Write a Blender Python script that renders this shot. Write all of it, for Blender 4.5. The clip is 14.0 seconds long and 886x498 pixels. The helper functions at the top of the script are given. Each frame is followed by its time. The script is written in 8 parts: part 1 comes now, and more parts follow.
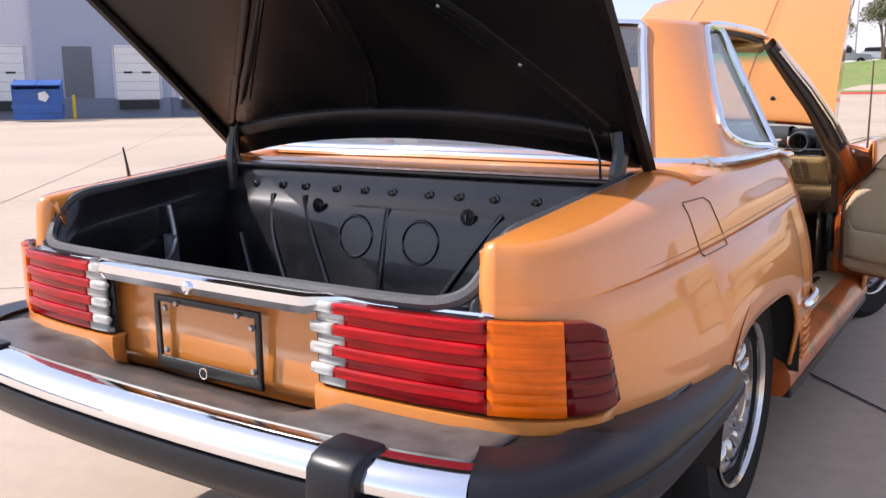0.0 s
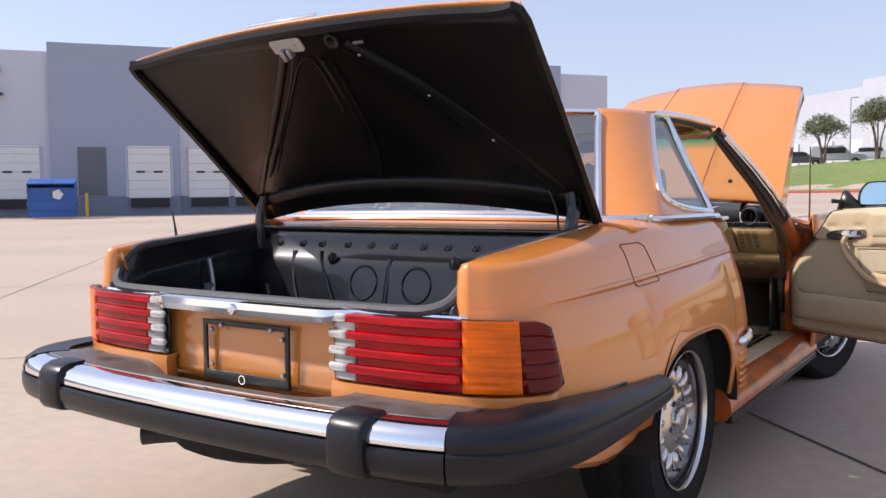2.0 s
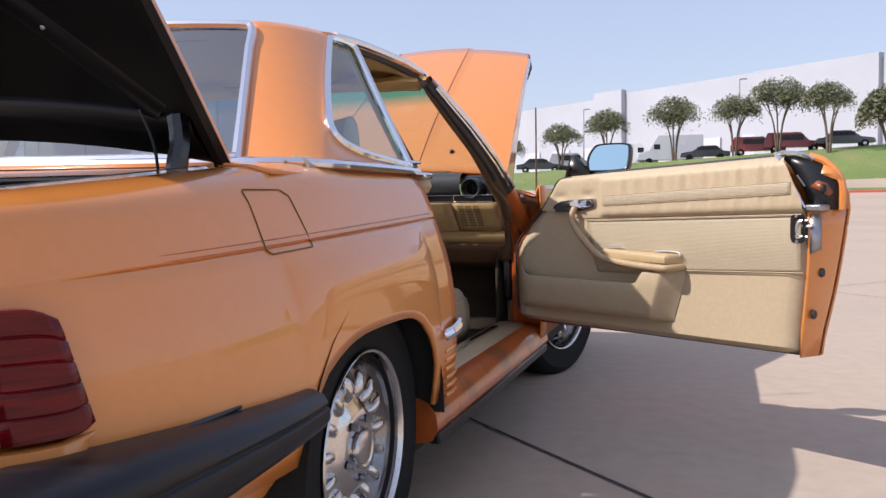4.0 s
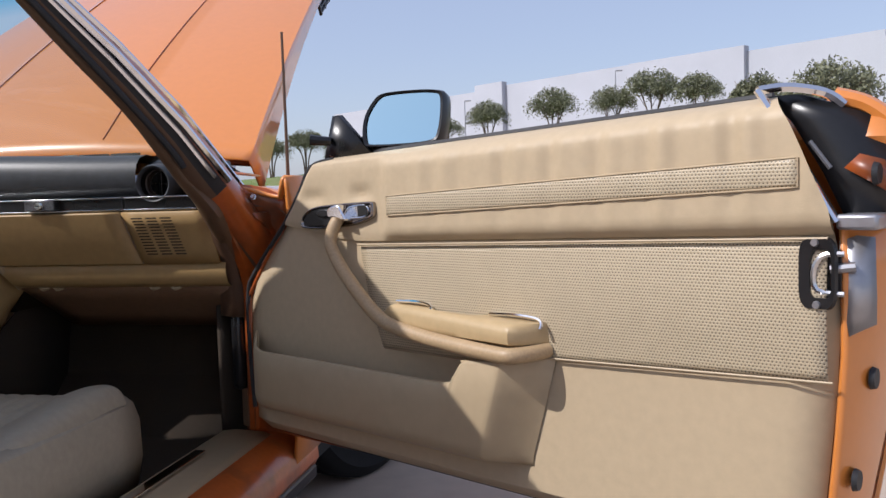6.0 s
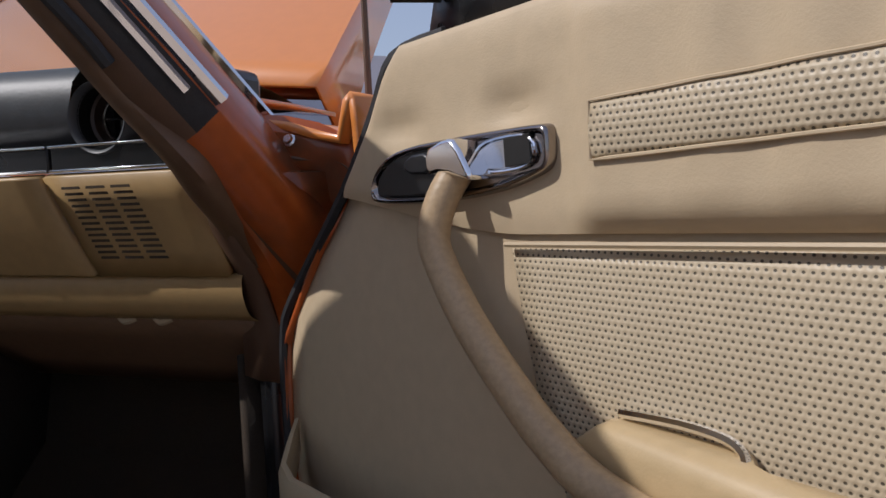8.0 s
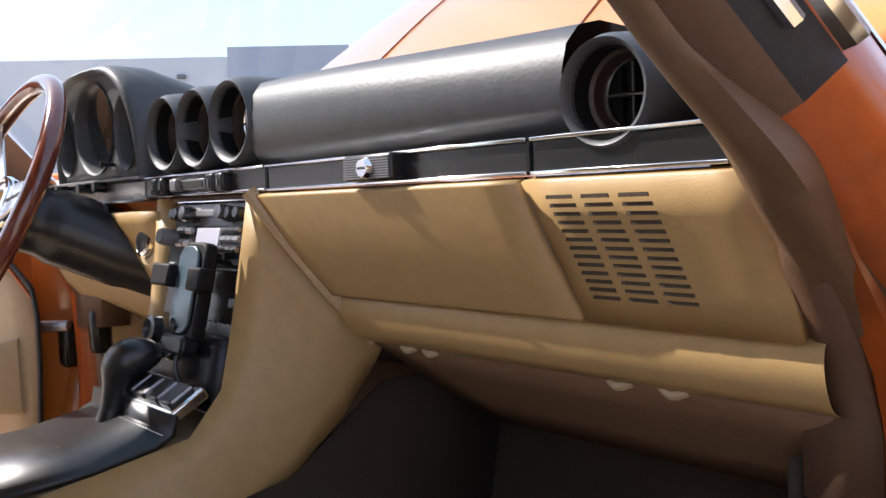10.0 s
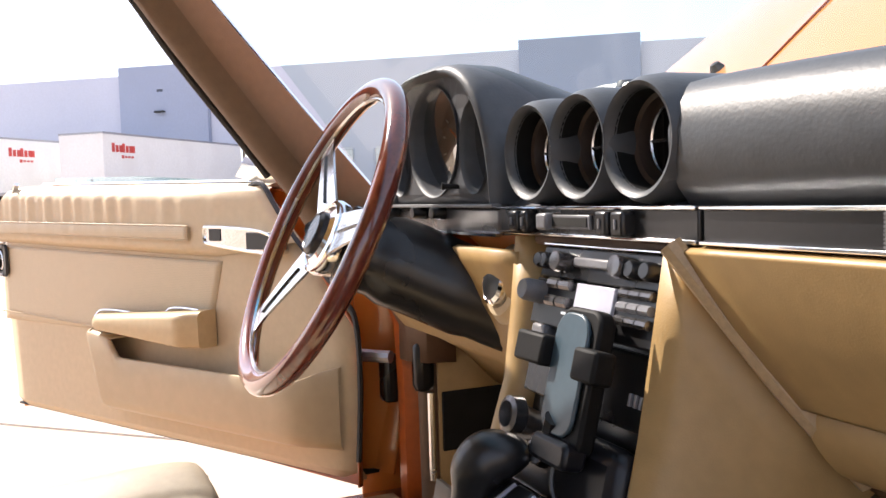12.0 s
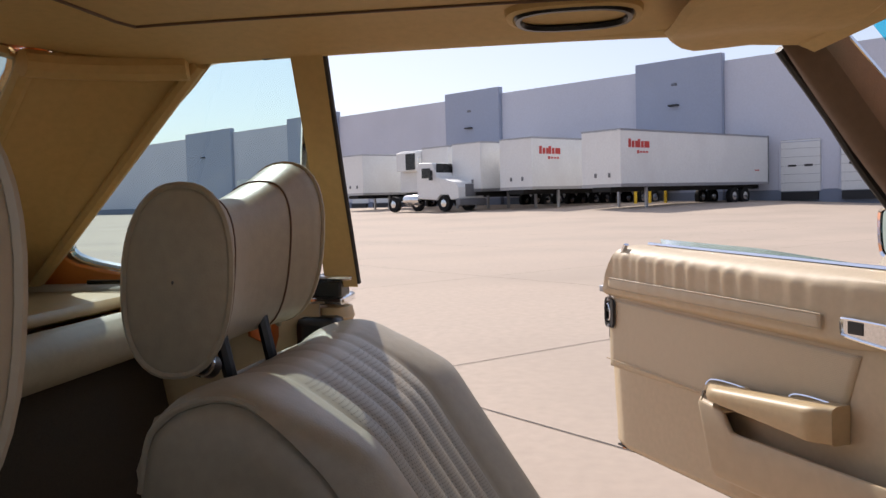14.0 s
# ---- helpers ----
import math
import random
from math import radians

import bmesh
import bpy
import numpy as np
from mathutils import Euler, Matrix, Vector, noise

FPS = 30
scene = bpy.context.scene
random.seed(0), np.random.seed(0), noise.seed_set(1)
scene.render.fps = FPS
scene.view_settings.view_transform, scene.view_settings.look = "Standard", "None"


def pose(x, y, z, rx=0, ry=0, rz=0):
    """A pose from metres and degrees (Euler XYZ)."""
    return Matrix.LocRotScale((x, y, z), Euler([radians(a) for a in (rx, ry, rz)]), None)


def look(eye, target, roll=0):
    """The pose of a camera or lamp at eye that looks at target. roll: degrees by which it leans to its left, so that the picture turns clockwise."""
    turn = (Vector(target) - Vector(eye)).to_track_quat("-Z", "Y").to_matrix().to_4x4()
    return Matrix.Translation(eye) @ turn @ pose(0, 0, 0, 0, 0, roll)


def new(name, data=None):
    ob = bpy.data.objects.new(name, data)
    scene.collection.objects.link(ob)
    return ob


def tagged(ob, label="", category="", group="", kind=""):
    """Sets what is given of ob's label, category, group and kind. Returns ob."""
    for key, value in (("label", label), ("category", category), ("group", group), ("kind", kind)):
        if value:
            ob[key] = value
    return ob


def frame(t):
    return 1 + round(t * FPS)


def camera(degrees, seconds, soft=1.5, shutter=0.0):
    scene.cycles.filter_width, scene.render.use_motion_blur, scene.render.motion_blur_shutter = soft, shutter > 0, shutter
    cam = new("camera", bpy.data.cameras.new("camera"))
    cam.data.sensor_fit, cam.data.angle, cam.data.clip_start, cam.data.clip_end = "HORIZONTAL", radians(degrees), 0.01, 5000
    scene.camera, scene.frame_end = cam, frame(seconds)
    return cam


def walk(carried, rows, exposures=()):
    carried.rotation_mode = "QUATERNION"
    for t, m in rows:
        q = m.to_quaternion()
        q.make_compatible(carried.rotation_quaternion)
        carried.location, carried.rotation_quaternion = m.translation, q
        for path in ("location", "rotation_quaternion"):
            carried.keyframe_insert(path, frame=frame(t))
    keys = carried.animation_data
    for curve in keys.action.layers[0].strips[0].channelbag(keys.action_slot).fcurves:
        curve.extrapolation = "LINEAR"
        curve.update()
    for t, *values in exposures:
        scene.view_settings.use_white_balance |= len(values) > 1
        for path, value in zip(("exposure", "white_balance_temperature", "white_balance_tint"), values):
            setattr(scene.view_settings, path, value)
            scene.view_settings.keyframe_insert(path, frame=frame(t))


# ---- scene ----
cam = camera(54.90, 14.0)
PATH = [
    (0, (1.3196, -2.0817, 1.0828), (0.2168, -0.4513, 0.7288), -0.60),
    (0.5, (1.4176, -2.2471, 1.0773), (0.3045, -0.6125, 0.7788), -0.68),
    (1, (1.5291, -2.3858, 1.0619), (0.4098, -0.7451, 0.8264), -0.65),
    (1.5, (1.5935, -2.4639, 1.0509), (0.4711, -0.8187, 0.8679), -0.63),
    (2, (1.6224, -2.4648, 0.9975), (0.4976, -0.8158, 0.8718), -0.62),
    (2.5, (1.6108, -2.3804, 0.9289), (0.5054, -0.7179, 0.8102), -0.57),
    (3, (1.5904, -2.1993, 0.8943), (0.5889, -0.4720, 0.7783), -0.63),
    (3.5, (1.5634, -1.9644, 0.8608), (0.7626, -0.1358, 0.7377), -0.72),
    (3.7, (1.5440, -1.8383, 0.8472), (0.8203, 0.0223, 0.7271), -0.77),
    (5.8, (1.4612, -0.2078, 0.8455), (1.0930, 1.7540, 0.7205), -1.27),
    (6, (1.4752, -0.0472, 0.8564), (1.1048, 1.9133, 0.7171), -1.70),
    (6.5, (1.4767, 0.2737, 0.8333), (1.1099, 2.2351, 0.6979), -1.35),
    (7, (1.4174, 0.5156, 0.8187), (0.9849, 2.4624, 0.6666), -1.58),
    (7.5, (1.3215, 0.7140, 0.8097), (0.7400, 2.6204, 0.6434), -2.03),
    (8, (1.2131, 0.8604, 0.8083), (0.4953, 2.7200, 0.6449), -2.48),
    (8.5, (1.1462, 0.9579, 0.8104), (0.1502, 2.6848, 0.6500), -2.60),
    (9, (1.0969, 1.0080, 0.8201), (-0.1404, 2.5719, 0.6674), -2.55),
    (9.2, (1.0725, 1.0192, 0.8187), (-0.2228, 2.5365, 0.6772), -2.50),
    (11.3, (0.7032, 1.1588, 0.8311), (-1.0245, 2.1581, 0.7013), -1.94),
    (11.5, (0.6766, 1.1607, 0.8381), (-1.0804, 2.1078, 0.7122), -1.87),
    (12, (0.6203, 1.1429, 0.8721), (-1.2179, 1.9211, 0.7488), -1.73),
    (12.5, (0.5773, 1.1137, 0.9160), (-1.3382, 1.6755, 0.7928), -1.44),
    (13, (0.5539, 1.0860, 0.9503), (-1.4133, 1.4268, 0.8318), -1.63),
    (13.5, (0.5479, 1.0189, 0.9900), (-1.4479, 1.0702, 0.8723), -1.57),
    (14, (0.5668, 0.9217, 1.0587), (-1.3993, 0.5726, 0.9460), -1.61),
]
walk(cam, [(t, look(eye, target, roll)) for t, eye, target, roll in PATH], exposures=[(0, 0.5, 6650, 14), (0.6, 0.35, 6650, 14), (1.2, 0.22, 6650, 14), (3.7, 0.15, 6600, 14), (5.8, -0.1, 6300, 13), (6.5, -0.2, 6300, 13), (7, -0.4, 6300, 13), (7.5, -0.58, 6300, 13), (8, -0.52, 6300, 13), (8.5, -0.32, 6300, 13), (9.2, 0.45, 6350, 12), (11.3, 1.35, 7100, 14), (12, 1.22, 7100, 14), (12.5, 0.9, 7100, 14), (13, 0.6, 7000, 13), (13.5, 0.2, 6900, 13), (14, 0.02, 6800, 13)])

# ---------- light ----------
SUN_ELEV, SUN_SIDE = 44.0, 28.0          # degrees above the ground; degrees from the car's left towards its tail
to_sun = Vector((-math.cos(radians(SUN_ELEV)) * math.cos(radians(SUN_SIDE)), -math.cos(radians(SUN_ELEV)) * math.sin(radians(SUN_SIDE)), math.sin(radians(SUN_ELEV))))
world = bpy.data.worlds.new("sky")
scene.world = world
world.use_nodes = True
wn = world.node_tree.nodes
sky = wn.new("ShaderNodeTexSky")
sky.sky_type, sky.sun_disc, sky.sun_elevation = "NISHITA", False, radians(SUN_ELEV)
sky.sun_rotation = math.atan2(to_sun.x, to_sun.y)
sky.air_density, sky.dust_density, sky.ozone_density = 1.0, 1.2, 2.5
haze = wn.new("ShaderNodeMix")
haze.data_type = "RGBA"
haze.inputs["Factor"].default_value = 0.45
haze.inputs["B"].default_value = (4.4, 4.7, 6.05, 1)        # thin white haze over the whole sky
world.node_tree.links.new(sky.outputs[0], haze.inputs["A"])
world.node_tree.links.new(haze.outputs["Result"], wn["Background"].inputs[0])
wn["Background"].inputs[1].default_value = 0.15
lamp = bpy.data.lights.new("sun", "SUN")
lamp.energy, lamp.angle, lamp.color = 4.2, radians(0.6), (1.0, 0.96, 0.92)
sun = new("sun", lamp)
sun.matrix_world = look(to_sun * 60, (0, 0, 0))

# ---------- materials ----------


def material(name, colour, rough=0.5, metal=0.0, coat=0.0, vary=0.12, grain=40.0, bump=0.0, bump_scale=300.0, spec=0.5, dirt=None, rough_vary=0.08):
    """A surface with a colour, slow stains, fine grain and a fine relief, in metres of the object's own space."""
    m = bpy.data.materials.new(name)
    m.use_nodes = True
    t, n, link = m.node_tree, m.node_tree.nodes, m.node_tree.links.new
    p = n["Principled BSDF"]
    p.inputs["Roughness"].default_value, p.inputs["Metallic"].default_value = rough, metal
    p.inputs["Coat Weight"].default_value, p.inputs["Coat Roughness"].default_value = coat, 0.04
    p.inputs["Specular IOR Level"].default_value = spec
    co = n.new("ShaderNodeTexCoord")
    slow, fine = n.new("ShaderNodeTexNoise"), n.new("ShaderNodeTexNoise")
    slow.inputs["Scale"].default_value, slow.inputs["Detail"].default_value = grain / 12, 5
    fine.inputs["Scale"].default_value, fine.inputs["Detail"].default_value = grain * 4, 3
    mixed = n.new("ShaderNodeMath")
    mixed.operation = "ADD"
    for a, b in zip((slow, fine), mixed.inputs):
        link(co.outputs["Object"], a.inputs["Vector"])
        link(a.outputs["Fac"], b)
    ramp = n.new("ShaderNodeMapRange")
    ramp.inputs["From Min"].default_value, ramp.inputs["From Max"].default_value = 0.65, 1.35
    ramp.inputs["To Min"].default_value, ramp.inputs["To Max"].default_value = 1 - vary, 1 + vary
    link(mixed.outputs[0], ramp.inputs["Value"])
    tint = n.new("ShaderNodeVectorMath")
    tint.operation = "SCALE"
    tint.inputs[0].default_value = colour
    link(ramp.outputs[0], tint.inputs["Scale"])
    last = tint.outputs[0]
    if dirt:
        big = n.new("ShaderNodeTexNoise")
        big.inputs["Scale"].default_value, big.inputs["Detail"].default_value = dirt[1], 6
        link(co.outputs["Object"], big.inputs["Vector"])
        edge = n.new("ShaderNodeMapRange")
        edge.inputs["From Min"].default_value, edge.inputs["From Max"].default_value = 0.48, 0.75
        link(big.outputs["Fac"], edge.inputs["Value"])
        mx = n.new("ShaderNodeMix")
        mx.data_type = "RGBA"
        link(edge.outputs[0], mx.inputs["Factor"])
        link(last, mx.inputs["A"])
        mx.inputs["B"].default_value = (*dirt[0], 1)
        last = mx.outputs["Result"]
    link(last, p.inputs["Base Color"])
    if rough_vary:
        rr = n.new("ShaderNodeMapRange")
        rr.inputs["From Min"].default_value, rr.inputs["From Max"].default_value = 0.3, 0.7
        rr.inputs["To Min"].default_value, rr.inputs["To Max"].default_value = max(rough - rough_vary, 0.01), min(rough + rough_vary, 1)
        link(slow.outputs["Fac"], rr.inputs["Value"])
        link(rr.outputs[0], p.inputs["Roughness"])
    if bump:
        rel = n.new("ShaderNodeTexNoise")
        rel.inputs["Scale"].default_value, rel.inputs["Detail"].default_value = bump_scale, 3
        link(co.outputs["Object"], rel.inputs["Vector"])
        bp = n.new("ShaderNodeBump")
        bp.inputs["Strength"].default_value, bp.inputs["Distance"].default_value = bump, 0.002
        link(rel.outputs["Fac"], bp.inputs["Height"])
        link(bp.outputs[0], p.inputs["Normal"])
    return m


def glass_material(name, colour=(1, 1, 1), rough=0.0, base=0.07, graze=0.85):
    m = bpy.data.materials.new(name)
    m.use_nodes = True
    t = m.node_tree
    n, link = t.nodes, t.links.new
    n.remove(n["Principled BSDF"])
    clear, shine, mix, fres = n.new("ShaderNodeBsdfTransparent"), n.new("ShaderNodeBsdfGlossy"), n.new("ShaderNodeMixShader"), n.new("ShaderNodeLayerWeight")
    fres.inputs["Blend"].default_value = 0.5
    lift, gain = n.new("ShaderNodeMath"), n.new("ShaderNodeMath")
    lift.operation, gain.operation = "POWER", "MULTIPLY_ADD"
    lift.inputs[1].default_value, gain.inputs[1].default_value, gain.inputs[2].default_value = 3.5, graze, base
    clear.inputs["Color"].default_value = (*colour, 1)
    shine.inputs["Roughness"].default_value = rough
    link(fres.outputs["Facing"], lift.inputs[0])
    link(lift.outputs[0], gain.inputs[0])
    link(gain.outputs[0], mix.inputs[0])
    link(clear.outputs[0], mix.inputs[1])
    link(shine.outputs[0], mix.inputs[2])
    link(mix.outputs[0], n["Material Output"].inputs[0])
    return m


def lens_material(name, colour, low=0.55):
    """Moulded coloured plastic with fine vertical flutes."""
    m = material(name, colour, rough=0.05, coat=0.0, vary=0.10, grain=14, rough_vary=0.02, spec=0.35)
    n, link = m.node_tree.nodes, m.node_tree.links.new
    p = n["Principled BSDF"]
    p.inputs["Transmission Weight"].default_value = 0.0
    p.inputs["Subsurface Weight"].default_value = 0.0
    p.inputs["Subsurface Radius"].default_value = (0.02, 0.005, 0.002)
    co, wave, bp = n.new("ShaderNodeTexCoord"), n.new("ShaderNodeTexWave"), n.new("ShaderNodeBump")
    wave.bands_direction = "Z"
    wave.inputs["Scale"].default_value = 80
    wave.inputs["Distortion"].default_value = 0.4
    link(co.outputs["Object"], wave.inputs["Vector"])
    link(wave.outputs["Fac"], bp.inputs["Height"])
    bp.inputs["Strength"].default_value, bp.inputs["Distance"].default_value = 0.05, 0.001
    link(bp.outputs[0], p.inputs["Normal"])
    # streaks along the run: light off flutes and prisms behind the face, painted in
    long, streak, span, mul = n.new("ShaderNodeMapping"), n.new("ShaderNodeTexNoise"), n.new("ShaderNodeMapRange"), n.new("ShaderNodeVectorMath")
    long.inputs["Scale"].default_value = (9, 9, 130)
    streak.inputs["Scale"].default_value, streak.inputs["Detail"].default_value = 1.0, 3
    span.inputs["From Min"].default_value, span.inputs["From Max"].default_value = 0.34, 0.66
    span.inputs["To Min"].default_value, span.inputs["To Max"].default_value = low, 1.15
    mul.operation = "SCALE"
    link(co.outputs["Object"], long.inputs["Vector"])
    link(long.outputs[0], streak.inputs["Vector"])
    link(streak.outputs["Fac"], span.inputs["Value"])
    link(p.inputs["Base Color"].links[0].from_socket, mul.inputs[0])
    link(span.outputs[0], mul.inputs["Scale"])
    link(mul.outputs[0], p.inputs["Base Color"])
    return m


PAINT = material("orange_paint", (0.74, 0.255, 0.052), rough=0.34, coat=1.0, vary=0.035, grain=12, rough_vary=0.05)
# Body orange darkened for the shade of jambs and undersides, plus dirt blotches
PAINT_DARK = material("darker_orange_paint", (0.44, 0.092, 0.014), rough=0.38, coat=0.5, vary=0.12, grain=20, dirt=((0.09, 0.035, 0.015), 9))
CHROME = material("chrome", (0.86, 0.87, 0.9), rough=0.08, metal=1.0, vary=0.03, grain=15, rough_vary=0.04)
ALLOY = material("polished_alloy", (0.72, 0.71, 0.7), rough=0.2, metal=1.0, vary=0.1, grain=60, rough_vary=0.1)
WHEELALLOY = material("worn_wheel_alloy", (0.70, 0.68, 0.66), rough=0.17, metal=1.0, vary=0.18, grain=50, rough_vary=0.1)
# Wheel alloy darkened: the shade of the deep barrel is in the colour
BARRELALLOY = material("shaded_barrel_alloy", (0.30, 0.285, 0.275), rough=0.16, metal=1.0, vary=0.2, grain=40)
RUBBER = material("black_rubber", (0.022, 0.022, 0.024), rough=0.6, vary=0.25, grain=30, bump=0.25, bump_scale=350)
BUMPER = material("charcoal_bumper_plastic", (0.010, 0.0105, 0.014), rough=0.30, spec=0.34, vary=0.15, grain=16, bump=0.08, bump_scale=500)
FASCIA = material("weathered_grey_fascia", (0.10, 0.094, 0.090), rough=0.40, vary=0.25, grain=20, dirt=((0.03, 0.028, 0.026), 14))
BLACKMETAL = material("black_painted_steel", (0.011, 0.0115, 0.014), rough=0.30, coat=0.45, vary=0.3, grain=18, dirt=((0.03, 0.028, 0.027), 7))
UNDERLID = material("black_lid_lining", (0.006, 0.0055, 0.006), rough=0.32, spec=0.25, vary=0.3, grain=10, dirt=((0.02, 0.015, 0.013), 3))
LATCHGREY = material("pale_latch_metal", (0.42, 0.40, 0.36), rough=0.5, vary=0.2, grain=60)
SEAL = material("grey_rubber_seal", (0.075, 0.075, 0.08), rough=0.5, vary=0.3, grain=50, bump=0.4, bump_scale=120)
BEIGE = material("palomino_vinyl", (0.535, 0.42, 0.272), rough=0.52, spec=0.35, vary=0.07, grain=16, bump=0.10, bump_scale=650)
BEIGE_PAD = material("golden_palomino_pad", (0.50, 0.365, 0.195), rough=0.42, vary=0.08, grain=18, bump=0.10, bump_scale=650)
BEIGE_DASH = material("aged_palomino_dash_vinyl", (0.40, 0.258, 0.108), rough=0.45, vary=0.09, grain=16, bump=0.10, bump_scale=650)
BEIGE_HARD = material("palomino_moulded_plastic", (0.458, 0.352, 0.218), rough=0.5, vary=0.06, grain=10, bump=0.12, bump_scale=700)
BEIGE_WORN = material("worn_palomino_wrap", (0.44, 0.31, 0.175), rough=0.45, vary=0.16, grain=60, bump=0.2, bump_scale=260)
LEATHER = material("cream_leather", (0.385, 0.33, 0.243), rough=0.44, vary=0.09, grain=20, bump=0.14, bump_scale=450)
HEADLINER = material("tan_headliner", (0.58, 0.40, 0.175), rough=0.75, vary=0.08, grain=22, bump=0.2, bump_scale=600)
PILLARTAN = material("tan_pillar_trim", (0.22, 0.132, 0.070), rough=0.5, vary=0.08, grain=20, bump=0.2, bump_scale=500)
BROWNTRIM = material("brown_pillar_trim", (0.13, 0.07, 0.04), rough=0.5, vary=0.1, grain=20, bump=0.2, bump_scale=500)
# Darker copy of the pillar tan, with shade on the post put into it
POSTBAND_SHADE = material("shaded_post_vinyl", (0.150, 0.085, 0.047), rough=0.5, vary=0.12, grain=20, bump=0.2, bump_scale=500)
# Palomino board browned: the shade below the dash overhang is in the colour
UNDERDASH_SHADE = material("shaded_underdash_board", (0.21, 0.115, 0.06), rough=0.6, vary=0.14, grain=20, bump=0.15, bump_scale=400)
CARPET = material("brown_carpet", (0.050, 0.034, 0.021), rough=0.95, vary=0.3, grain=120, bump=0.9, bump_scale=900)
DASHPAD = material("black_dash_vinyl", (0.052, 0.056, 0.062), rough=0.44, vary=0.2, grain=14, bump=0.11, bump_scale=280)
BLACKPLASTIC = material("black_plastic", (0.012, 0.012, 0.013), rough=0.3, vary=0.2, grain=40)
GREYPLASTIC = material("grey_plastic", (0.16, 0.16, 0.17), rough=0.4, vary=0.15, grain=40)
BEZELCHROME = material("smoked_bezel_chrome", (0.30, 0.27, 0.255), rough=0.12, metal=1.0, vary=0.1, grain=40)
# Dull black; inside the vents it also paints in the shade
VENTBLACK = material("dull_black_with_vent_shade", (0.007, 0.007, 0.007), rough=0.6, spec=0.2, vary=0.2, grain=40)
VENTBROWN = material("dark_brown_vent", (0.030, 0.017, 0.012), rough=0.45, vary=0.2, grain=40)
GUNMETAL = material("gunmetal_trim", (0.14, 0.135, 0.135), rough=0.28, metal=0.75, vary=0.1, grain=60)
LENS_RED = lens_material("red_lens", (0.40, 0.001, 0.005))
LENS_AMBER = lens_material("amber_lens", (0.80, 0.130, 0.002), 0.80)
LENS_CLEAR = lens_material("clear_ribbed_lens", (0.55, 0.54, 0.51))
LENS_SIDE = lens_material("dark_red_side_lens", (0.13, 0.002, 0.005))
GLASS = glass_material("tinted_glass", (0.70, 0.87, 0.87))
GAUGEGLASS = glass_material("gauge_glass", (0.55, 0.55, 0.55), base=0.34)
REARGLASS = glass_material("dark_tinted_glass", (0.5, 0.6, 0.58), base=0.30)
WINDSCREEN = glass_material("windscreen_glass", (0.78, 0.87, 0.85), base=0.04, graze=0.3)
MIRROR = material("mirror", (0.58, 0.80, 0.82), rough=0.02, metal=1.0, vary=0.0, rough_vary=0)
WHITE = material("white_paint", (0.78, 0.78, 0.76), rough=0.45, vary=0.06, grain=2, dirt=((0.74, 0.73, 0.71), 0.6))
TYRE = material("tyre_rubber", (0.009, 0.009, 0.0095), rough=0.75, spec=0.25, vary=0.3, grain=30, bump=0.3, bump_scale=200)


def concrete():
    m = material("yard_concrete", (0.465, 0.368, 0.285), rough=0.85, vary=0.10, grain=3.0, bump=0.25, bump_scale=60, dirt=((0.395, 0.315, 0.245), 0.22), rough_vary=0.05)
    return m


CONCRETE = concrete()
JOINT = material("dark_joint_filler", (0.05, 0.045, 0.04), rough=0.9, vary=0.3, grain=20)


def wall_material(name, colour):
    return material(name, colour, rough=0.8, vary=0.05, grain=2.0, dirt=(tuple(c * 0.93 for c in colour), 0.15), rough_vary=0)


WALL_PALE = wall_material("pale_grey_tilt_wall", (0.60, 0.61, 0.68))
WALL_BLUE = wall_material("blue_grey_tilt_wall", (0.36, 0.40, 0.50))
WALL_BASE = wall_material("dark_blue_grey_base", (0.20, 0.23, 0.30))
WALL_WHITE = wall_material("white_warehouse_wall", (0.46, 0.48, 0.525))
GRASS = material("grass_soil", (0.16, 0.22, 0.06), rough=0.95, vary=0.25, grain=3, dirt=((0.22, 0.23, 0.09), 0.3))
LEAF = material("leaf", (0.165, 0.172, 0.092), rough=0.6, vary=0.3, grain=2)
BARK = material("bark", (0.16, 0.12, 0.09), rough=0.9, vary=0.3, grain=12)
DUMPBLUE = material("blue_dumpster_paint", (0.03, 0.12, 0.42), rough=0.45, vary=0.2, grain=4, dirt=((0.05, 0.12, 0.33), 1.5))
YELLOW = material("yellow_bollard_paint", (0.75, 0.5, 0.03), rough=0.5, vary=0.12, grain=10)
REDKERB = material("red_kerb_paint", (0.62, 0.10, 0.09), rough=0.8, vary=0.15, grain=3)
REDMARK = material("red_lettering_paint", (0.55, 0.06, 0.05), rough=0.6, vary=0.15, grain=6)
STEEL = material("galvanised_steel", (0.4, 0.4, 0.42), rough=0.4, metal=0.8, vary=0.15, grain=10)
# Near-black for undersides and hollows, with their shade put into the colour
DARKVOID = material("dark_void_shade", (0.015, 0.014, 0.013), rough=0.9, vary=0.3, grain=8)

# ---------- helpers for meshes ----------


def V(*a):
    return Vector(a)


def part(name, bm, mat, parent=None, label="", sharp=32, bevel=0.0, solid=0.0, m=None, smooth=True, fix=True, offset=-1.0):
    """Links a bmesh as one mesh object, under a thing or a part."""
    if fix:
        bmesh.ops.recalc_face_normals(bm, faces=bm.faces)
    if smooth:
        lim = radians(sharp)
        for f in bm.faces:
            f.smooth = True
        for e in bm.edges:
            if len(e.link_faces) == 2 and e.calc_face_angle(0) > lim:
                e.smooth = False
    me = bpy.data.meshes.new(name)
    bm.to_mesh(me)
    bm.free()
    for one in mat if isinstance(mat, (list, tuple)) else [mat]:
        me.materials.append(one)
    ob = new(name, me)
    if m is not None:
        ob.matrix_world = m
    if parent is not None:
        ob.parent = parent
    if label:
        ob["label"] = label
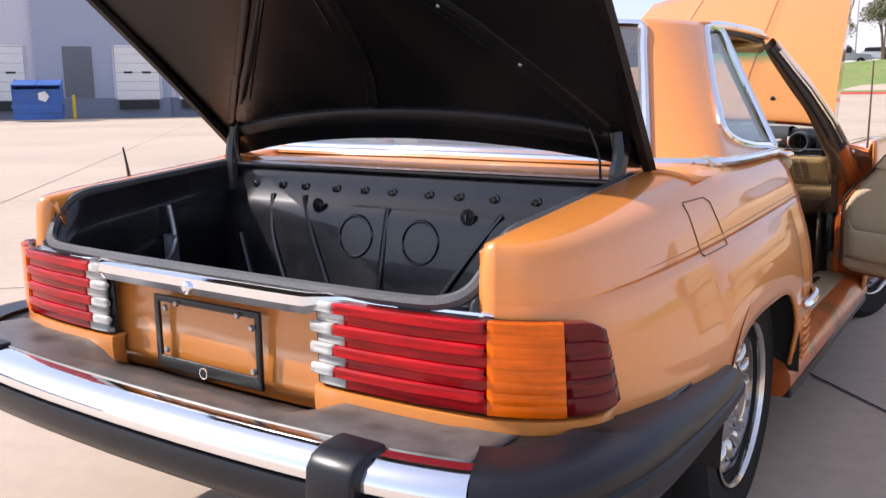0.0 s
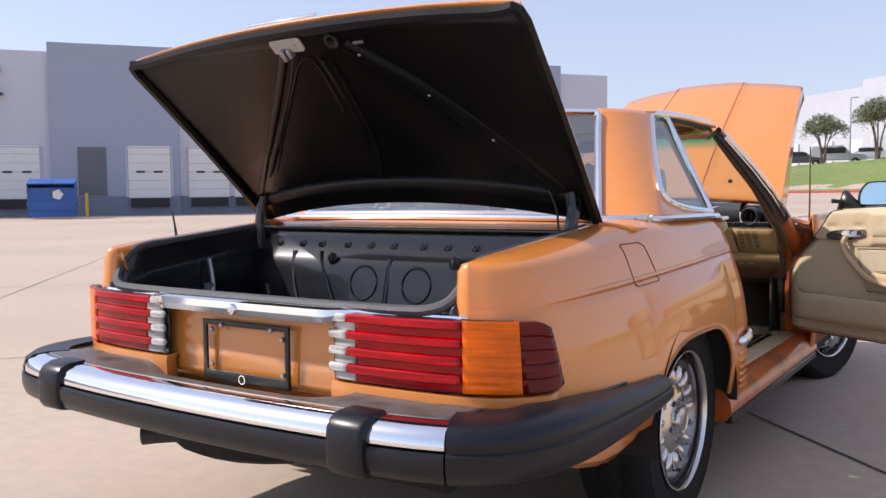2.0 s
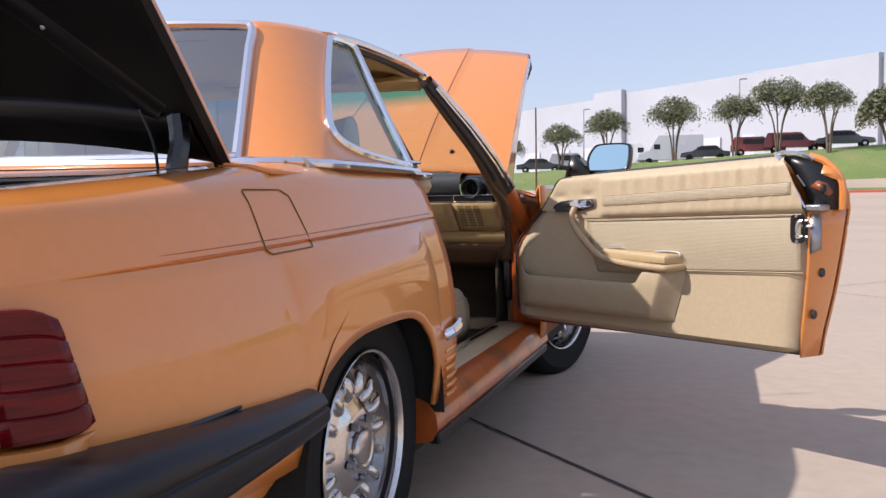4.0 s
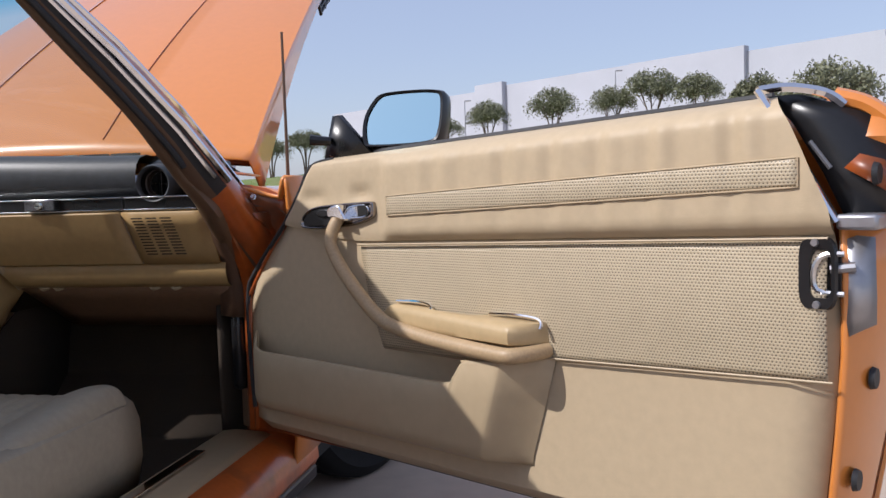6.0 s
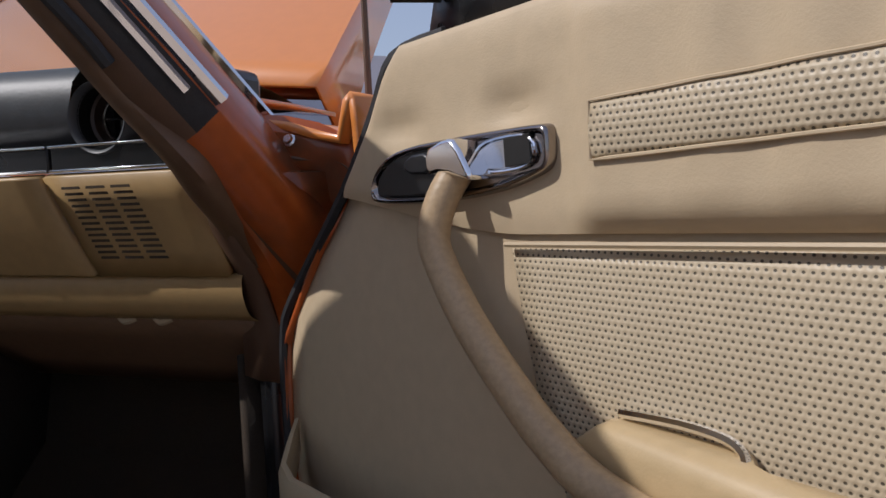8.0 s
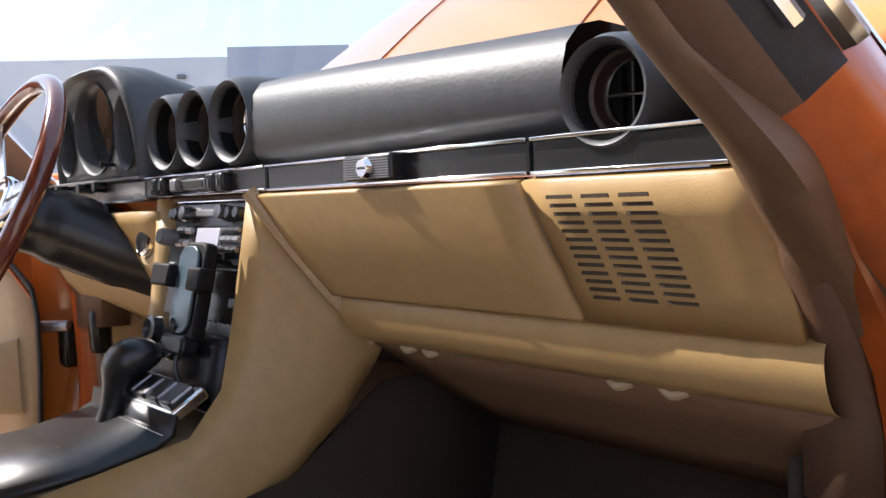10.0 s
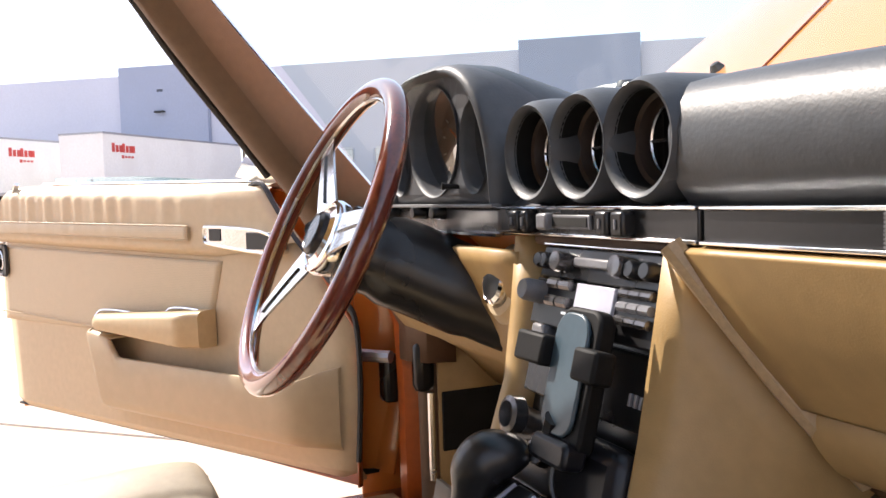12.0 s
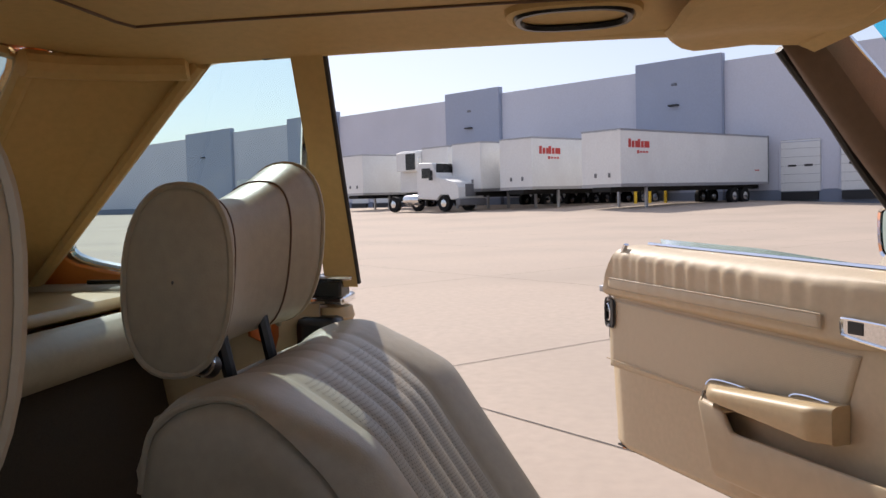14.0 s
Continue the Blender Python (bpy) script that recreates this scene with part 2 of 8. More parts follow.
    if solid:
        s = ob.modifiers.new("thickness", "SOLIDIFY")
        s.thickness, s.offset = solid, offset
    if bevel:
        b = ob.modifiers.new("edges", "BEVEL")
        b.width, b.segments, b.limit_method, b.angle_limit = bevel, 2, "ANGLE", radians(35)
    return ob


def empty(name, label, category, at=(0, 0, 0), group="", m=None, kind=""):
    ob = new(name)
    ob.empty_display_size = 0.1
    ob.matrix_world = m if m is not None else Matrix.Translation(at)
    return tagged(ob, label, category, group, kind)


def add_grid(bm, rows, close_u=False, close_v=False, mat=0):
    vs = [[bm.verts.new(p) for p in row] for row in rows]
    nu, nv = len(vs), len(vs[0])
    for i in range(nu if close_u else nu - 1):
        for j in range(nv if close_v else nv - 1):
            q = [vs[i][j], vs[(i + 1) % nu][j], vs[(i + 1) % nu][(j + 1) % nv], vs[i][(j + 1) % nv]]
            try:
                bm.faces.new(q).material_index = mat
            except ValueError:
                pass
    return vs


def grid(rows, **k):
    bm = bmesh.new()
    add_grid(bm, rows, **k)
    bmesh.ops.remove_doubles(bm, verts=bm.verts, dist=1e-5)
    return bm


def add_box(bm, size, at=(0, 0, 0), m=None, mat=0):
    r = bmesh.ops.create_cube(bm, size=1, matrix=(m or Matrix()) @ Matrix.Translation(at) @ Matrix.Diagonal((*size, 1)))
    for f in {f for v in r["verts"] for f in v.link_faces}:
        f.material_index = mat
    return r["verts"]


def box(size, at=(0, 0, 0), m=None):
    bm = bmesh.new()
    add_box(bm, size, at, m)
    return bm


def add_tube(bm, path, r, seg=8, closed=False, flat=1.0, caps=True):
    """A round (or flattened) bar along points; r is one radius or one for each point."""
    path = [Vector(p) for p in path]
    n = len(path)
    rings, up = [], None
    for i, p in enumerate(path):
        a, b = path[(i - 1) % n if closed else max(i - 1, 0)], path[(i + 1) % n if closed else min(i + 1, n - 1)]
        d = (b - a).normalized()
        if up is None:
            up = V(0, 0, 1) if abs(d.z) < 0.9 else V(0, 1, 0)
        side = d.cross(up).normalized()
        up = side.cross(d).normalized()
        rr = r[i] if isinstance(r, (list, tuple)) else r
        rings.append([p + side * math.cos(k * math.tau / seg) * rr + up * math.sin(k * math.tau / seg) * rr * flat for k in range(seg)])
    vs = add_grid(bm, rings, close_u=closed, close_v=True)
    if caps and not closed:
        for ring in (vs[0], vs[-1]):
            try:
                bm.faces.new(ring)
            except ValueError:
                pass
    return vs


def tube(path, r, seg=8, **k):
    bm = bmesh.new()
    add_tube(bm, path, r, seg, **k)
    return bm


def add_lathe(bm, prof, seg=32, m=None, closed=False):
    """Turns (radius, height) pairs round z."""
    rows = [[(m or Matrix()) @ V(r * math.cos(k * math.tau / seg), r * math.sin(k * math.tau / seg), h) for k in range(seg)] for r, h in prof]
    return add_grid(bm, rows, close_v=True, close_u=closed)


def lathe(prof, seg=32, m=None, closed=False):
    bm = bmesh.new()
    add_lathe(bm, prof, seg, m, closed)
    bmesh.ops.remove_doubles(bm, verts=bm.verts, dist=1e-5)
    return bm


def add_plate(bm, poly, depth, m=None, mat=0):
    """A flat outline in x and y, thickened upwards along z by depth."""
    m = m or Matrix()
    lo, hi = [bm.verts.new(m @ V(x, y, 0)) for x, y in poly], [bm.verts.new(m @ V(x, y, depth)) for x, y in poly]
    fs = [bm.faces.new(lo[::-1]), bm.faces.new(hi)]
    for i in range(len(poly)):
        j = (i + 1) % len(poly)
        fs.append(bm.faces.new((lo[i], lo[j], hi[j], hi[i])))
    for f in fs:
        f.material_index = mat


def plate(poly, depth, m=None):
    bm = bmesh.new()
    add_plate(bm, poly, depth, m)
    return bm


def smooth_line(pts, n=8, closed=False):
    """Catmull-Rom through points."""
    pts = [Vector(p) for p in pts]
    out, k = [], len(pts)
    for i in range(k if closed else k - 1):
        p0, p1, p2, p3 = (pts[j % k] if closed else pts[min(max(j, 0), k - 1)] for j in (i - 1, i, i + 1, i + 2))
        for s in range(n):
            t = s / n
            out.append(0.5 * (2 * p1 + (p2 - p0) * t + (2 * p0 - 5 * p1 + 4 * p2 - p3) * t * t + (3 * p1 - p0 - 3 * p2 + p3) * t**3))
    if not closed:
        out.append(pts[-1])
    return out


def softened(pts, n=2):
    """Corners of a closed flat outline cut off again and again."""
    for _ in range(n):
        out = []
        for (x0, y0), (x1, y1) in zip(pts, pts[1:] + pts[:1]):
            out += [(lerp(x0, x1, 0.25), lerp(y0, y1, 0.25)), (lerp(x0, x1, 0.75), lerp(y0, y1, 0.75))]
        pts = out
    return pts


def rounded(w, h, r, n=5):
    """A rounded rectangle round the origin."""
    out = []
    for cx, cy, a in ((w / 2 - r, h / 2 - r, 0), (-w / 2 + r, h / 2 - r, 90), (-w / 2 + r, -h / 2 + r, 180), (w / 2 - r, -h / 2 + r, 270)):
        out += [(cx + r * math.cos(radians(a + 90 * k / n)), cy + r * math.sin(radians(a + 90 * k / n))) for k in range(n + 1)]
    return out


def lerp(a, b, t):
    return a + (b - a) * t


def frame_of(o, x, y):
    """A pose with its origin at o, its first axis along x and its second near y."""
    x = Vector(x).normalized()
    z = x.cross(Vector(y)).normalized()
    y = z.cross(x)
    m = Matrix((x, y, z)).transposed().to_4x4()
    m.translation = o
    return m

# ---------- the yard ----------
WALL_YAW, WALL_FAR = radians(54.5), 52.0
ALONG, OUT = V(math.cos(WALL_YAW), math.sin(WALL_YAW), 0), V(-math.sin(WALL_YAW), math.cos(WALL_YAW), 0)


def step(a, b, x):
    t = min(max((x - a) / (b - a), 0), 1)
    return t * t * (3 - 2 * t)


def ground_z(x, y):
    q, far = x * ALONG.x + y * ALONG.y, x * OUT.x + y * OUT.y
    dock = 0.62 * step(-8, -28, q) * step(20, 48, far)
    hill = step(25, 62, y - 0.25 * abs(x + 5)) * 0.85
    bank = (2.3 + 0.055 * (x + 18)) * step(64, 80, y) * step(-70, -40, x)
    return dock * (1 - step(-60, -90, q) * 0.3) + hill + max(bank, 0)


def yard_pos(q, far, z=None):
    p = ALONG * q + OUT * far
    p.z = ground_z(p.x, p.y) if z is None else z
    return p


xs = [-420, -300, -200, -150] + [-120 + 5 * i for i in range(49)] + [150, 200, 300, 420]
ys = [-420, -300, -200, -120, -80] + [-50 + 4 * i for i in range(50)] + [170, 220, 300, 420]
tagged(part("ground", grid([[(x, y, ground_z(x, y)) for y in ys] for x in xs], mat=0), CONCRETE, smooth=True), "pale tan concrete yard, sunlit and faintly stained", "ground", kind="structure")


def strip_on_ground(a, b, w, lift):
    n = max(2, int((b - a).length / 2))
    side = (b - a).cross(V(0, 0, 1)).normalized() * w / 2
    rows = []
    for i in range(n + 1):
        p = a.lerp(b, i / n)
        wob = 0.006 * noise.noise(p * 1.7)
        rows.append([(p.x + s * side.x + wob, p.y + s * side.y + wob, ground_z(p.x, p.y) + lift) for s in (-1, 1)])
    return grid(rows)


ja, jb = V(0.69, 0.724, 0), V(-0.724, 0.69, 0)
for k in range(-6, 12):
    for a, b, off in ((ja, jb, 2.9), (jb, ja, 1.47)):
        o = b * (off + 4.74 * k)
        near = 40 if -3 <= k <= 4 else 26
        tagged(part("slab_joint", strip_on_ground(o - a * near, o + a * near, 0.014 if b == ja and k == 0 else 0.009, 0.004), JOINT, smooth=False), "thin dark joint between concrete slabs", "slab joint", group="slab joints", kind="structure")

# bank, kerb and grass
rows = []
for i in range(60):
    x = -62 + 2.4 * i
    rows.append([(x, y, ground_z(x, y) + 0.05) for y in (63.2, 65, 67, 69, 71, 73, 75, 77, 79, 81, 84, 88)])
tagged(part("grass_bank", grid(rows), GRASS), "mown green grass bank beyond the yard", "grass", kind="structure")
bm = bmesh.new()
for i in range(40):
    x = -60 + 3 * i
    add_box(bm, (2.98, 0.3, 0.22), (x, 63.0, ground_z(x, 63.0) + 0.07))
tagged(part("kerb", bm, REDKERB, bevel=0.02), "red-painted concrete kerb at the foot of the bank", "kerb", kind="structure")
rng = random.Random(5)
bm = bmesh.new()
for _ in range(9000):
    x, y = rng.uniform(-45, 50), 63.4 + 22 * rng.random() ** 1.2
    z, h, a = ground_z(x, y) + 0.05, rng.uniform(0.03, 0.09), rng.random() * 3.14
    dx, dy = math.cos(a) * 0.06, math.sin(a) * 0.06
    bm.faces.new([bm.verts.new(p) for p in ((x - dx, y - dy, z), (x + dx, y + dy, z), (x + rng.uniform(-0.08, 0.08), y, z + h))])
BLADES = material("grass_blades", (0.30, 0.40, 0.12), rough=0.8, vary=0.3, grain=2)
tagged(part("grass", bm, BLADES, smooth=False, fix=False), "short green grass blades on the bank", "grass", kind="stuff")

# ---------- warehouse with loading docks ----------
warehouse = empty("warehouse", "long pale grey warehouse with blue-grey panels and loading docks", "building", yard_pos(-40, WALL_FAR, 0))
wm = warehouse.matrix_world.inverted()
BLUE_PANELS = [(-96.3, -85.7), (-74.4, -65.9), (-50.8, -44.7), (-32.0, -25.6), (-5.2, 1.95), (21, 28)]
DOORS = [q for q in (-7.0, -17.1, -20.7, -13.2, -10.2, 0.2, 3.7, 6.4, 9.1, 14, 17.2, -35.2, -38.4, -41.3, -47.6, -53.6, -56.6, -59.8, -63, -69.5, -78, -81, -84)]


def wall_frame(q, z, far=WALL_FAR):
    """First axis along the wall, second up, third towards the yard."""
    return wm @ frame_of(yard_pos(q, far, z), ALONG, (0, 0, 1))


def wall_strip(q0, q1, z0, z1, proud, thick=0.3):
    m = wall_frame((q0 + q1) / 2, (z0 + z1) / 2)
    return box((q1 - q0, z1 - z0, thick), (0, 0, proud - thick / 2), m)


edges = sorted([q for ab in BLUE_PANELS for q in ab])
cuts = [-170, -150, -130, -112] + edges + [32]
for a, b in zip(cuts, cuts[1:]):
    blue = any(abs(a - p[0]) < 0.01 for p in BLUE_PANELS)
    part("panel", wall_strip(a + 0.015, b - 0.015, 1.15, 10.05 if blue else 9.55, 0.35 if blue else 0.0, 0.5), WALL_BLUE if blue else WALL_PALE, warehouse, "blue-grey wall panel" if blue else "pale grey wall panel", smooth=False)
    part("base_band", wall_strip(a, b, -0.4, 1.15, 0.36 if blue else 0.01, 0.5), WALL_BASE, warehouse, "dark blue-grey base", smooth=False)
part("roof", box((200, 60, 0.3), (0, 0, 0), wm @ frame_of(yard_pos(-68, WALL_FAR + 31, 9.3), ALONG, OUT)), WALL_PALE, warehouse, "flat roof", smooth=False)
door_mesh = None
for q in DOORS:
    on_blue = any(a - 1 < q < b + 1 for a, b in BLUE_PANELS)
    p0 = 0.36 if on_blue else 0.01
    ob = part("dock_door", box((2.42, 3.14, 0.03), (0, 0, -0.02)), GREYPLASTIC, warehouse, "white sectional dock door", smooth=False)
    for k in range(6):
        if door_mesh is None:
            panel = part("door_panel", box((2.4, 0.505, 0.05)), WHITE, ob, smooth=False, bevel=0.0)
            door_mesh = panel.data
        else:
            panel = new("door_panel", door_mesh)
            panel.parent = ob
        panel.matrix_local = Matrix.Translation((0, -1.3 + 0.52 * k, 0))
    for x in (-0.5, 0.5):
        pane = part("door_pane", box((0.5, 0.12, 0.02), (x, 0.0, 0.03)), BLACKPLASTIC, ob, "dark slot window", smooth=False)
    ob.matrix_local = wall_frame(q, 2.6) @ Matrix.Translation((0, 0, p0 + 0.02))
    part("door_frame", tube([(-1.28, -1.5, 0), (-1.28, 1.45, 0), (1.28, 1.45, 0), (1.28, -1.5, 0)], 0.07, 4), WALL_PALE, ob, smooth=False, m=None)
    part("dock_bumper", box((2.2, 0.5, 0.25), (0, -1.85, 0.1)), RUBBER, ob, "black dock bumper and leveller", smooth=False)
# louvred grille
louvre = part("louvre", wall_strip(-3.75, -2.2, 1.2, 4.05, 0.40, 0.06), GREYPLASTIC, warehouse, "grey louvred vent", smooth=False)
bm = bmesh.new()
for k in range(22):
    add_box(bm, (1.42, 0.05, 0.04), (0, -1.35 + 0.128 * k, 0.03), wall_frame(-2.97, 2.62) @ Matrix.Translation((0, 0, 0.40)))
part("slat", bm, WALL_BASE, louvre, "louvre slats", smooth=False)
for q in (-7.9, -29, -48, -92):
    wl = part("wall_light", box((0.5, 0.25, 0.3), (0, 0, 0.2), wall_frame(q, 8.4)), GREYPLASTIC, warehouse, "small grey wall light", smooth=False, bevel=0.03)
    wl = part("wall_light", box((0.7, 0.12, 0.6), (0, 0, 0.35), wall_frame(q, 7.0)), BLACKPLASTIC, warehouse, "dark wall bracket lamp", smooth=False, bevel=0.03)

# dumpster
dm = frame_of(yard_pos(-4.75, 46.2), ALONG, OUT)
dumpster = empty("dumpster", "blue steel dumpster by the loading dock wall", "dumpster", m=dm)
for s in (-1, 1):
    part("side_wall", plate([(-0.8, 0), (0.8, 0), (1.0, 1.5), (0.9, 2.05), (-0.9, 1.75), (-0.95, 1.5)], 0.06, Matrix.Translation((s * 1.1 - 0.03, 0, 0.1)) @ pose(0, 0, 0, 90, 0, 90)), DUMPBLUE, dumpster, smooth=False)
part("front_wall", box((2.2, 0.06, 1.5), (0, -0.85, 0.85)), DUMPBLUE, dumpster, smooth=False)
part("back_wall", box((2.2, 0.06, 1.9), (0, 0.85, 1.05)), DUMPBLUE, dumpster, smooth=False)
part("floor", box((2.2, 1.7, 0.08), (0, 0, 0.14)), DUMPBLUE, dumpster, smooth=False)
for s in (-0.55, 0.55):
    part("lid", box((1.08, 2.0, 0.05), (s, 0, 1.95), pose(0, 0, 0, 8, 0, 0)), DUMPBLUE, dumpster, "blue hinged lid", smooth=False, bevel=0.01)
for z in (0.5, 1.0):
    part("rib", box((2.24, 0.08, 0.1), (0, -0.9, z)), DUMPBLUE, dumpster, smooth=False)
part("emblem", lathe([(0, 0), (0.28, 0), (0.28, 0.01), (0, 0.012)], 5, pose(0.3, -0.95, 1.25, 90, 0, 0)), WHITE, dumpster, "pale worn emblem shape")
for s in (-1.1, 1.1):
    part("fork_pocket", box((0.14, 1.2, 0.2), (s * 1.04, 0, 0.75)), DUMPBLUE, dumpster, smooth=False)


def bollard(at, h=1.2, m0=YELLOW):
    b = empty("bollard", "yellow painted steel bollard in the concrete", "bollard", at, group="yellow bollards")
    part("post", lathe([(0.09, 0), (0.09, h - 0.05), (0.07, h - 0.01), (0, h)], 12), m0, b)
    return b


for q, far in ((-3.3, 50.6), (-28.6, 44.3), (-27.2, 44.0), (-26.6, 44.6), (-25.9, 45.2)):
    bollard(yard_pos(q, far), 1.35)
rail = empty("handrail", "thin steel handrail beside a dock stair", "railing", yard_pos(-3.9, 51))
part("rail", tube([(0, 0, 0), (0, 0, 1.5), (-0.8, 0.3, 2.3), (-0.8, 0.3, 0.2)], 0.03, 6), YELLOW, rail)


# ---------- trailers and lorry ----------
def wheel_disc(r, w):
    return lathe([(0, -w / 2), (r * 0.5, -w / 2), (r * 0.55, -w / 2 + 0.03), (r * 0.62, -w / 2), (r * 0.96, -w / 2), (r, -w / 2 + 0.04), (r, w / 2 - 0.04), (r * 0.96, w / 2), (0, w / 2)], 20)


def big_wheel(at, parent, r=0.5, w=0.3, m0=None):
    ob = part("wheel", wheel_disc(r, w), TYRE, parent, "black tyre on a pale rim", m=None)
    ob.matrix_local = (m0 or Matrix()) @ Matrix.Translation(at) @ pose(0, 0, 0, 90, 0, 90)
    part("rim", lathe([(0, 0), (r * 0.3, 0.02), (r * 0.5, -0.02), (r * 0.52, 0)], 16, Matrix.Translation((0, 0, w / 2 + 0.01))), ALLOY, ob)
    return ob


def trailer(q, near, marked=True):
    m = frame_of(yard_pos(q, near), ALONG * 0.9976 - OUT * 0.0698, OUT * 0.9976 + ALONG * 0.0698)      # x across, y towards the wall, z up; the nose is at y = 0
    t = empty("semi_trailer", "white box semi-trailer backed up to a loading dock", "trailer", m=m, group="white trailers at the docks")
    length = WALL_FAR - near - 0.4
    part("box_body", box((2.55, length, 2.8), (0, length / 2, 2.68)), WHITE, t, "white trailer body", smooth=False, bevel=0.04)
    part("floor_rail", box((2.57, length, 0.16), (0, length / 2, 1.22)), STEEL, t, smooth=False)
    part("top_rail", box((2.58, length, 0.10), (0, length / 2, 4.05)), STEEL, t, smooth=False)
    part("underframe", box((1.2, length, 0.25), (0, length / 2, 1.02)), DARKVOID, t, smooth=False)
    for s in (-0.9, 0.9):
        part("landing_leg", box((0.12, 0.14, 1.1), (s, 2.6, 0.55)), STEEL, t, smooth=False)
    for y in (length - 2.6, length - 3.8):
        for s in (-1.05, 1.05):
            big_wheel((s, y, 0.5), t)
    if marked:
        for i in range(7):
            part("lettering", box((0.02, 0.20, 0.44 if i in (0, 3) else 0.34), (1.285, 0.75 + 0.26 * i + 0.02 * (i % 3), 3.32 + (0.05 if i in (0, 3) else 0))), REDMARK, t, "red lettering bars", smooth=False)
        for i in range(4):
            part("lettering", box((0.02, 0.16, 0.16 if i == 0 else 0.10), (1.285, 1.45 + 0.25 * i, 2.93)), REDMARK, t, smooth=False)
    part("rear_frame", box((2.6, 0.10, 2.86), (0, length - 0.05, 2.68)), GREYPLASTIC, t, "dark rear door frame", smooth=False)
    part("side_skirt_light", box((0.02, 0.5, 0.06), (1.29, length - 1.4, 2.0)), REDMARK, t, smooth=False)
    for y in (0.15, 0.02):
        part("nose_fitting", box((0.12, 0.06, 0.22), (0.55 if y > 0.1 else -0.35, -0.02, 1.75)), GREYPLASTIC, t, smooth=False)
    return t


for q, near, mk in ((-24.75, 37.0, True), (-30.9, 37.4, True), (-34.6, 37.2, False), (-38.6, 38.5, False), (-48.4, 39.5, False)):
    trailer(q, near, mk)
tm = frame_of(yard_pos(-40.6, 37.0), ALONG, OUT)
tractor = empty("lorry_tractor", "white day-cab lorry tractor standing in the yard", "truck", m=tm)
part("chassis", box((6.6, 0.9, 0.3), (3.2, 0, 0.85)), DARKVOID, tractor, smooth=False)
part("cab", plate([(3.0, 0.95), (3.0, 2.75), (3.2, 3.0), (4.35, 2.95), (4.75, 2.1), (6.3, 1.75), (6.55, 1.45), (6.55, 0.75), (5.9, 0.7), (5.7, 1.0), (5.0, 1.0), (4.7, 0.7), (3.1, 0.8)], 2.2, pose(0, 1.1, 0, 90, 0, 0)), WHITE, tractor, "white cab and bonnet", smooth=False, bevel=0.06)
part("windscreen", box((0.05, 1.9, 0.78), (4.6, 0, 2.52), None), BLACKPLASTIC, tractor, "dark windscreen", smooth=False)
part("side_window", box((0.75, 0.04, 0.6), (3.85, -1.12, 2.35)), BLACKPLASTIC, tractor, "dark side window", smooth=False, bevel=0.03)
part("grille", box((0.06, 1.0, 0.75), (6.58, 0, 1.25)), GREYPLASTIC, tractor, "grey grille", smooth=False)
part("front_bumper", box((0.35, 2.3, 0.4), (6.55, 0, 0.55)), GREYPLASTIC, tractor, smooth=False, bevel=0.06)
part("fuel_tank", lathe([(0, 0), (0.3, 0), (0.32, 0.05), (0.32, 1.35), (0.3, 1.4), (0, 1.4)], 16, pose(1.7, -0.85, 0.75, 0, 90, 0)), ALLOY, tractor, "polished fuel tank")
part("exhaust", tube([(2.8, -0.7, 1.0), (2.8, -0.7, 3.4)], 0.07, 8), ALLOY, tractor)
for x in (0.8, 1.0 + 0.9, 5.35):
    for s in (-1.0, 1.0):
        if x == 1.9:
            continue
        big_wheel((x, s, 0.5), tractor, 0.5, 0.3, None).matrix_local = Matrix.Translation((x, s, 0.5)) @ pose(0, 0, 0, 90, 0, 0)
part("mirror", box((0.15, 0.2, 0.6), (4.5, -1.35, 2.2)), BLACKPLASTIC, tractor, smooth=False)
# refrigerated box behind the tractor
rm = frame_of(yard_pos(-43.1, 40.5), ALONG, OUT)
reefer = empty("refrigerated_trailer", "white refrigerated trailer with a cooling unit on its nose", "trailer", m=rm)
part("box_body", box((2.55, 11.0, 2.9), (0, 5.6, 2.65)), WHITE, reefer, smooth=False, bevel=0.04)
part("cooling_unit", box((2.0, 0.6, 1.3), (0, -0.2, 3.3)), WHITE, reefer, "white cooling unit", smooth=False, bevel=0.05)
part("cooling_grille", box((0.9, 0.1, 1.1), (0.5, -0.52, 3.3)), BLACKPLASTIC, reefer, "black cooling grille", smooth=False)
part("underframe", box((1.4, 11, 0.4), (0, 5.6, 0.95)), DARKVOID, reefer, smooth=False)

# ---------- white warehouse beyond the bank ----------
far_a, far_b = V(-48, 157, 0), V(45, 79, 0)
fd = (far_b - far_a).normalized()
far_house = empty("white_warehouse", "long white warehouse on the rise beyond the parked cars", "building", far_a)
fm = far_house.matrix_world.inverted()


def far_frame(q):
    return fm @ frame_of(far_a + fd * q, fd, (0, 0, 1))


L_far = (far_b - far_a).length
for q0, q1, top, proud in ((0, 41, 15.6, 0), (41, 47, 16.4, 0.8), (47, 70, 15.9, 0), (70, 86, 15.9, 0.6), (86, 101, 15.3, 0), (101, L_far, 14.6, 0.5)):
    part("wall", box((q1 - q0 - 0.02, top, 1.0), ((q0 + q1) / 2, top / 2, proud), far_frame(0)), WALL_WHITE, far_house, "white wall panel", smooth=False)
part("roof", box((L_far, 0.3, 40), (L_far / 2, 14.2, -20.6), far_frame(0)), WALL_WHITE, far_house, "flat roof", smooth=False)
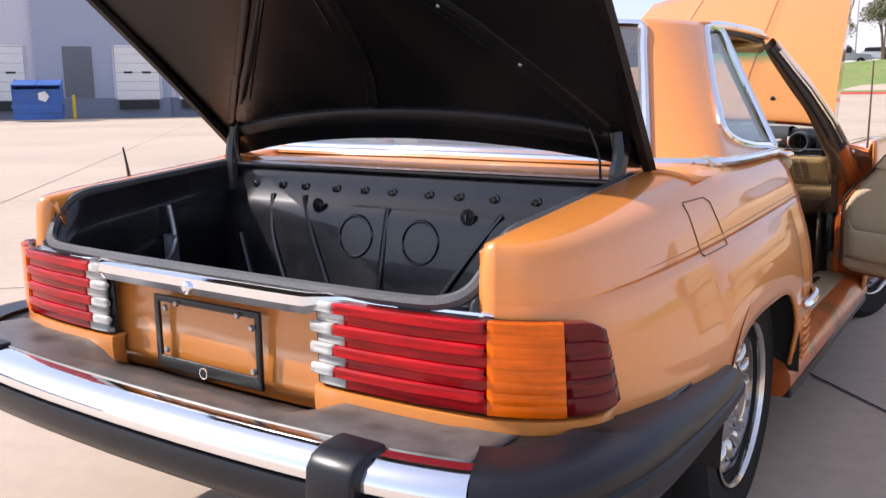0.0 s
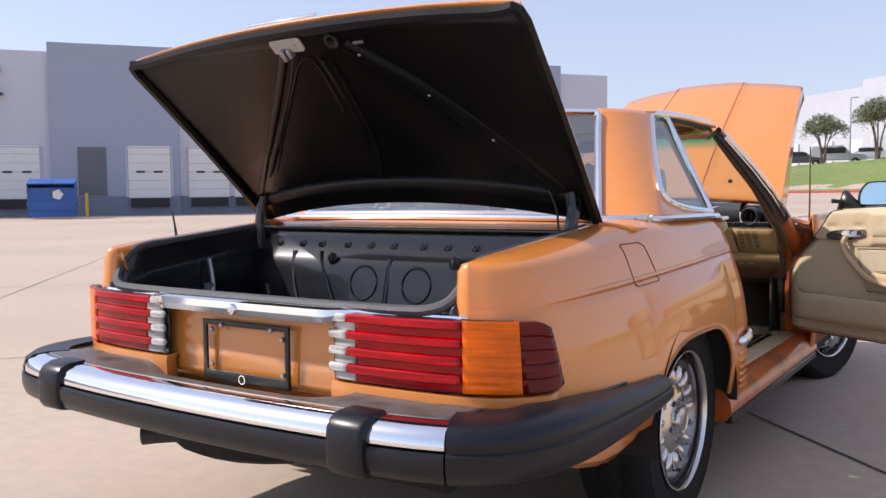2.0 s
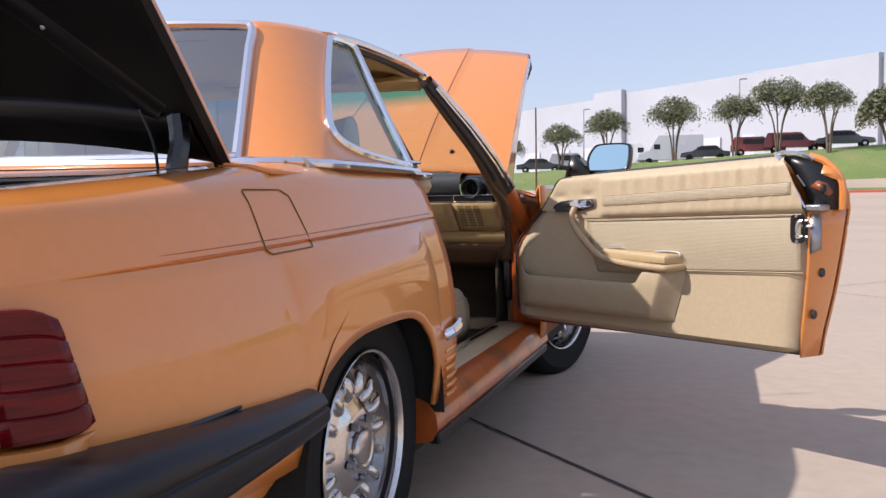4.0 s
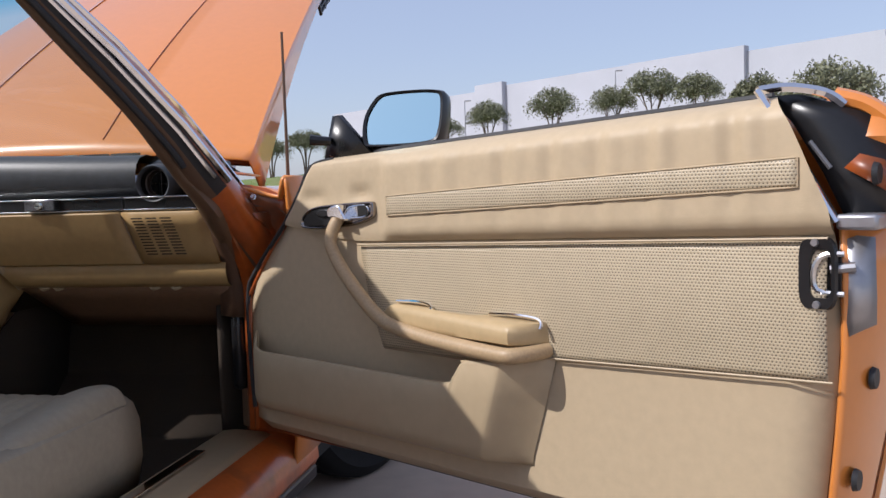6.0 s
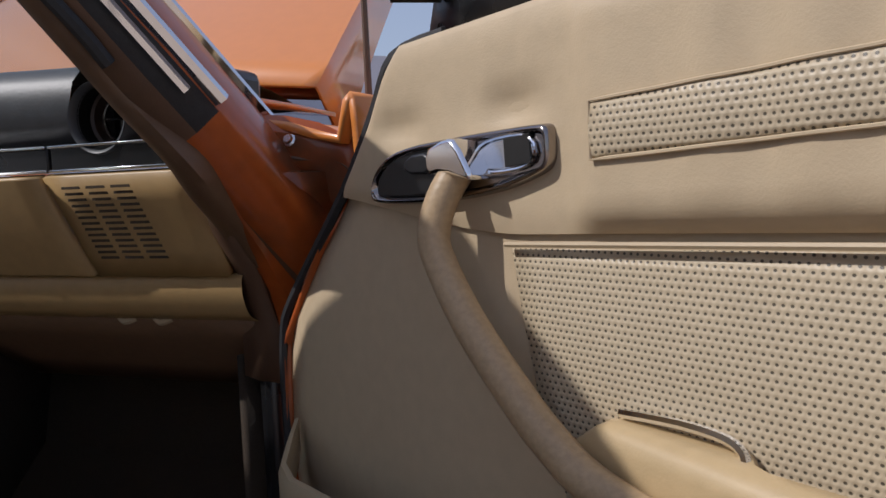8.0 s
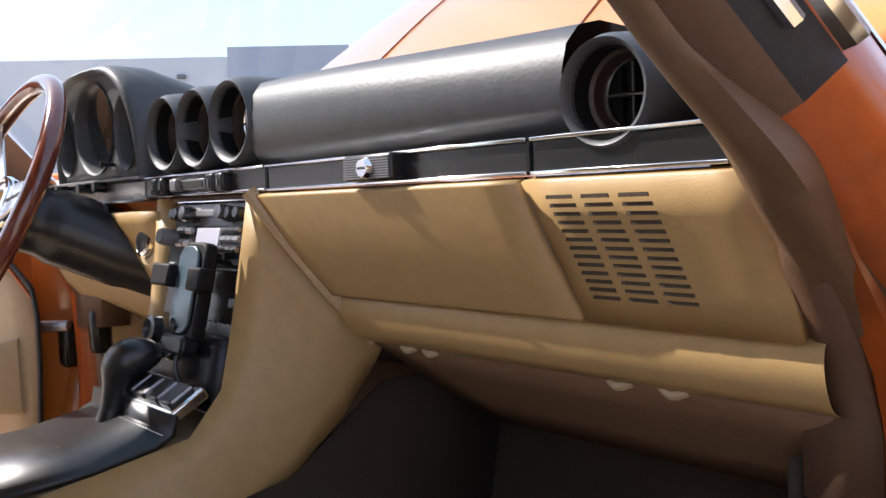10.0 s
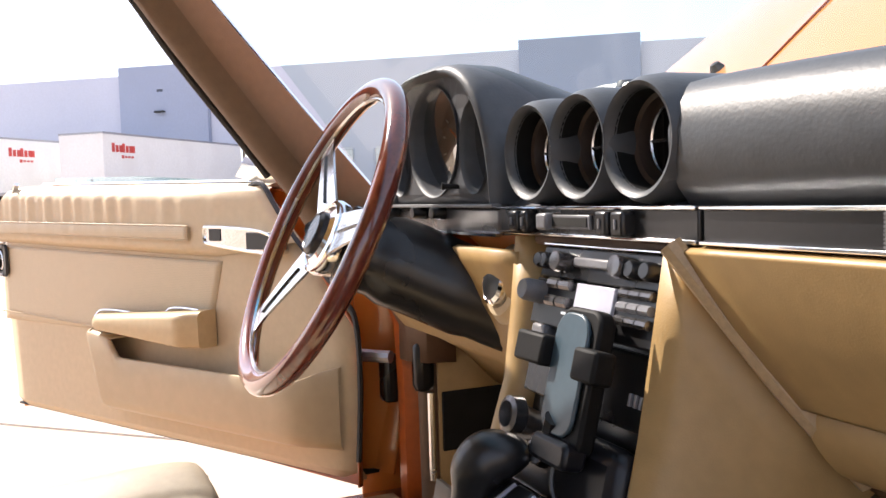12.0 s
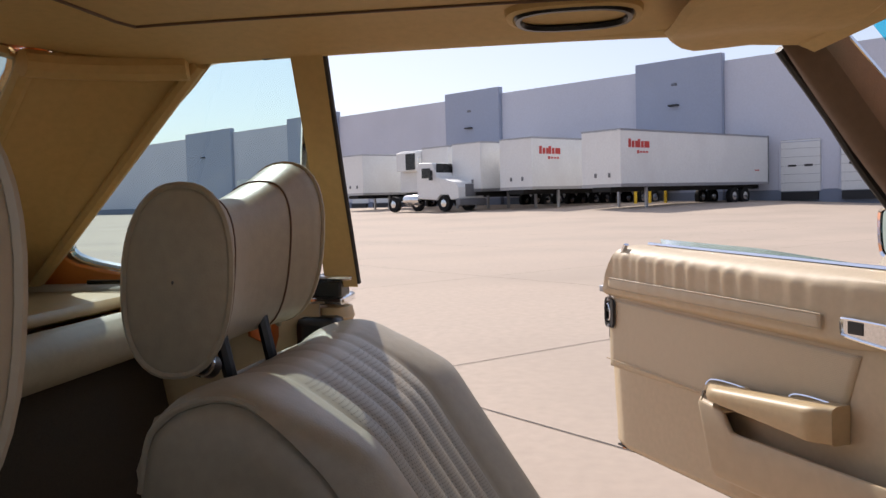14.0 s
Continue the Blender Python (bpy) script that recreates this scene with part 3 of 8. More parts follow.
for i in range(9):
    part("dock_door", box((4.0, 4.2, 0.2), (10 + 7.5 * i, 6.2, 1.45 if 70 < 10 + 7.5 * i < 86 else 0.65), far_frame(0)), WALL_PALE, far_house, "pale shutter door", smooth=False)


# ---------- trees ----------
def tree(at, h, spread, seed, lush=False):
    rng = random.Random(seed)
    t = empty("tree", "small multi-stemmed tree with an open dark green crown" if not lush else "tall leafy green tree with a dense crown", "tree", at, group="trees on the bank")
    bm, tips = bmesh.new(), []
    for k in range(4):
        a = k * 1.6 + rng.random()
        base = V(0.12 * math.cos(a), 0.12 * math.sin(a), -0.3)
        mid = V(0.14 * spread * math.cos(a), 0.14 * spread * math.sin(a), h * 0.38)
        top = V(0.42 * spread * math.cos(a), 0.42 * spread * math.sin(a), h * 0.74)
        add_tube(bm, smooth_line([base, mid, top], 4), [0.09 - 0.006 * i for i in range(9)], 6)
        for j in range(5):
            e = top + V(rng.uniform(-0.42, 0.42) * spread, rng.uniform(-0.42, 0.42) * spread, rng.uniform(-0.06, 0.22) * h)
            add_tube(bm, [mid.lerp(top, 0.3 + 0.15 * j), e], [0.035, 0.012], 5)
            tips.append(e)
        tips.append(top)
    part("trunk", bm, BARK, t)
    bm = bmesh.new()
    n = 5200 if not lush else 6200
    for _ in range(n):
        c = rng.choice(tips)
        d = V(rng.gauss(0, 1), rng.gauss(0, 1), rng.gauss(0, 0.75))
        p = c + d * 0.17 * spread * (0.7 + 0.6 * rng.random())
        if p.z < h * 0.42:
            p.z = h * 0.42 + rng.random() * 0.4
        r = math.hypot(p.x, p.y) / spread
        if r > 1.0:
            continue
        dome = h * (1.02 - 0.30 * r * r) + 0.25 * math.sin(5 * p.x) * math.cos(4 * p.y)
        if p.z > dome:
            p.z = dome - rng.random() * 1.1
        s = rng.uniform(0.05, 0.12) * (h / 5)
        u = V(rng.gauss(0, 1), rng.gauss(0, 1), rng.gauss(0, 1)).normalized()
        w = u.orthogonal().normalized()
        bm.faces.new([bm.verts.new(p + q) for q in (-u * s, w * s * 0.5, u * s, -w * s * 0.5)])
    part("crown", bm, LEAF, t, "loose leafy crown", smooth=False, fix=False)
    return t


def bearing(yaw, far):
    p = V(1.5 - far * math.sin(radians(yaw)), -1.0 + far * math.cos(radians(yaw)), 0)
    p.z = ground_z(p.x, p.y)
    return p


for i, (yaw, far, h, sp, lush) in enumerate(((10.4, 84, 4.6, 2.2, 0), (7.4, 83, 5.5, 2.3, 0), (3.1, 82, 6.0, 2.9, 0), (-0.6, 82, 5.6, 2.5, 0), (-3.2, 80, 6.6, 2.9, 0), (-6.1, 78, 6.0, 2.4, 0), (-9.6, 66, 7.6, 2.4, 1), (-13.6, 50, 6.6, 2.9, 1), (21.6, 86, 3.8, 2.2, 1), (19.4, 86, 4.4, 2.2, 1), (24.5, 90, 4.0, 2.6, 0), (14.0, 92, 4.2, 2.3, 0), (17, 90, 3.8, 2.1, 0))):
    tree(bearing(yaw, far), h, sp, 40 + i, bool(lush))


# ---------- parked vehicles on the rise ----------
def parked(yaw, far, colour, tall, name, label, turn, length=4.7):
    p = bearing(yaw, far)
    c = empty(name, label, "van" if tall > 2 else "car", m=Matrix.Translation(p) @ pose(0, 0, 0, 0, 0, turn), group="parked vehicles on the rise")
    paint = material("parked_" + name, colour, rough=0.3, coat=0.8, vary=0.03, grain=4)
    h, l = tall, length / 2
    if tall > 2.2:
        prof = [(-l, 0.4), (-l, h), (l * 0.35, h), (l * 0.62, 1.45), (l * 0.95, 1.15), (l, 0.45)]
    elif tall > 1.6:
        prof = [(-l, 0.45), (-l, 0.95), (-l * 0.86, h), (l * 0.2, h), (l * 0.48, 1.05), (l * 0.95, 0.92), (l, 0.45)]
    else:
        prof = [(-l, 0.4), (-l, 0.85), (-l * 0.72, 0.95), (-l * 0.45, h), (l * 0.15, h), (l * 0.5, 0.95), (l * 0.95, 0.8), (l, 0.4)]
    part("body", plate(prof, 1.75, pose(0, 0.875, 0, 90, 0, 0)), paint, c, smooth=False, bevel=0.06)
    if tall < 2.2:
        for s in (-1, 1):
            part("side_window", box((length * 0.42, 0.03, (h - 0.95) * 0.62), (-length * 0.06, s * 0.88, 0.98 + (h - 0.95) * 0.42)), BLACKPLASTIC, c, "dark side window", smooth=False)
    else:
        part("side_window", box((0.6, 1.78, 0.5), (l * 0.38, 0, 1.75)), BLACKPLASTIC, c, smooth=False)
    for x in (-l * 0.62, l * 0.62):
        for s in (-0.8, 0.8):
            w = big_wheel((0, 0, 0), c, 0.33, 0.2)
            w.matrix_local = Matrix.Translation((x, s, 0.33)) @ pose(0, 0, 0, 90, 0, 0)
    return c


parked(11.8, 86, (0.03, 0.035, 0.045), 1.45, "sedan", "dark grey saloon parked on the rise", 12)
parked(9.6, 87, (0.5, 0.52, 0.55), 1.8, "minivan", "silver people carrier parked on the rise", 8, 4.9)
parked(7.6, 88, (0.6, 0.62, 0.66), 1.5, "sedan", "pale silver saloon parked on the rise", 8)
parked(5.9, 89, (0.78, 0.78, 0.8), 2.5, "van", "white panel van parked on the rise", 5, 5.6)
parked(3.4, 88, (0.62, 0.63, 0.7), 2.9, "box_van", "pale grey box van parked behind a tree", 185, 6.4)
parked(1.2, 86, (0.03, 0.033, 0.045), 1.45, "sedan", "dark saloon parked on the rise", 182, 4.6)
parked(-2.0, 84, (0.32, 0.02, 0.03), 1.75, "estate_car", "dark red estate car parked on the rise", 0, 4.8)
parked(-4.1, 83, (0.25, 0.015, 0.025), 1.8, "pickup", "dark red pickup parked on the rise", 0, 5.2)
parked(-7.0, 82, (0.1, 0.11, 0.13), 1.5, "sedan", "grey saloon parked on the rise", 0)
# flag-less thin lamp posts on the rise
for yaw, far, h in ((-0.9, 90, 8.0), (8.9, 95, 7.0)):
    lp = empty("lamp_post", "thin pale lamp post on the rise", "lamp post", bearing(yaw, far))
    part("post", tube([(0, 0, 0), (0, 0, h)], [0.09, 0.05], 8), STEEL, lp)
    part("lamp_head", box((0.7, 0.25, 0.12), (0.35, 0, h)), STEEL, lp, smooth=False, bevel=0.03)
# white stair rail by the bank
rl = empty("stair_railing", "white tubular stair railing beside the bank", "railing", bearing(-16.4, 30))
for i in range(6):
    part("post", tube([(1.2 * i, 0, -0.2), (1.2 * i, 0, 1.15)], 0.035, 6), WHITE, rl)
for z in (0.45, 0.8, 1.15):
    part("rail", tube([(0, 0, z), (6.0, 0, z)], 0.03, 6), WHITE, rl)

# ---------- the car: outer body ----------
# x to its right, y ahead, z up; the rear axle is at y = 0
car = empty("car", "orange two-seat roadster with hardtop, boot, bonnet and both doors open", "car")
B_POST, A_POST = 0.44, 1.56


def mirrored(bm, s):
    if s < 0:
        for v in bm.verts:
            v.co.x = -v.co.x
        bmesh.ops.reverse_faces(bm, faces=bm.faces)
    return bm


PLAN = smooth_line([(0.868, 0.46, 0), (0.868, 0.2, 0), (0.867, -0.1, 0), (0.858, -0.4, 0), (0.838, -0.62, 0), (0.812, -0.76, 0), (0.792, -0.825, 0), (0.762, -0.875, 0), (0.715, -0.915, 0), (0.645, -0.945, 0)], 8)
PLAN = [p for p in PLAN if p.y < B_POST]
PLAN = [V(0.868, B_POST, 0)] + [V(0.868, y, 0) for y in (0.40, 0.36, 0.33, 0.31, 0.305, 0.30, 0.29, 0.27, 0.24)] + [p for p in PLAN if p.y < 0.22 and p.y > -0.33] + [V(lerp(0.861, 0.857, t), lerp(-0.335, -0.40, t), 0) for t in (0, 0.25, 0.4, 0.5, 0.6, 1)] + [p for p in PLAN if p.y < -0.41]


def crease_z(y):
    return 0.772 + 0.035 * (y + 0.3)


def arch_low(y):
    u = abs((y + 0.03) / 0.338)
    low = 0.345 + 0.06 * step(-0.2, -0.34, y)
    return low if u >= 1 else low + (0.593 - low) * (1 - u**3.4) ** 0.5


def ridge_z(y):
    return 0.921 + min((y + 0.2) * 0.092, 0.006) if y < 0 else 0.925


def ridge_xy(p):
    if p.y > -0.76:
        return V(0.633, p.y, 0)
    t = min((-0.76 - p.y) / 0.19, 1)
    return V(lerp(0.633, 0.636, t), lerp(-0.76, -0.925, t**0.8), 0)


PROFILE = [(0.0, 0.0), (0.10, -0.0), (0.25, 0.0), (0.42, 0.0), (0.58, 0.02), (0.72, 0.062), (0.83, 0.117), (0.93, 0.18), (0.995, 0.222), (1.0, 0.232), (1.005, 0.232)]
UPPER = [(0.02, 0.236), (0.28, 0.29), (0.55, 0.35), (0.75, 0.425), (0.88, 0.53), (0.96, 0.70), (1.0, 1.0)]


def quarter_column(p):
    lo, rz, r, CREASE = arch_low(p.y), ridge_z(p.y), ridge_xy(p), crease_z(p.y)
    col = []
    for f, k in PROFILE:
        z = lerp(lo, CREASE, min(f, 1)) + (0.004 if f > 1 else 0)
        q = p.lerp(r, k)
        tuck = 0.02 * max(0, 1 - (z - 0.345) / 0.12) if z < 0.46 else 0
        out = V(1, 0, 0) if p.y > -0.7 else (p - V(0.55, -0.6, 0)).normalized()
        q = q - out * (tuck + (0.0035 * step(-0.84, -0.72, p.y) if abs(f - 1.0) < 0.003 else 0))
        col.append(V(q.x, q.y, z))
    for f, k in UPPER:
        q = p.lerp(r, k)
        col.append(V(q.x, q.y, lerp(CREASE + 0.004, rz, f)))
    # inner lip of the wing
    ix = 0.605
    col.append(V(lerp(r.x, ix, 0.6), r.y + 0.004, rz - 0.004))
    col.append(V(ix, r.y + 0.012, rz - 0.02))
    col.append(V(ix - 0.004, r.y + 0.014, rz - 0.045))
    return col


def wing_point(y, z, lift):
    """A point on the outside of the wing at a length and a height, lifted a little off the paint."""
    px = next((p.x for p in PLAN if p.y <= y), PLAN[-1].x)
    col = quarter_column(V(px, y, 0))
    j = next(i for i in range(len(col) - 1) if col[i].z <= z <= col[i + 1].z)
    q = col[j].lerp(col[j + 1], (z - col[j].z) / max(col[j + 1].z - col[j].z, 1e-6))
    return q + V(lift, 0, lift * 0.5)


def arch_lining(s, x, y, r):
    """The upper half of a wheel well, open below."""
    prof = [(r, -0.02), (r, 0.1), (r, 0.26), (r * 0.6, 0.27), (0.01, 0.27)]
    return grid([[V(s * (x - w), y + q * math.cos(radians(a)), 0.32 + q * math.sin(radians(a))) for q, w in prof] for a in range(0, 181, 12)])


body = part("body_tub", box((1.0, 0.9, 0.08), (0, 1.0, 0.30)), DARKVOID, car, "dark floor pan")
for s, nm in ((1, "rear_wing"), (-1, "rear_wing")):
    wing = [quarter_column(p) for p in PLAN]
    end = wing[-1]
    wing.append([V(lerp(q.x, 0.605, 0.5), q.y + 0.002, q.z - (0.004 if q.z > 0.8 else 0)) for q in end])
    wing.append([V(lerp(q.x, 0.605, 0.85), q.y + 0.008, q.z - (0.012 if q.z > 0.8 else 0)) for q in end])
    wing.append([V(0.603, q.y + 0.02, q.z - (0.03 if q.z > 0.8 else 0)) for q in end])
    part(nm, mirrored(grid(wing), s), PAINT, car, "orange rear wing", solid=0.010, sharp=55)
    # closing strips ahead of the wing, and the wheel house
    lead = quarter_column(PLAN[0])
    bm = bmesh.new()
    add_grid(bm, [[q for q in lead], [V(min(q.x, 0.86) - 0.11 if q.z < 0.86 else 0.60, q.y - 0.012, q.z) for q in lead]])
    part("door_jamb", mirrored(bm, s), PAINT_DARK, car, "orange painted door jamb", solid=0.006)
    part("wheel_house", arch_lining(s, 0.845, -0.03, 0.37), DARKVOID, car, "dark wheel arch lining")
    # fuel flap on the right, with its gap
    if s > 0:
        flap = [(-0.405, 0.862), (-0.40, 0.866), (-0.295, 0.866), (-0.275, 0.855), (-0.252, 0.775), (-0.258, 0.764), (-0.39, 0.759), (-0.402, 0.766)]
        edge = []
        for i, (y0, z0) in enumerate(flap):
            y1, z1 = flap[(i + 1) % len(flap)]
            for n in range(6):
                edge.append(wing_point(lerp(y0, y1, n / 6), lerp(z0, z1, n / 6), 0.0012))
        part("fuel_flap", tube(edge, 0.0013, 5, closed=True), BROWNTRIM, car, "thin shut line of the fuel flap")
    for dz in (0.004, 0.013):
        part("pinstripe", mirrored(tube([wing_point(lerp(0.40, -0.70, i / 20), crease_z(lerp(0.40, -0.70, i / 20)) + dz, 0.0012) for i in range(21)], 0.0008, 5), s), PAINT_DARK, car, "thin dark pinstripe")
    # vent slits behind the door, low on the wing
    bm = bmesh.new()
    for k in range(6):
        add_tube(bm, [(0.866, 0.345, 0.36 + 0.022 * k), (0.869, 0.385, 0.362 + 0.022 * k), (0.866, 0.425, 0.364 + 0.022 * k)], 0.006, 6)
    part("rubbing_ribs", mirrored(bm, s), PAINT, car, "pressed ribs")
    # chrome end piece of the sill trim
    part("trim_end", mirrored(tube(smooth_line([(0.872, 0.325, 0.512), (0.884, 0.36, 0.52), (0.884, 0.41, 0.53), (0.868, 0.445, 0.537)], 4), [0.005] + [0.011] * 10 + [0.010] * 2, 8, flat=1.3), s), CHROME, car, "chrome trim end")

# tail panel with its lamps
TAIL = smooth_line([(-0.648, -0.945, 0), (-0.5, -0.962, 0), (-0.35, -0.972, 0), (-0.3, -0.955, 0), (0, -0.958, 0), (0.3, -0.955, 0), (0.35, -0.972, 0), (0.5, -0.962, 0), (0.648, -0.945, 0)], 6)
part("tail_panel", grid([[V(p.x, p.y + 0.012, 0.50), V(p.x, p.y, 0.54), V(p.x, p.y + 0.004, 0.64), V(p.x, p.y + 0.012, 0.725), V(p.x, p.y + 0.03, 0.735)] for p in TAIL]), PAINT, car, "orange tail panel", solid=0.01)
TAILQ = [V(0.298, -0.985, 0), V(0.36, -0.988, 0), V(0.5, -0.982, 0), V(0.6, -0.97, 0), V(0.66, -0.956, 0), V(0.715, -0.932, 0), V(0.758, -0.9, 0), V(0.79, -0.86, 0), V(0.803, -0.815, 0), V(0.806, -0.782, 0)]


def lamp_section(a, b, mat, name, label, s, parent, bands=8, jag=0.0):
    """A stretch of the ribbed lamp between two places along its run."""
    run = smooth_line(TAILQ, 6)
    lens = [0.0]
    for p, q in zip(run, run[1:]):
        lens.append(lens[-1] + (q - p).length)

    def at(d):
        for i in range(len(run) - 1):
            if d <= lens[i + 1] or i == len(run) - 2:
                t = (d - lens[i]) / (lens[i + 1] - lens[i])
                p = run[i].lerp(run[i + 1], t)
                n = (run[i + 1] - run[i]).normalized()
                return p, V(n.y, -n.x, 0)
    z0, z1 = 0.577, 0.731
    n = max(4, int((b - a) / 0.012))
    prof = [(0.0, -0.010, 0.0)]
    for k in range(bands):
        f0, f1 = k / bands, (k + 1) / bands
        ridge = k % 2
        h = (0.0125 if ridge else 0.0045) if jag else 0.0090
        dip = 0.0015 if jag else 0.0022 if bands < 8 else 0.0002
        slope = 0.0012 if jag and ridge else 0.0
        prof += [(f0 + 0.001, h - dip, 1 - ridge), (lerp(f0, f1, 0.08), h, 1 - ridge), (lerp(f0, f1, 0.80 if jag and ridge else 0.92), h - slope, 1 - ridge), (f1 - 0.001, h - slope - (0.004 if jag and ridge else dip), 1 - ridge)]
    prof.append((1.0, -0.010, 1.0))
    rows = []
    for i in range(n + 1):
        row = []
        for f, w, band in prof:
            sh = jag * band if band in (0, 1) else 0
            d = lerp(a + (sh if a > 0.01 else sh * 0.6), b + (sh if b < 0.1 else sh * 0.35 if b < 0.36 else 0), i / n)
            p, o = at(max(min(d, lens[-1] - 0.001), 0.0))
            left = (0.584 - d) / 0.05
            pinch = 1 if left > 1 else 0.70 + 0.30 * math.sqrt(max(1 - (1 - left) ** 2, 0))
            z = 0.643 + (lerp(z0, z1, f) - 0.643) * pinch
            lean = 0.32 * (z - 0.59) * step(0.44, 0.58, d)
            p, o = at(max(min(d - lean, lens[-1] - 0.001), 0.0))
            row.append(V(p.x + o.x * w, p.y + o.y * w, z))
        rows.append(row)
    bm = grid(rows)
    return part(name, mirrored(bm, s), mat, parent, label, solid=0.01, sharp=35)


for s in (1, -1):
    run = smooth_line(TAILQ, 6)
    back = part("tail_lamp", mirrored(grid([[V(p.x, p.y + 0.014, 0.568), V(p.x, p.y + 0.006, 0.573), V(p.x, p.y + 0.006, 0.728), V(p.x, p.y + 0.014, 0.732)] for p in run[:34]]), s), BLACKPLASTIC, car, "wide ribbed tail lamp wrapping round the corner", solid=0.01)
    lamp_section(0.0, 0.052, LENS_CLEAR, "clear_lens", "clear ribbed reversing lens", s, back, jag=0.022)
    lamp_section(0.054, 0.345, LENS_RED, "red_lens", "red ribbed lens", s, back, jag=0.022)
    lamp_section(0.350, 0.474, LENS_AMBER, "amber_lens", "amber corner lens", s, back)
    lamp_section(0.476, 0.578, LENS_SIDE, "side_reflector", "dark red side reflector", s, back, bands=5)
# body below the lamps
for s in (1, -1):
    part("tail_valance", mirrored(grid([[V(p.x, p.y + 0.004, 0.46), V(p.x, p.y - 0.004, 0.51), V(p.x, p.y - 0.007, 0.55), V(p.x, p.y - 0.005, 0.568), V(p.x, p.y + 0.012, 0.574)] for p in [V(0.290, -0.958, 0)] + smooth_line(TAILQ, 4)[:-4]]), s), PAINT, car, "orange strip below the lamps", solid=0.008)
# chrome strip across the boot sill with the deeper grip in the middle
rows = []
for i in range(49):
    x = lerp(-0.645, 0.645, i / 48)
    grip = step(0.36, 0.29, abs(x))
    y = -0.975 + 0.045 * (abs(x) / 0.672) ** 3 - 0.035 * grip
    rows.append([V(x, y + 0.05, 0.738), V(x, y + 0.006, 0.741), V(x, y - 0.004, 0.737), V(x, y - 0.006, 0.730 - 0.010 * grip), V(x, y + 0.002, 0.723 - 0.019 * grip), V(x, y + 0.03, 0.723 - 0.021 * grip)])
part("boot_sill_trim", grid(rows), CHROME, car, "chrome strip with a deeper grip", solid=0.003)
part("boot_lock", lathe([(0, 0.008), (0.006, 0.008), (0.008, 0.006), (0.012, 0.005), (0.015, 0.0), (0.015, -0.01)], 20, pose(-0.004, -1.017, 0.719, 90, 0, 0)), CHROME, car, "round chrome boot lock")
# number plate frame
fr = part("plate_frame", grid([[V(x - 0.010, -0.975, z) for x, z in pts] for pts in ([(-0.142, 0.548), (-0.142, 0.666), (0.142, 0.666), (0.142, 0.548)], [(-0.156, 0.522), (-0.156, 0.680), (0.156, 0.680), (0.156, 0.522)])], close_v=True), BLACKPLASTIC, car, "black plate frame, empty, with a small pale emblem", solid=0.008, bevel=0.002)
part("frame_emblem", lathe([(0.0095, 0), (0.012, 0), (0.012, 0.003), (0.0095, 0.003)], 24, pose(-0.008, -0.9845, 0.535, 90, 0, 0), closed=True), ALLOY, fr, "plain pale ring")
for x, z in ((-0.125, 0.655), (0.09, 0.668), (-0.09, 0.668), (0.128, 0.648), (-0.128, 0.565), (0.128, 0.56)):
    part("bolt", lathe([(0, 0.006), (0.005, 0.006), (0.007, 0.002), (0.007, 0)], 10, pose(x, -0.976, z, 90, 0, 0)), STEEL, fr)

# bumper
BPATH = smooth_line([(0.845, -0.368, 0), (0.855, -0.5, 0), (0.855, -0.72, 0), (0.845, -0.88, 0), (0.815, -1.0, 0), (0.76, -1.075, 0), (0.67, -1.118, 0), (0.5, -1.145, 0), (0.25, -1.162, 0), (0, -1.167, 0)], 6)
BPATH = BPATH + [V(-p.x, p.y, 0) for p in reversed(BPATH[:-1])]


def swept(path, profile, name, mat, parent, label="", **k):
    rows = []
    for i, p in enumerate(path):
        d = (path[min(i + 1, len(path) - 1)] - path[max(i - 1, 0)]).normalized()
        o = V(d.y, -d.x, 0)
        if o.dot(p - V(0, -0.4, 0)) < 0:
            o = -o
        rows.append([V(p.x + o.x * w, p.y + o.y * w, z) for w, z in profile])
    bm = grid(rows, close_v=True)
    for row in (rows[0], rows[-1]):
        bm.faces.new([bm.verts.new(q) for q in row])
    bmesh.ops.remove_doubles(bm, verts=bm.verts, dist=1e-5)
    return part(name, bm, mat, parent, label, **k)


bumper = part("rear_bumper", box((1.3, 0.05, 0.1), (0, -1.06, 0.47)), DARKVOID, car, "chrome bumper with charcoal rubber", smooth=False)
mid = [p for p in BPATH if abs(p.x) < 0.718 and p.y < -1.0]
swept(mid, [(-0.09, 0.512), (-0.03, 0.550), (-0.012, 0.557), (0.012, 0.554), (0.036, 0.544), (0.046, 0.528), (0.047, 0.512), (0.03, 0.505), (-0.06, 0.505)], "chrome_blade", CHROME, bumper, "bright chrome blade", sharp=50)
swept(mid, [(0.02, 0.507), (0.050, 0.506), (0.055, 0.496), (0.054, 0.470), (0.046, 0.448), (0.025, 0.438), (-0.06, 0.434), (-0.06, 0.507)], "rubber_strip", BUMPER, bumper, "charcoal lower strip", sharp=50)
for s in (1, -1):
    end = [p for p in BPATH if p.x * s > 0.700]
    cap = [(-0.075, 0.98), (-0.02, 1.0), (0.022, 0.96), (0.042, 0.85), (0.050, 0.66), (0.047, 0.61), (0.047, 0.57), (0.053, 0.53), (0.053, 0.30), (0.044, 0.10), (0.022, 0.0), (-0.05, 0.0)]
    rows = []
    for i, p in enumerate(end):
        d = (end[min(i + 1, len(end) - 1)] - end[max(i - 1, 0)]).normalized()
        o = V(d.y, -d.x, 0)
        o = -o if o.dot(p - V(0, -0.4, 0)) < 0 else o
        t = step(-0.95, -0.34, p.y)
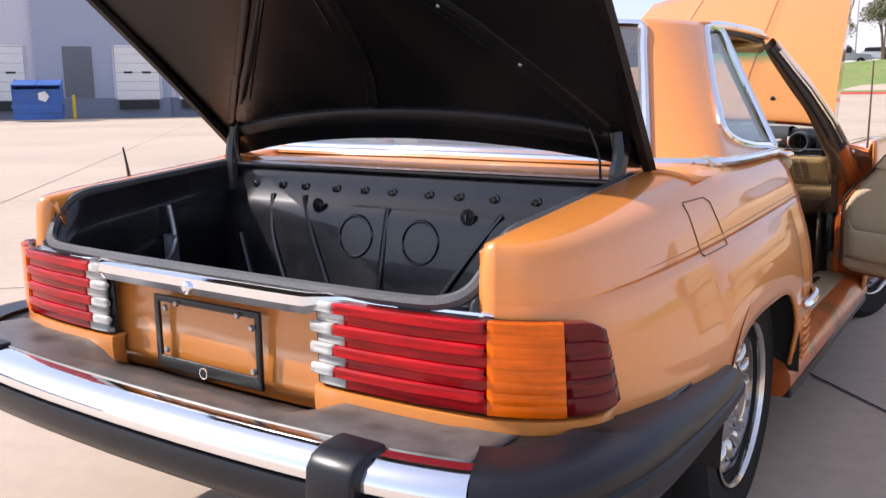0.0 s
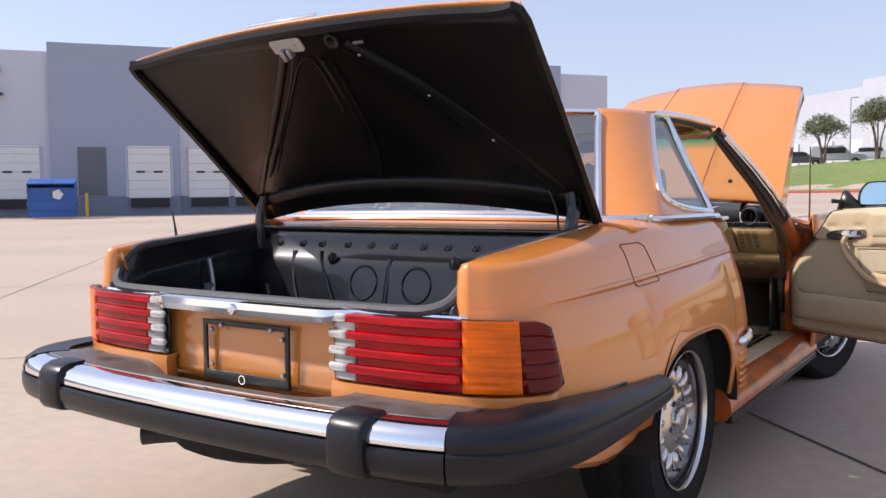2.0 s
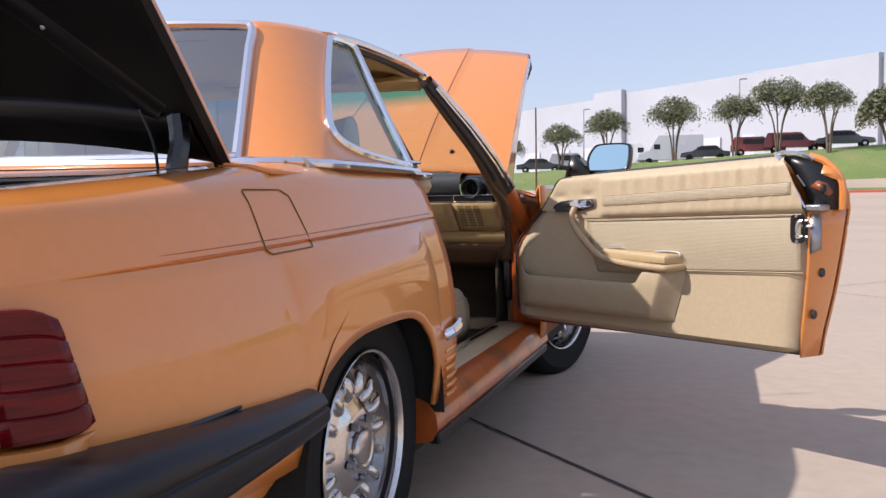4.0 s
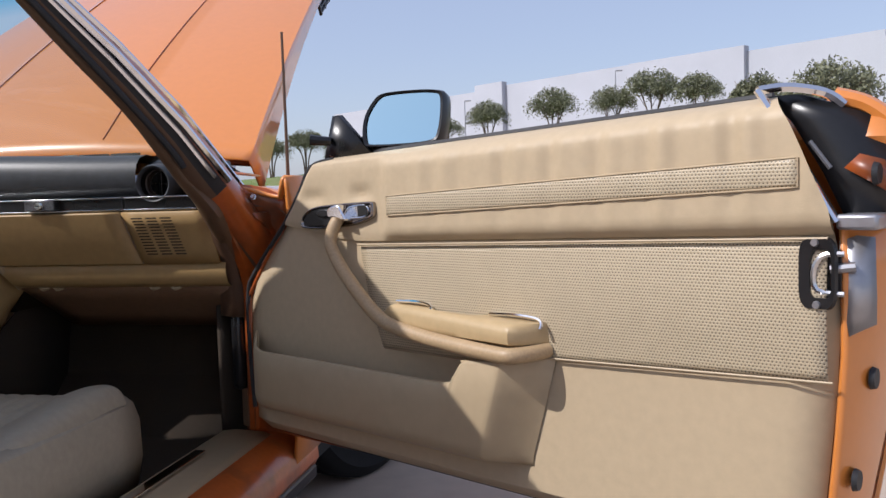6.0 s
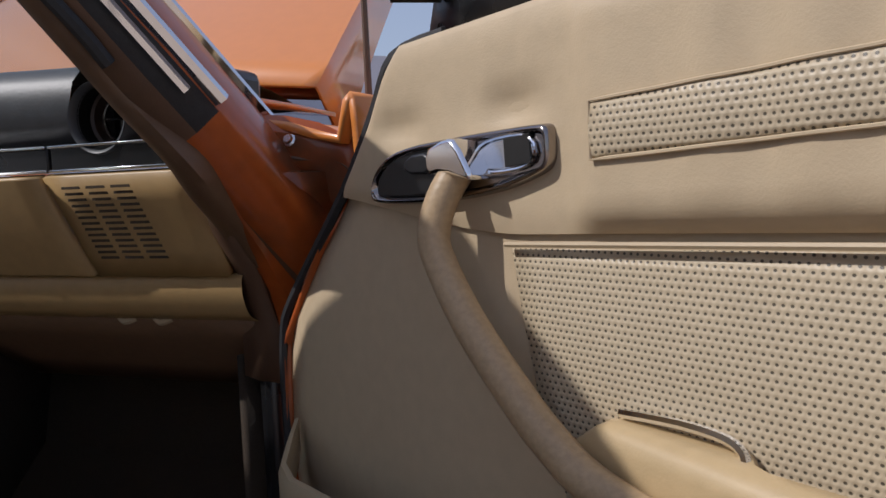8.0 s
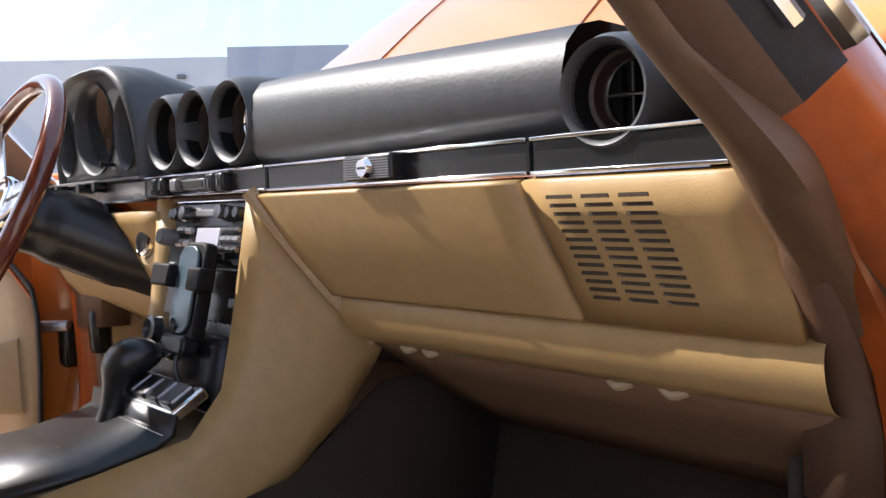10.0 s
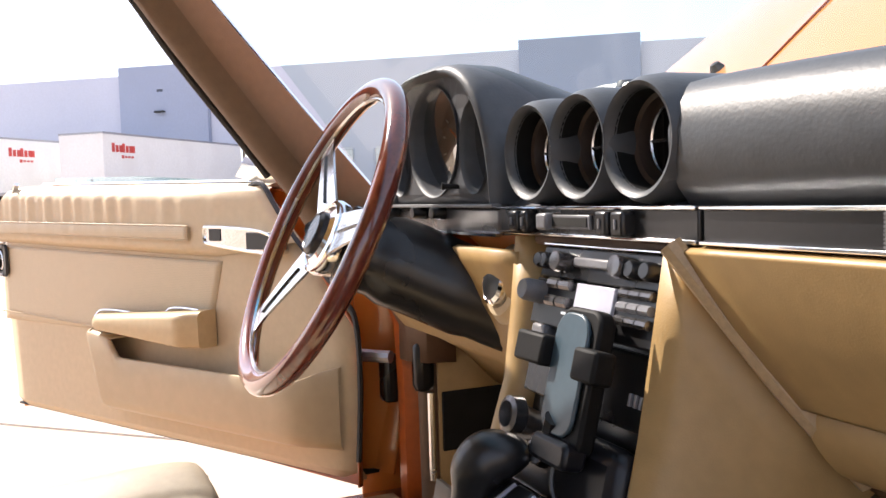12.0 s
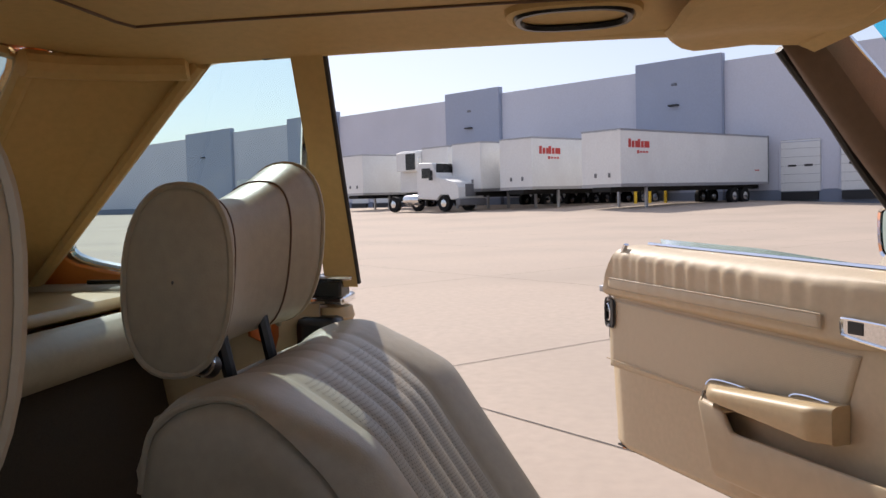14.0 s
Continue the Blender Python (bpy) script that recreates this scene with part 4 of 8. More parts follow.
        rows.append([V(p.x + o.x * w, p.y + o.y * w, lerp(lerp(0.436, 0.463, t), lerp(0.560, 0.536, t), f)) for w, f in cap])
    bm = grid(rows, close_v=True)
    for row in (rows[0], rows[-1]):
        bm.faces.new([bm.verts.new(q) for q in row])
    bmesh.ops.remove_doubles(bm, verts=bm.verts, dist=1e-5)
    part("corner_cap", bm, BUMPER, bumper, "charcoal moulded bumper corner", sharp=50)
    g = [(-0.015, 0.563), (0.03, 0.562), (0.056, 0.552), (0.068, 0.535), (0.072, 0.50), (0.070, 0.458), (0.060, 0.440), (0.03, 0.434), (-0.03, 0.436)]
    rows = []
    for x, k in ((-0.048, 0.0), (-0.046, 0.95), (-0.034, 1.08), (0.034, 1.08), (0.046, 0.95), (0.048, 0.0)):
        yc = -1.148
        rows.append([V(s * (0.516 + x), yc - w * (0.6 + 0.4 * k) + 0.012, lerp(0.485, z, 0.9 + 0.1 * k)) for w, z in g])
    part("overrider", grid(rows), BUMPER, bumper, "charcoal rubber overrider", bevel=0.006, sharp=40)
part("bumper_fascia", grid([[V(p.x * 0.985, lerp(p.y, -0.955, t) + (0 if abs(p.x) < 0.6 else 0.02 * t), z) for t, z in ((0.05, 0.551), (0.1, 0.5575), (0.3, 0.557 - 0.004 * step(0.36, 0.3, abs(p.x))), (0.55, 0.554 - 0.02 * step(0.36, 0.3, abs(p.x))), (0.72, 0.551 - 0.036 * step(0.36, 0.3, abs(p.x))), (0.80, 0.552 - 0.042 * step(0.36, 0.3, abs(p.x))), (1.0, 0.545 - 0.045 * step(0.36, 0.3, abs(p.x))))] for p in mid]), FASCIA, car, "weathered grey filler above the bumper", solid=0.006)
for s in (1, -1):
    sidep = [p for p in BPATH if p.x * s > 0.66]
    # added black sheet: stands for the shade between bumper end and wing
    part("corner_gap_shade", grid([[V(p.x - s * 0.01, p.y + 0.01, 0.549), V(lerp(p.x, s * 0.60, 0.5), lerp(p.y, max(p.y, -0.85), 0.7), 0.547)] for p in sidep]), BLACKPLASTIC, car, "black sheet for the shaded gap at the bumper corner", solid=0.006)
# tail pipe and towing eye under the bumper
part("tail_pipe", tube(smooth_line([(-0.1, -0.2, 0.32), (-0.16, -0.75, 0.33), (-0.30, -0.97, 0.352), (-0.36, -1.03, 0.350)], 5), 0.027, 12), RUBBER, car, "dark exhaust pipe")
for s in (1, -1):
    part("wing_foot", mirrored(grid([[V(0.832 - q, y, 0.46), V(0.834 - q, y, lerp(0.46, z, 0.4)), V(0.828 - q, y, lerp(0.46, z, 0.8)), V(0.812 - q, y, z)] for y, z, q in ((-0.405, 0.388, 0), (-0.46, 0.362, 0), (-0.55, 0.354, 0), (-0.64, 0.360, 0), (-0.74, 0.380, 0.008), (-0.83, 0.412, 0.024), (-0.87, 0.44, 0.036))]), s), PAINT, car, "orange lower edge of the wing under the bumper", solid=0.006)
part("spare_well", lathe([(0.34, 0.16), (0.34, 0.02), (0.3, 0), (0, 0)], 24, pose(-0.15, -0.66, 0.30)), DARKVOID, car, "black spare wheel well", sharp=50)

# sills
for s in (1, -1):
    prof = [(0.70, 0.335), (0.76, 0.352), (0.80, 0.352), (0.825, 0.34), (0.845, 0.31), (0.848, 0.275), (0.83, 0.245), (0.78, 0.235), (0.70, 0.24)]
    rows = [[V(x, y, z) for x, z in prof] for y in (0.335, 0.6, 1.0, 1.4, 1.72)]
    bm = grid(rows, close_v=True)
    bm.faces.new([bm.verts.new(q) for q in rows[0]])
    part("sill", mirrored(bm, s), PAINT_DARK, car, "orange painted sill")
    part("sill_cover", mirrored(grid([[V(0.655, y, 0.335), V(0.672, y, 0.358), V(0.70, y, 0.362), V(0.765, y, 0.358), V(0.785, y, 0.35)] for y in (0.45, 1.0, 1.62)]), s), BEIGE_HARD, car, "beige sill cover", solid=0.004)
    part("tread_strip", mirrored(box((0.022, 0.9, 0.006), (0.705, 1.0, 0.367)), s), CHROME, car, "bright tread strip", bevel=0.002)
    part("rocker_strip", mirrored(box((0.03, 1.36, 0.03), (0.832, 1.03, 0.249)), s), BUMPER, car, "dark lower sill strip", bevel=0.006)
    # front wing behind and above the front wheel
    FY = [A_POST + 0.03, 1.7, 1.8, 1.9, 2.0, 2.06, 2.1, 2.14, 2.2, 2.3, 2.455, 2.6, 2.7, 2.77, 2.81, 2.85, 2.95, 3.1, 3.22, 3.3]

    def fw(y):
        u = abs((y - 2.455) / 0.37)
        lo = 0.30 if u >= 1 else 0.30 + 0.33 * (1 - u**3) ** 0.5
        w = 0.862 - 0.05 * step(2.6, 3.35, y)
        top = 0.875 - 0.03 * step(2.2, 3.3, y)
        return [V(w - 0.015, y, lo), V(w, y, lerp(lo, 0.62, 0.5)), V(w, y, 0.66), V(w - 0.004, y, 0.76), V(w - 0.008, y, top - 0.05), V(w - 0.010, y, top - 0.008), V(w - 0.012, y, top + 0.014), V(w - 0.018, y, top + 0.020), V(w - 0.026, y, top + 0.012), V(w - 0.034, y, top - 0.022), V(w - 0.06, y, top - 0.014), V(w - 0.09, y, top - 0.004), V(w - 0.12, y, top + 0.001), V(w - 0.15, y, top + 0.001), V(w - 0.2, y, top - 0.012), V(w - 0.222, y, top - 0.02 - 0.04 * step(1.66, 1.85, y)), V(w - 0.225, y, top - 0.03 - 0.13 * step(1.66, 1.85, y))]
    part("front_wing", mirrored(grid([fw(y) for y in FY]), s), PAINT, car, "orange front wing with its inner gutter", solid=0.008, sharp=40)
    part("wheel_house", arch_lining(s, 0.83, 2.455, 0.365), DARKVOID, car, "dark wheel arch lining")
    # front post and hinge face
    rows = []
    for z, sy in ((0.30, 1.63), (0.42, 1.63), (0.55, 1.63), (0.66, 1.626), (0.70, 1.61), (0.74, 1.578), (0.78, 1.542), (0.82, 1.508)):
        sx0 = 0.728 - 0.1 * max(z - 0.76, 0)
        rows.append([V(0.70, sy + 0.05, z), V(sx0, sy + 0.004, z), V(sx0 + 0.02, sy, z), V(0.765, sy + 0.02, z), V(0.79, min(sy + 0.06, 1.66), z), V(0.838 - 0.02 * step(0.7, 0.9, z), 1.665, z)])
    part("hinge_post", mirrored(grid(rows), s), PAINT_DARK, car, "orange hinge post, scuffed", solid=0.008)
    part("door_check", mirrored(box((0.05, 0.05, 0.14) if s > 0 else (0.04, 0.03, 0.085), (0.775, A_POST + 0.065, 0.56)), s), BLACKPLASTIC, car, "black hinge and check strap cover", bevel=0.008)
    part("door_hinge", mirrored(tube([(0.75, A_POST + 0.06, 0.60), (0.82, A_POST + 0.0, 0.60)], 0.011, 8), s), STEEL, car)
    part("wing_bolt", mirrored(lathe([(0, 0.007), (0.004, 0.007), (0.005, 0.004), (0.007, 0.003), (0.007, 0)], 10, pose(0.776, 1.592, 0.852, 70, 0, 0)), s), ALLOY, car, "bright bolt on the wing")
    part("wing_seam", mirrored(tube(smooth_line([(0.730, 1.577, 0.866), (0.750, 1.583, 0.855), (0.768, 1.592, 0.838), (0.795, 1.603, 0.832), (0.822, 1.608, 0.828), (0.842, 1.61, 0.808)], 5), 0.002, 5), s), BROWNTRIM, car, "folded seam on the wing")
    part("post_panel", mirrored(grid([[V(0.720, 1.585, 0.878), V(0.745, 1.592, 0.8775), V(0.767, 1.60, 0.876), V(0.80, 1.608, 0.868), V(0.825, 1.612, 0.856), V(0.845, 1.614, 0.85)], [V(0.724, 1.578, 0.868), V(0.747, 1.584, 0.864), V(0.769, 1.592, 0.86), V(0.80, 1.602, 0.85), V(0.825, 1.607, 0.84), V(0.844, 1.61, 0.834)], [V(0.728, 1.586, 0.84), V(0.748, 1.592, 0.836), V(0.77, 1.598, 0.832), V(0.80, 1.606, 0.828), V(0.825, 1.611, 0.822), V(0.843, 1.613, 0.818)], [V(0.735, 1.622, 0.77), V(0.75, 1.63, 0.765), V(0.77, 1.636, 0.76), V(0.81, 1.642, 0.76), V(0.83, 1.642, 0.765), V(0.843, 1.64, 0.77)], [V(0.74, 1.645, 0.66), V(0.76, 1.65, 0.66), V(0.78, 1.656, 0.66), V(0.82, 1.662, 0.66), V(0.835, 1.662, 0.66), V(0.843, 1.66, 0.66)]]), s), PAINT_DARK, car, "orange inner wing panel", solid=0.003)
    # windscreen pillar: a three-cornered section that leans back with the screen
    a, b = V(0.724, 1.555, 0.875), V(0.517, 1.215, 1.272)
    axis = b - a
    e1 = (V(1, 0, 0) - axis * (axis.x / axis.length_squared)).normalized()
    e2 = axis.cross(e1).normalized()
    if e2.y < 0:
        e2 = -e2

    def sect(t, x, y):
        k = 0.08 * (min(t, 0.4) - 0.15) - 0.01 * max(t - 0.5, 0)
        slim = 1 - 0.17 * step(0.1, 0.5, t) - 0.25 * step(0.5, 1.0, t)
        return a + axis * t + e1 * (x * slim + k) + e2 * (y * slim - 0.032 * (t - 0.15))
    RING = [(-0.002, -0.074), (0.02, -0.079), (0.045, -0.071), (0.062, -0.05), (0.06, -0.03), (0.045, 0.004), (0.021, 0.033), (0.004, 0.028), (-0.006, -0.006), (-0.012, -0.045)]
    TS = (-0.4, -0.2, -0.1, 0.0, 0.04, 0.15, 0.3, 0.5, 0.75, 0.9, 1.0)
    bm = bmesh.new()
    vs = [[bm.verts.new(sect(t, x, y)) for x, y in RING] for t in TS]
    for i in range(len(TS) - 1):
        for j in range(len(RING)):
            jj = (j + 1) % len(RING)
            f = bm.faces.new((vs[i][j], vs[i + 1][j], vs[i + 1][jj], vs[i][jj]))
            low = TS[i + 1] <= 0.041
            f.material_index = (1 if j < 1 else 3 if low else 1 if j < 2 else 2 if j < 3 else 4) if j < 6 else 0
    part("windscreen_pillar", mirrored(bm, s), [PILLARTAN, BROWNTRIM, RUBBER, PAINT_DARK, PAINT_DARK], car, "windscreen pillar with tan inner trim", sharp=45)
    part("pillar_trim", mirrored(tube([sect(t, 0.064, -0.042) for t in (0.05, 0.3, 0.6, 0.8, 0.95)], 0.011, 8, flat=0.7), s), CHROME, car, "bright pillar trim")
    part("pillar_channel", mirrored(tube([sect(t, 0.059, -0.060) for t in (0.10, 0.3, 0.6, 0.8, 0.95)], 0.005, 6), s), CHROME, car, "thin bright window guide")
    part("windscreen_trim", mirrored(tube([sect(t, 0.026, 0.032) for t in (-0.1, 0.3, 0.6, 0.8, 0.95)], 0.006, 6), s), CHROME, car, "bright windscreen frame")
    seal = smooth_line([sect(t, 0.034, -0.082) for t in (1.0, 0.8, 0.6, 0.3, 0.2)], 5)
    part("pillar_seal", mirrored(tube(seal, 0.0065, 8), s), RUBBER, car, "dark brown door seal")
    band_in = smooth_line([sect(1.03, 0.0, -0.064)] + [sect(t, -0.016, -0.066) for t in (0.93, 0.7, 0.45, 0.28, 0.14)] + [(0.694, 1.498, 0.842), (0.70, 1.525, 0.806), (0.70, 1.569, 0.767), (0.70, 1.618, 0.712), (0.70, 1.652, 0.652), (0.70, 1.660, 0.60), (0.70, 1.662, 0.36)], 4)
    band_out = smooth_line([sect(1.03, 0.008, -0.066)] + [sect(t, 0.02, -0.080) for t in (0.93, 0.7, 0.45, 0.28, 0.14)] + [(0.740, 1.476, 0.834), (0.745, 1.51, 0.802), (0.745, 1.572, 0.754), (0.745, 1.624, 0.697), (0.745, 1.650, 0.645), (0.745, 1.658, 0.60), (0.745, 1.660, 0.36)], 4)
    # band darker than the pillar trim: shade set as colour
    part("post_band", mirrored(grid([[p + V(-0.006, 0.02, 0.012), p, p.lerp(q, 0.3) + V(0, -0.006, -0.004), p.lerp(q, 0.7) + V(0, -0.006, -0.004), q, q + V(0.004, 0.02, 0.012)] for p, q in zip(band_in, band_out)]), s), POSTBAND_SHADE, car, "tan band along the post, shade in its dark brown", sharp=70)

# scuttle, windscreen and wipers
part("scuttle", grid([[V(x, y, z - 0.05 * (abs(x) / 0.66) ** 2) for x in (-0.66, -0.4, 0, 0.4, 0.66)] for y, z in ((1.66, 0.940), (1.70, 0.962), (1.80, 0.960), (1.91, 0.955))]), PAINT, car, "orange scuttle ahead of the windscreen", solid=0.006)
bm = bmesh.new()
for k in range(11):
    add_box(bm, (0.075, 0.012, 0.01), (-0.40 + 0.08 * k, 1.76, 0.986 - 0.03 * step(-0.2, 0.0, -0.40 + 0.08 * k)))
    add_box(bm, (0.075, 0.012, 0.01), (-0.40 + 0.08 * k, 1.80, 0.984 - 0.03 * step(-0.2, 0.0, -0.40 + 0.08 * k)))
part("scuttle_grille", bm, CHROME, car, "bright slotted air intake")
part("wiper", tube(smooth_line([(-0.42, 1.75, 0.995), (-0.28, 1.75, 0.999), (-0.16, 1.76, 0.990)], 4), 0.005, 6), GUNMETAL, car, "grey wiper arm")
part("wiper_pivot", lathe([(0, 0.03), (0.012, 0.03), (0.016, 0.02), (0.018, 0)], 14, Matrix.Translation((-0.25, 1.76, 0.975))), GUNMETAL, car, "grey wiper pivot")


def screen(u, v):
    x = u * lerp(0.66, 0.50, v)
    return V(x, lerp(1.70, 1.28, v) - 0.13 * u * u * lerp(1.0, 0.5, v), lerp(0.925, 1.285, v) - 0.035 * u * u * (1 - v))


band = WINDSCREEN.node_tree
clear = next(n for n in band.nodes if n.type == "BSDF_TRANSPARENT")
place, split, fade, tone = band.nodes.new("ShaderNodeTexCoord"), band.nodes.new("ShaderNodeSeparateXYZ"), band.nodes.new("ShaderNodeMapRange"), band.nodes.new("ShaderNodeMix")
tone.data_type = "RGBA"
fade.inputs["From Min"].default_value, fade.inputs["From Max"].default_value = 1.185, 1.225
tone.inputs["A"].default_value, tone.inputs["B"].default_value = (0.78, 0.87, 0.85, 1), (0.10, 0.62, 0.80, 1)
for a, b in ((place.outputs["Object"], split.inputs[0]), (split.outputs["Z"], fade.inputs["Value"]), (fade.outputs[0], tone.inputs["Factor"]), (tone.outputs["Result"], clear.inputs["Color"])):
    band.links.new(a, b)
ws = part("windscreen", grid([[screen(-1 + 2 * i / 12, j / 6) for j in range(7)] for i in range(13)]), WINDSCREEN, car, "clear tinted windscreen")
ws.visible_shadow = False

# hardtop
def top_line(f):
    """Plan of the roof side at a height fraction: from the quarter window round to the rear window."""
    a, k, c = V(0.738 - 0.19 * f, -0.025 + 0.425 * f, 0), V(0.712 - 0.19 * f, -0.10 + 0.34 * f, 0), V(0.585 - 0.145 * f, -0.12 + 0.32 * f, 0)
    z = lerp(0.925, 1.268, f)
    out = []
    for i in range(13):
        t = i / 12
        p = a * (1 - t) ** 2 + k * 2 * t * (1 - t) + c * t * t
        out.append(V(p.x, p.y, z))
    return out


for s in (1, -1):
    rows = []
    for f, reach in ((0, 0.50), (0.015, 0.485), (0.035, 0.40), (0.065, 0.245), (0.105, 0.145), (0.145, 0.086), (0.18, 0.066), (0.25, 0.088), (0.35, 0.132), (0.55, 0.217), (0.75, 0.302), (0.88, 0.357), (0.96, 0.391), (1.0, 0.408)):
        curve = top_line(f)
        rows.append([V(curve[0].x, lerp(reach, curve[0].y, k / 5), curve[0].z) for k in range(5)] + curve)
    last = rows[-1]
    rows.append([V(p.x * 0.975, p.y + 0.006, 1.282) for p in last])
    part("roof_quarter", mirrored(grid(rows), s), PAINT, car, "orange hardtop quarter", solid=0.01, offset=-1.0 if s > 0 else -1.0)
    rows = [[p + V(-0.022, 0.012, -0.004) if p.x > 0.6 else p + V(-0.012, 0.022, -0.004) for p in top_line(f)] for f in (0, 0.3, 0.6, 0.9, 1.0)]
    part("quarter_lining", mirrored(grid(rows), s), HEADLINER, car, "tan hardtop lining", solid=0.004)
    fs = (0.02, 0.2, 0.4, 0.6, 0.8, 0.97)
    part("lining_edge", mirrored(tube([top_line(f)[0] + V(-0.026, 0.012, -0.004) for f in fs], 0.011, 8), s), HEADLINER, car, "rounded tan edge of the lining")
    part("lining_edge", mirrored(tube([top_line(f)[-1] + V(-0.012, 0.020, -0.004) for f in fs], 0.013, 8), s), HEADLINER, car, "rounded tan edge of the lining")
    part("lining_cove", mirrored(tube([p + V(-0.026, 0.014, -0.020) for p in top_line(1.0)[1:]], 0.018, 10), s), HEADLINER, car, "rounded tan join of lining and roof")
    # quarter window and its bright frame
    loop = smooth_line([(0.737, 0.44, 0.935), (0.734, 0.33, 0.942), (0.729, 0.23, 0.949), (0.722, 0.14, 0.962), (0.712, 0.083, 0.981), (0.698, 0.075, 1.008), (0.684, 0.096, 1.036), (0.643, 0.176, 1.10), (0.60, 0.272, 1.175), (0.558, 0.372, 1.25), (0.550, 0.402, 1.264), (0.547, 0.45, 1.268), (0.548, 0.525, 1.268), (0.555, 0.545, 1.257), (0.645, 0.505, 1.095), (0.728, 0.468, 0.95)], 4, closed=True)
    part("quarter_window_frame", mirrored(tube(loop, 0.0105, 8, closed=True), s), CHROME, car, "bright quarter window frame")
    bm = bmesh.new()
    bm.faces.new([bm.verts.new(p - V(0.008, 0, 0)) for p in loop])
    part("quarter_glass", mirrored(bm, s), GLASS, car, "tinted quarter glass", smooth=False)
    part("roof_base_trim", mirrored(tube(smooth_line([(0.750, 0.482, 0.918), (0.753, 0.33, 0.920), (0.753, 0.15, 0.921), (0.745, 0.0, 0.922), (0.718, -0.085, 0.923), (0.65, -0.14, 0.924), (0.50, -0.168, 0.925), (0.25, -0.187, 0.927), (0.0, -0.192, 0.929)], 5), 0.0135, 8, flat=0.8), s), CHROME, car, "bright strip under the hardtop")
    part("window_pillar", mirrored(grid([[V(0.722, 0.506, 0.93), V(0.716, 0.556, 0.93), V(0.70, 0.562, 0.93), V(0.700, 0.510, 0.93)], [V(0.63, 0.522, 1.10), V(0.625, 0.562, 1.10), V(0.61, 0.567, 1.098), V(0.608, 0.524, 1.098)], [V(0.54, 0.530, 1.265), V(0.535, 0.570, 1.265), V(0.52, 0.574, 1.262), V(0.52, 0.530, 1.262)]], close_v=True), s), HEADLINER, car, "tan trimmed hardtop pillar")
    part("pillar_edge", mirrored(tube([(0.719, 0.557, 0.935), (0.63, 0.564, 1.09), (0.538, 0.571, 1.266)], 0.005, 6), s), RUBBER, car, "black pillar seal")
    part("drip_rail", mirrored(tube(smooth_line([(0.547, 0.43, 1.275), (0.552, 0.6, 1.282), (0.548, 0.95, 1.283), (0.522, 1.215, 1.276)], 5), 0.011, 8), s), CHROME, car, "bright drip rail")
    part("roof_seal", mirrored(tube(smooth_line([(0.527, 0.49, 1.264), (0.533, 0.7, 1.270), (0.528, 0.95, 1.268), (0.505, 1.19, 1.258)], 5), 0.012, 6), s), RUBBER, car, "black roof seal")
    part("rear_window_trim", mirrored(tube(smooth_line([V(p.x, p.y - 0.006, p.z) for p in [top_line(f)[-1] for f in (0.0, 0.2, 0.5, 0.8, 0.97)]] + [V(0.40, 0.185, 1.270), V(0.2, 0.162, 1.28), V(0, 0.155, 1.282)], 4), 0.012, 8), s), CHROME, car, "bright rear window frame")
    part("rear_window_foot", mirrored(tube(smooth_line([(0.585, -0.125, 0.935), (0.45, -0.15, 0.936), (0.2, -0.172, 0.938), (0, -0.176, 0.94)], 4), 0.011, 8), s), CHROME, car, "bright rear window foot trim")


def roof_at(x, y, drop=0.0):
    u = x / 0.548
    v = (y - 0.16) / 1.08
    return V(x, y, 1.283 + 0.022 * (1 - u * u) * (1 - 0.25 * (2 * v - 1) ** 2) - 0.012 * abs(2 * v - 1) ** 3 - drop)


part("roof_panel", grid([[roof_at(x, lerp(0.158 + 0.035 * (abs(x) / 0.42) ** 2 if abs(x) < 0.42 else 0.193 + (abs(x) - 0.42) * 1.75, 1.24 - 0.10 * (x / 0.54) ** 2, j / 10)) for j in range(11)] for x in [0.545 * math.sin(radians(a)) for a in range(-90, 91, 10)]]), PAINT, car, "orange hardtop roof", solid=0.012)
part("headlining", grid([[roof_at(x, lerp(0.20 + 0.5 * max(abs(x) - 0.36, 0), 1.19 - 0.10 * (x / 0.54) ** 2, j / 12), 0.016 + 0.014 * step(0.42, 0.53, abs(x))) for j in range(13)] for x in [0.53 * math.sin(radians(a)) for a in range(-90, 91, 6)]]), HEADLINER, car, "tan cloth headlining")
part("header_rail", tube(smooth_line([(-0.51, 1.18, 1.247), (-0.3, 1.235, 1.262), (0, 1.255, 1.268), (0.3, 1.235, 1.262), (0.51, 1.18, 1.247)], 5), 0.026, 8), HEADLINER, car, "tan header rail")
for s in (1, -1):
    part("roof_side_rail", mirrored(tube(smooth_line([(0.518, 0.42, 1.266), (0.520, 0.7, 1.270), (0.515, 0.95, 1.268), (0.495, 1.18, 1.256)], 5), 0.014, 8), s), HEADLINER, car, "tan padded side rail")


def rear_glass(u, f):
    e = top_line(f)[-1]
    return V(u * e.x, e.y - 0.05 * (1 - u * u) * lerp(1, 0.8, f), lerp(0.935, 1.272, f) + 0.008 * (1 - u * u) * f)


part("rear_window", grid([[rear_glass(-1 + 2 * i / 12, j / 6) for j in range(7)] for i in range(13)]), REARGLASS, car, "tinted rear window")
# deck between boot and hardtop
part("rear_deck", grid([[V(x, y, z - 0.006 * (x / 0.6) ** 2) for x in (-0.64, -0.3, 0, 0.3, 0.64)] for y, z in ((-0.265, 0.872), (-0.262, 0.905), (-0.245, 0.915), (-0.2, 0.918), (-0.13, 0.918))]), PAINT, car, "orange deck ahead of the boot", solid=0.006)
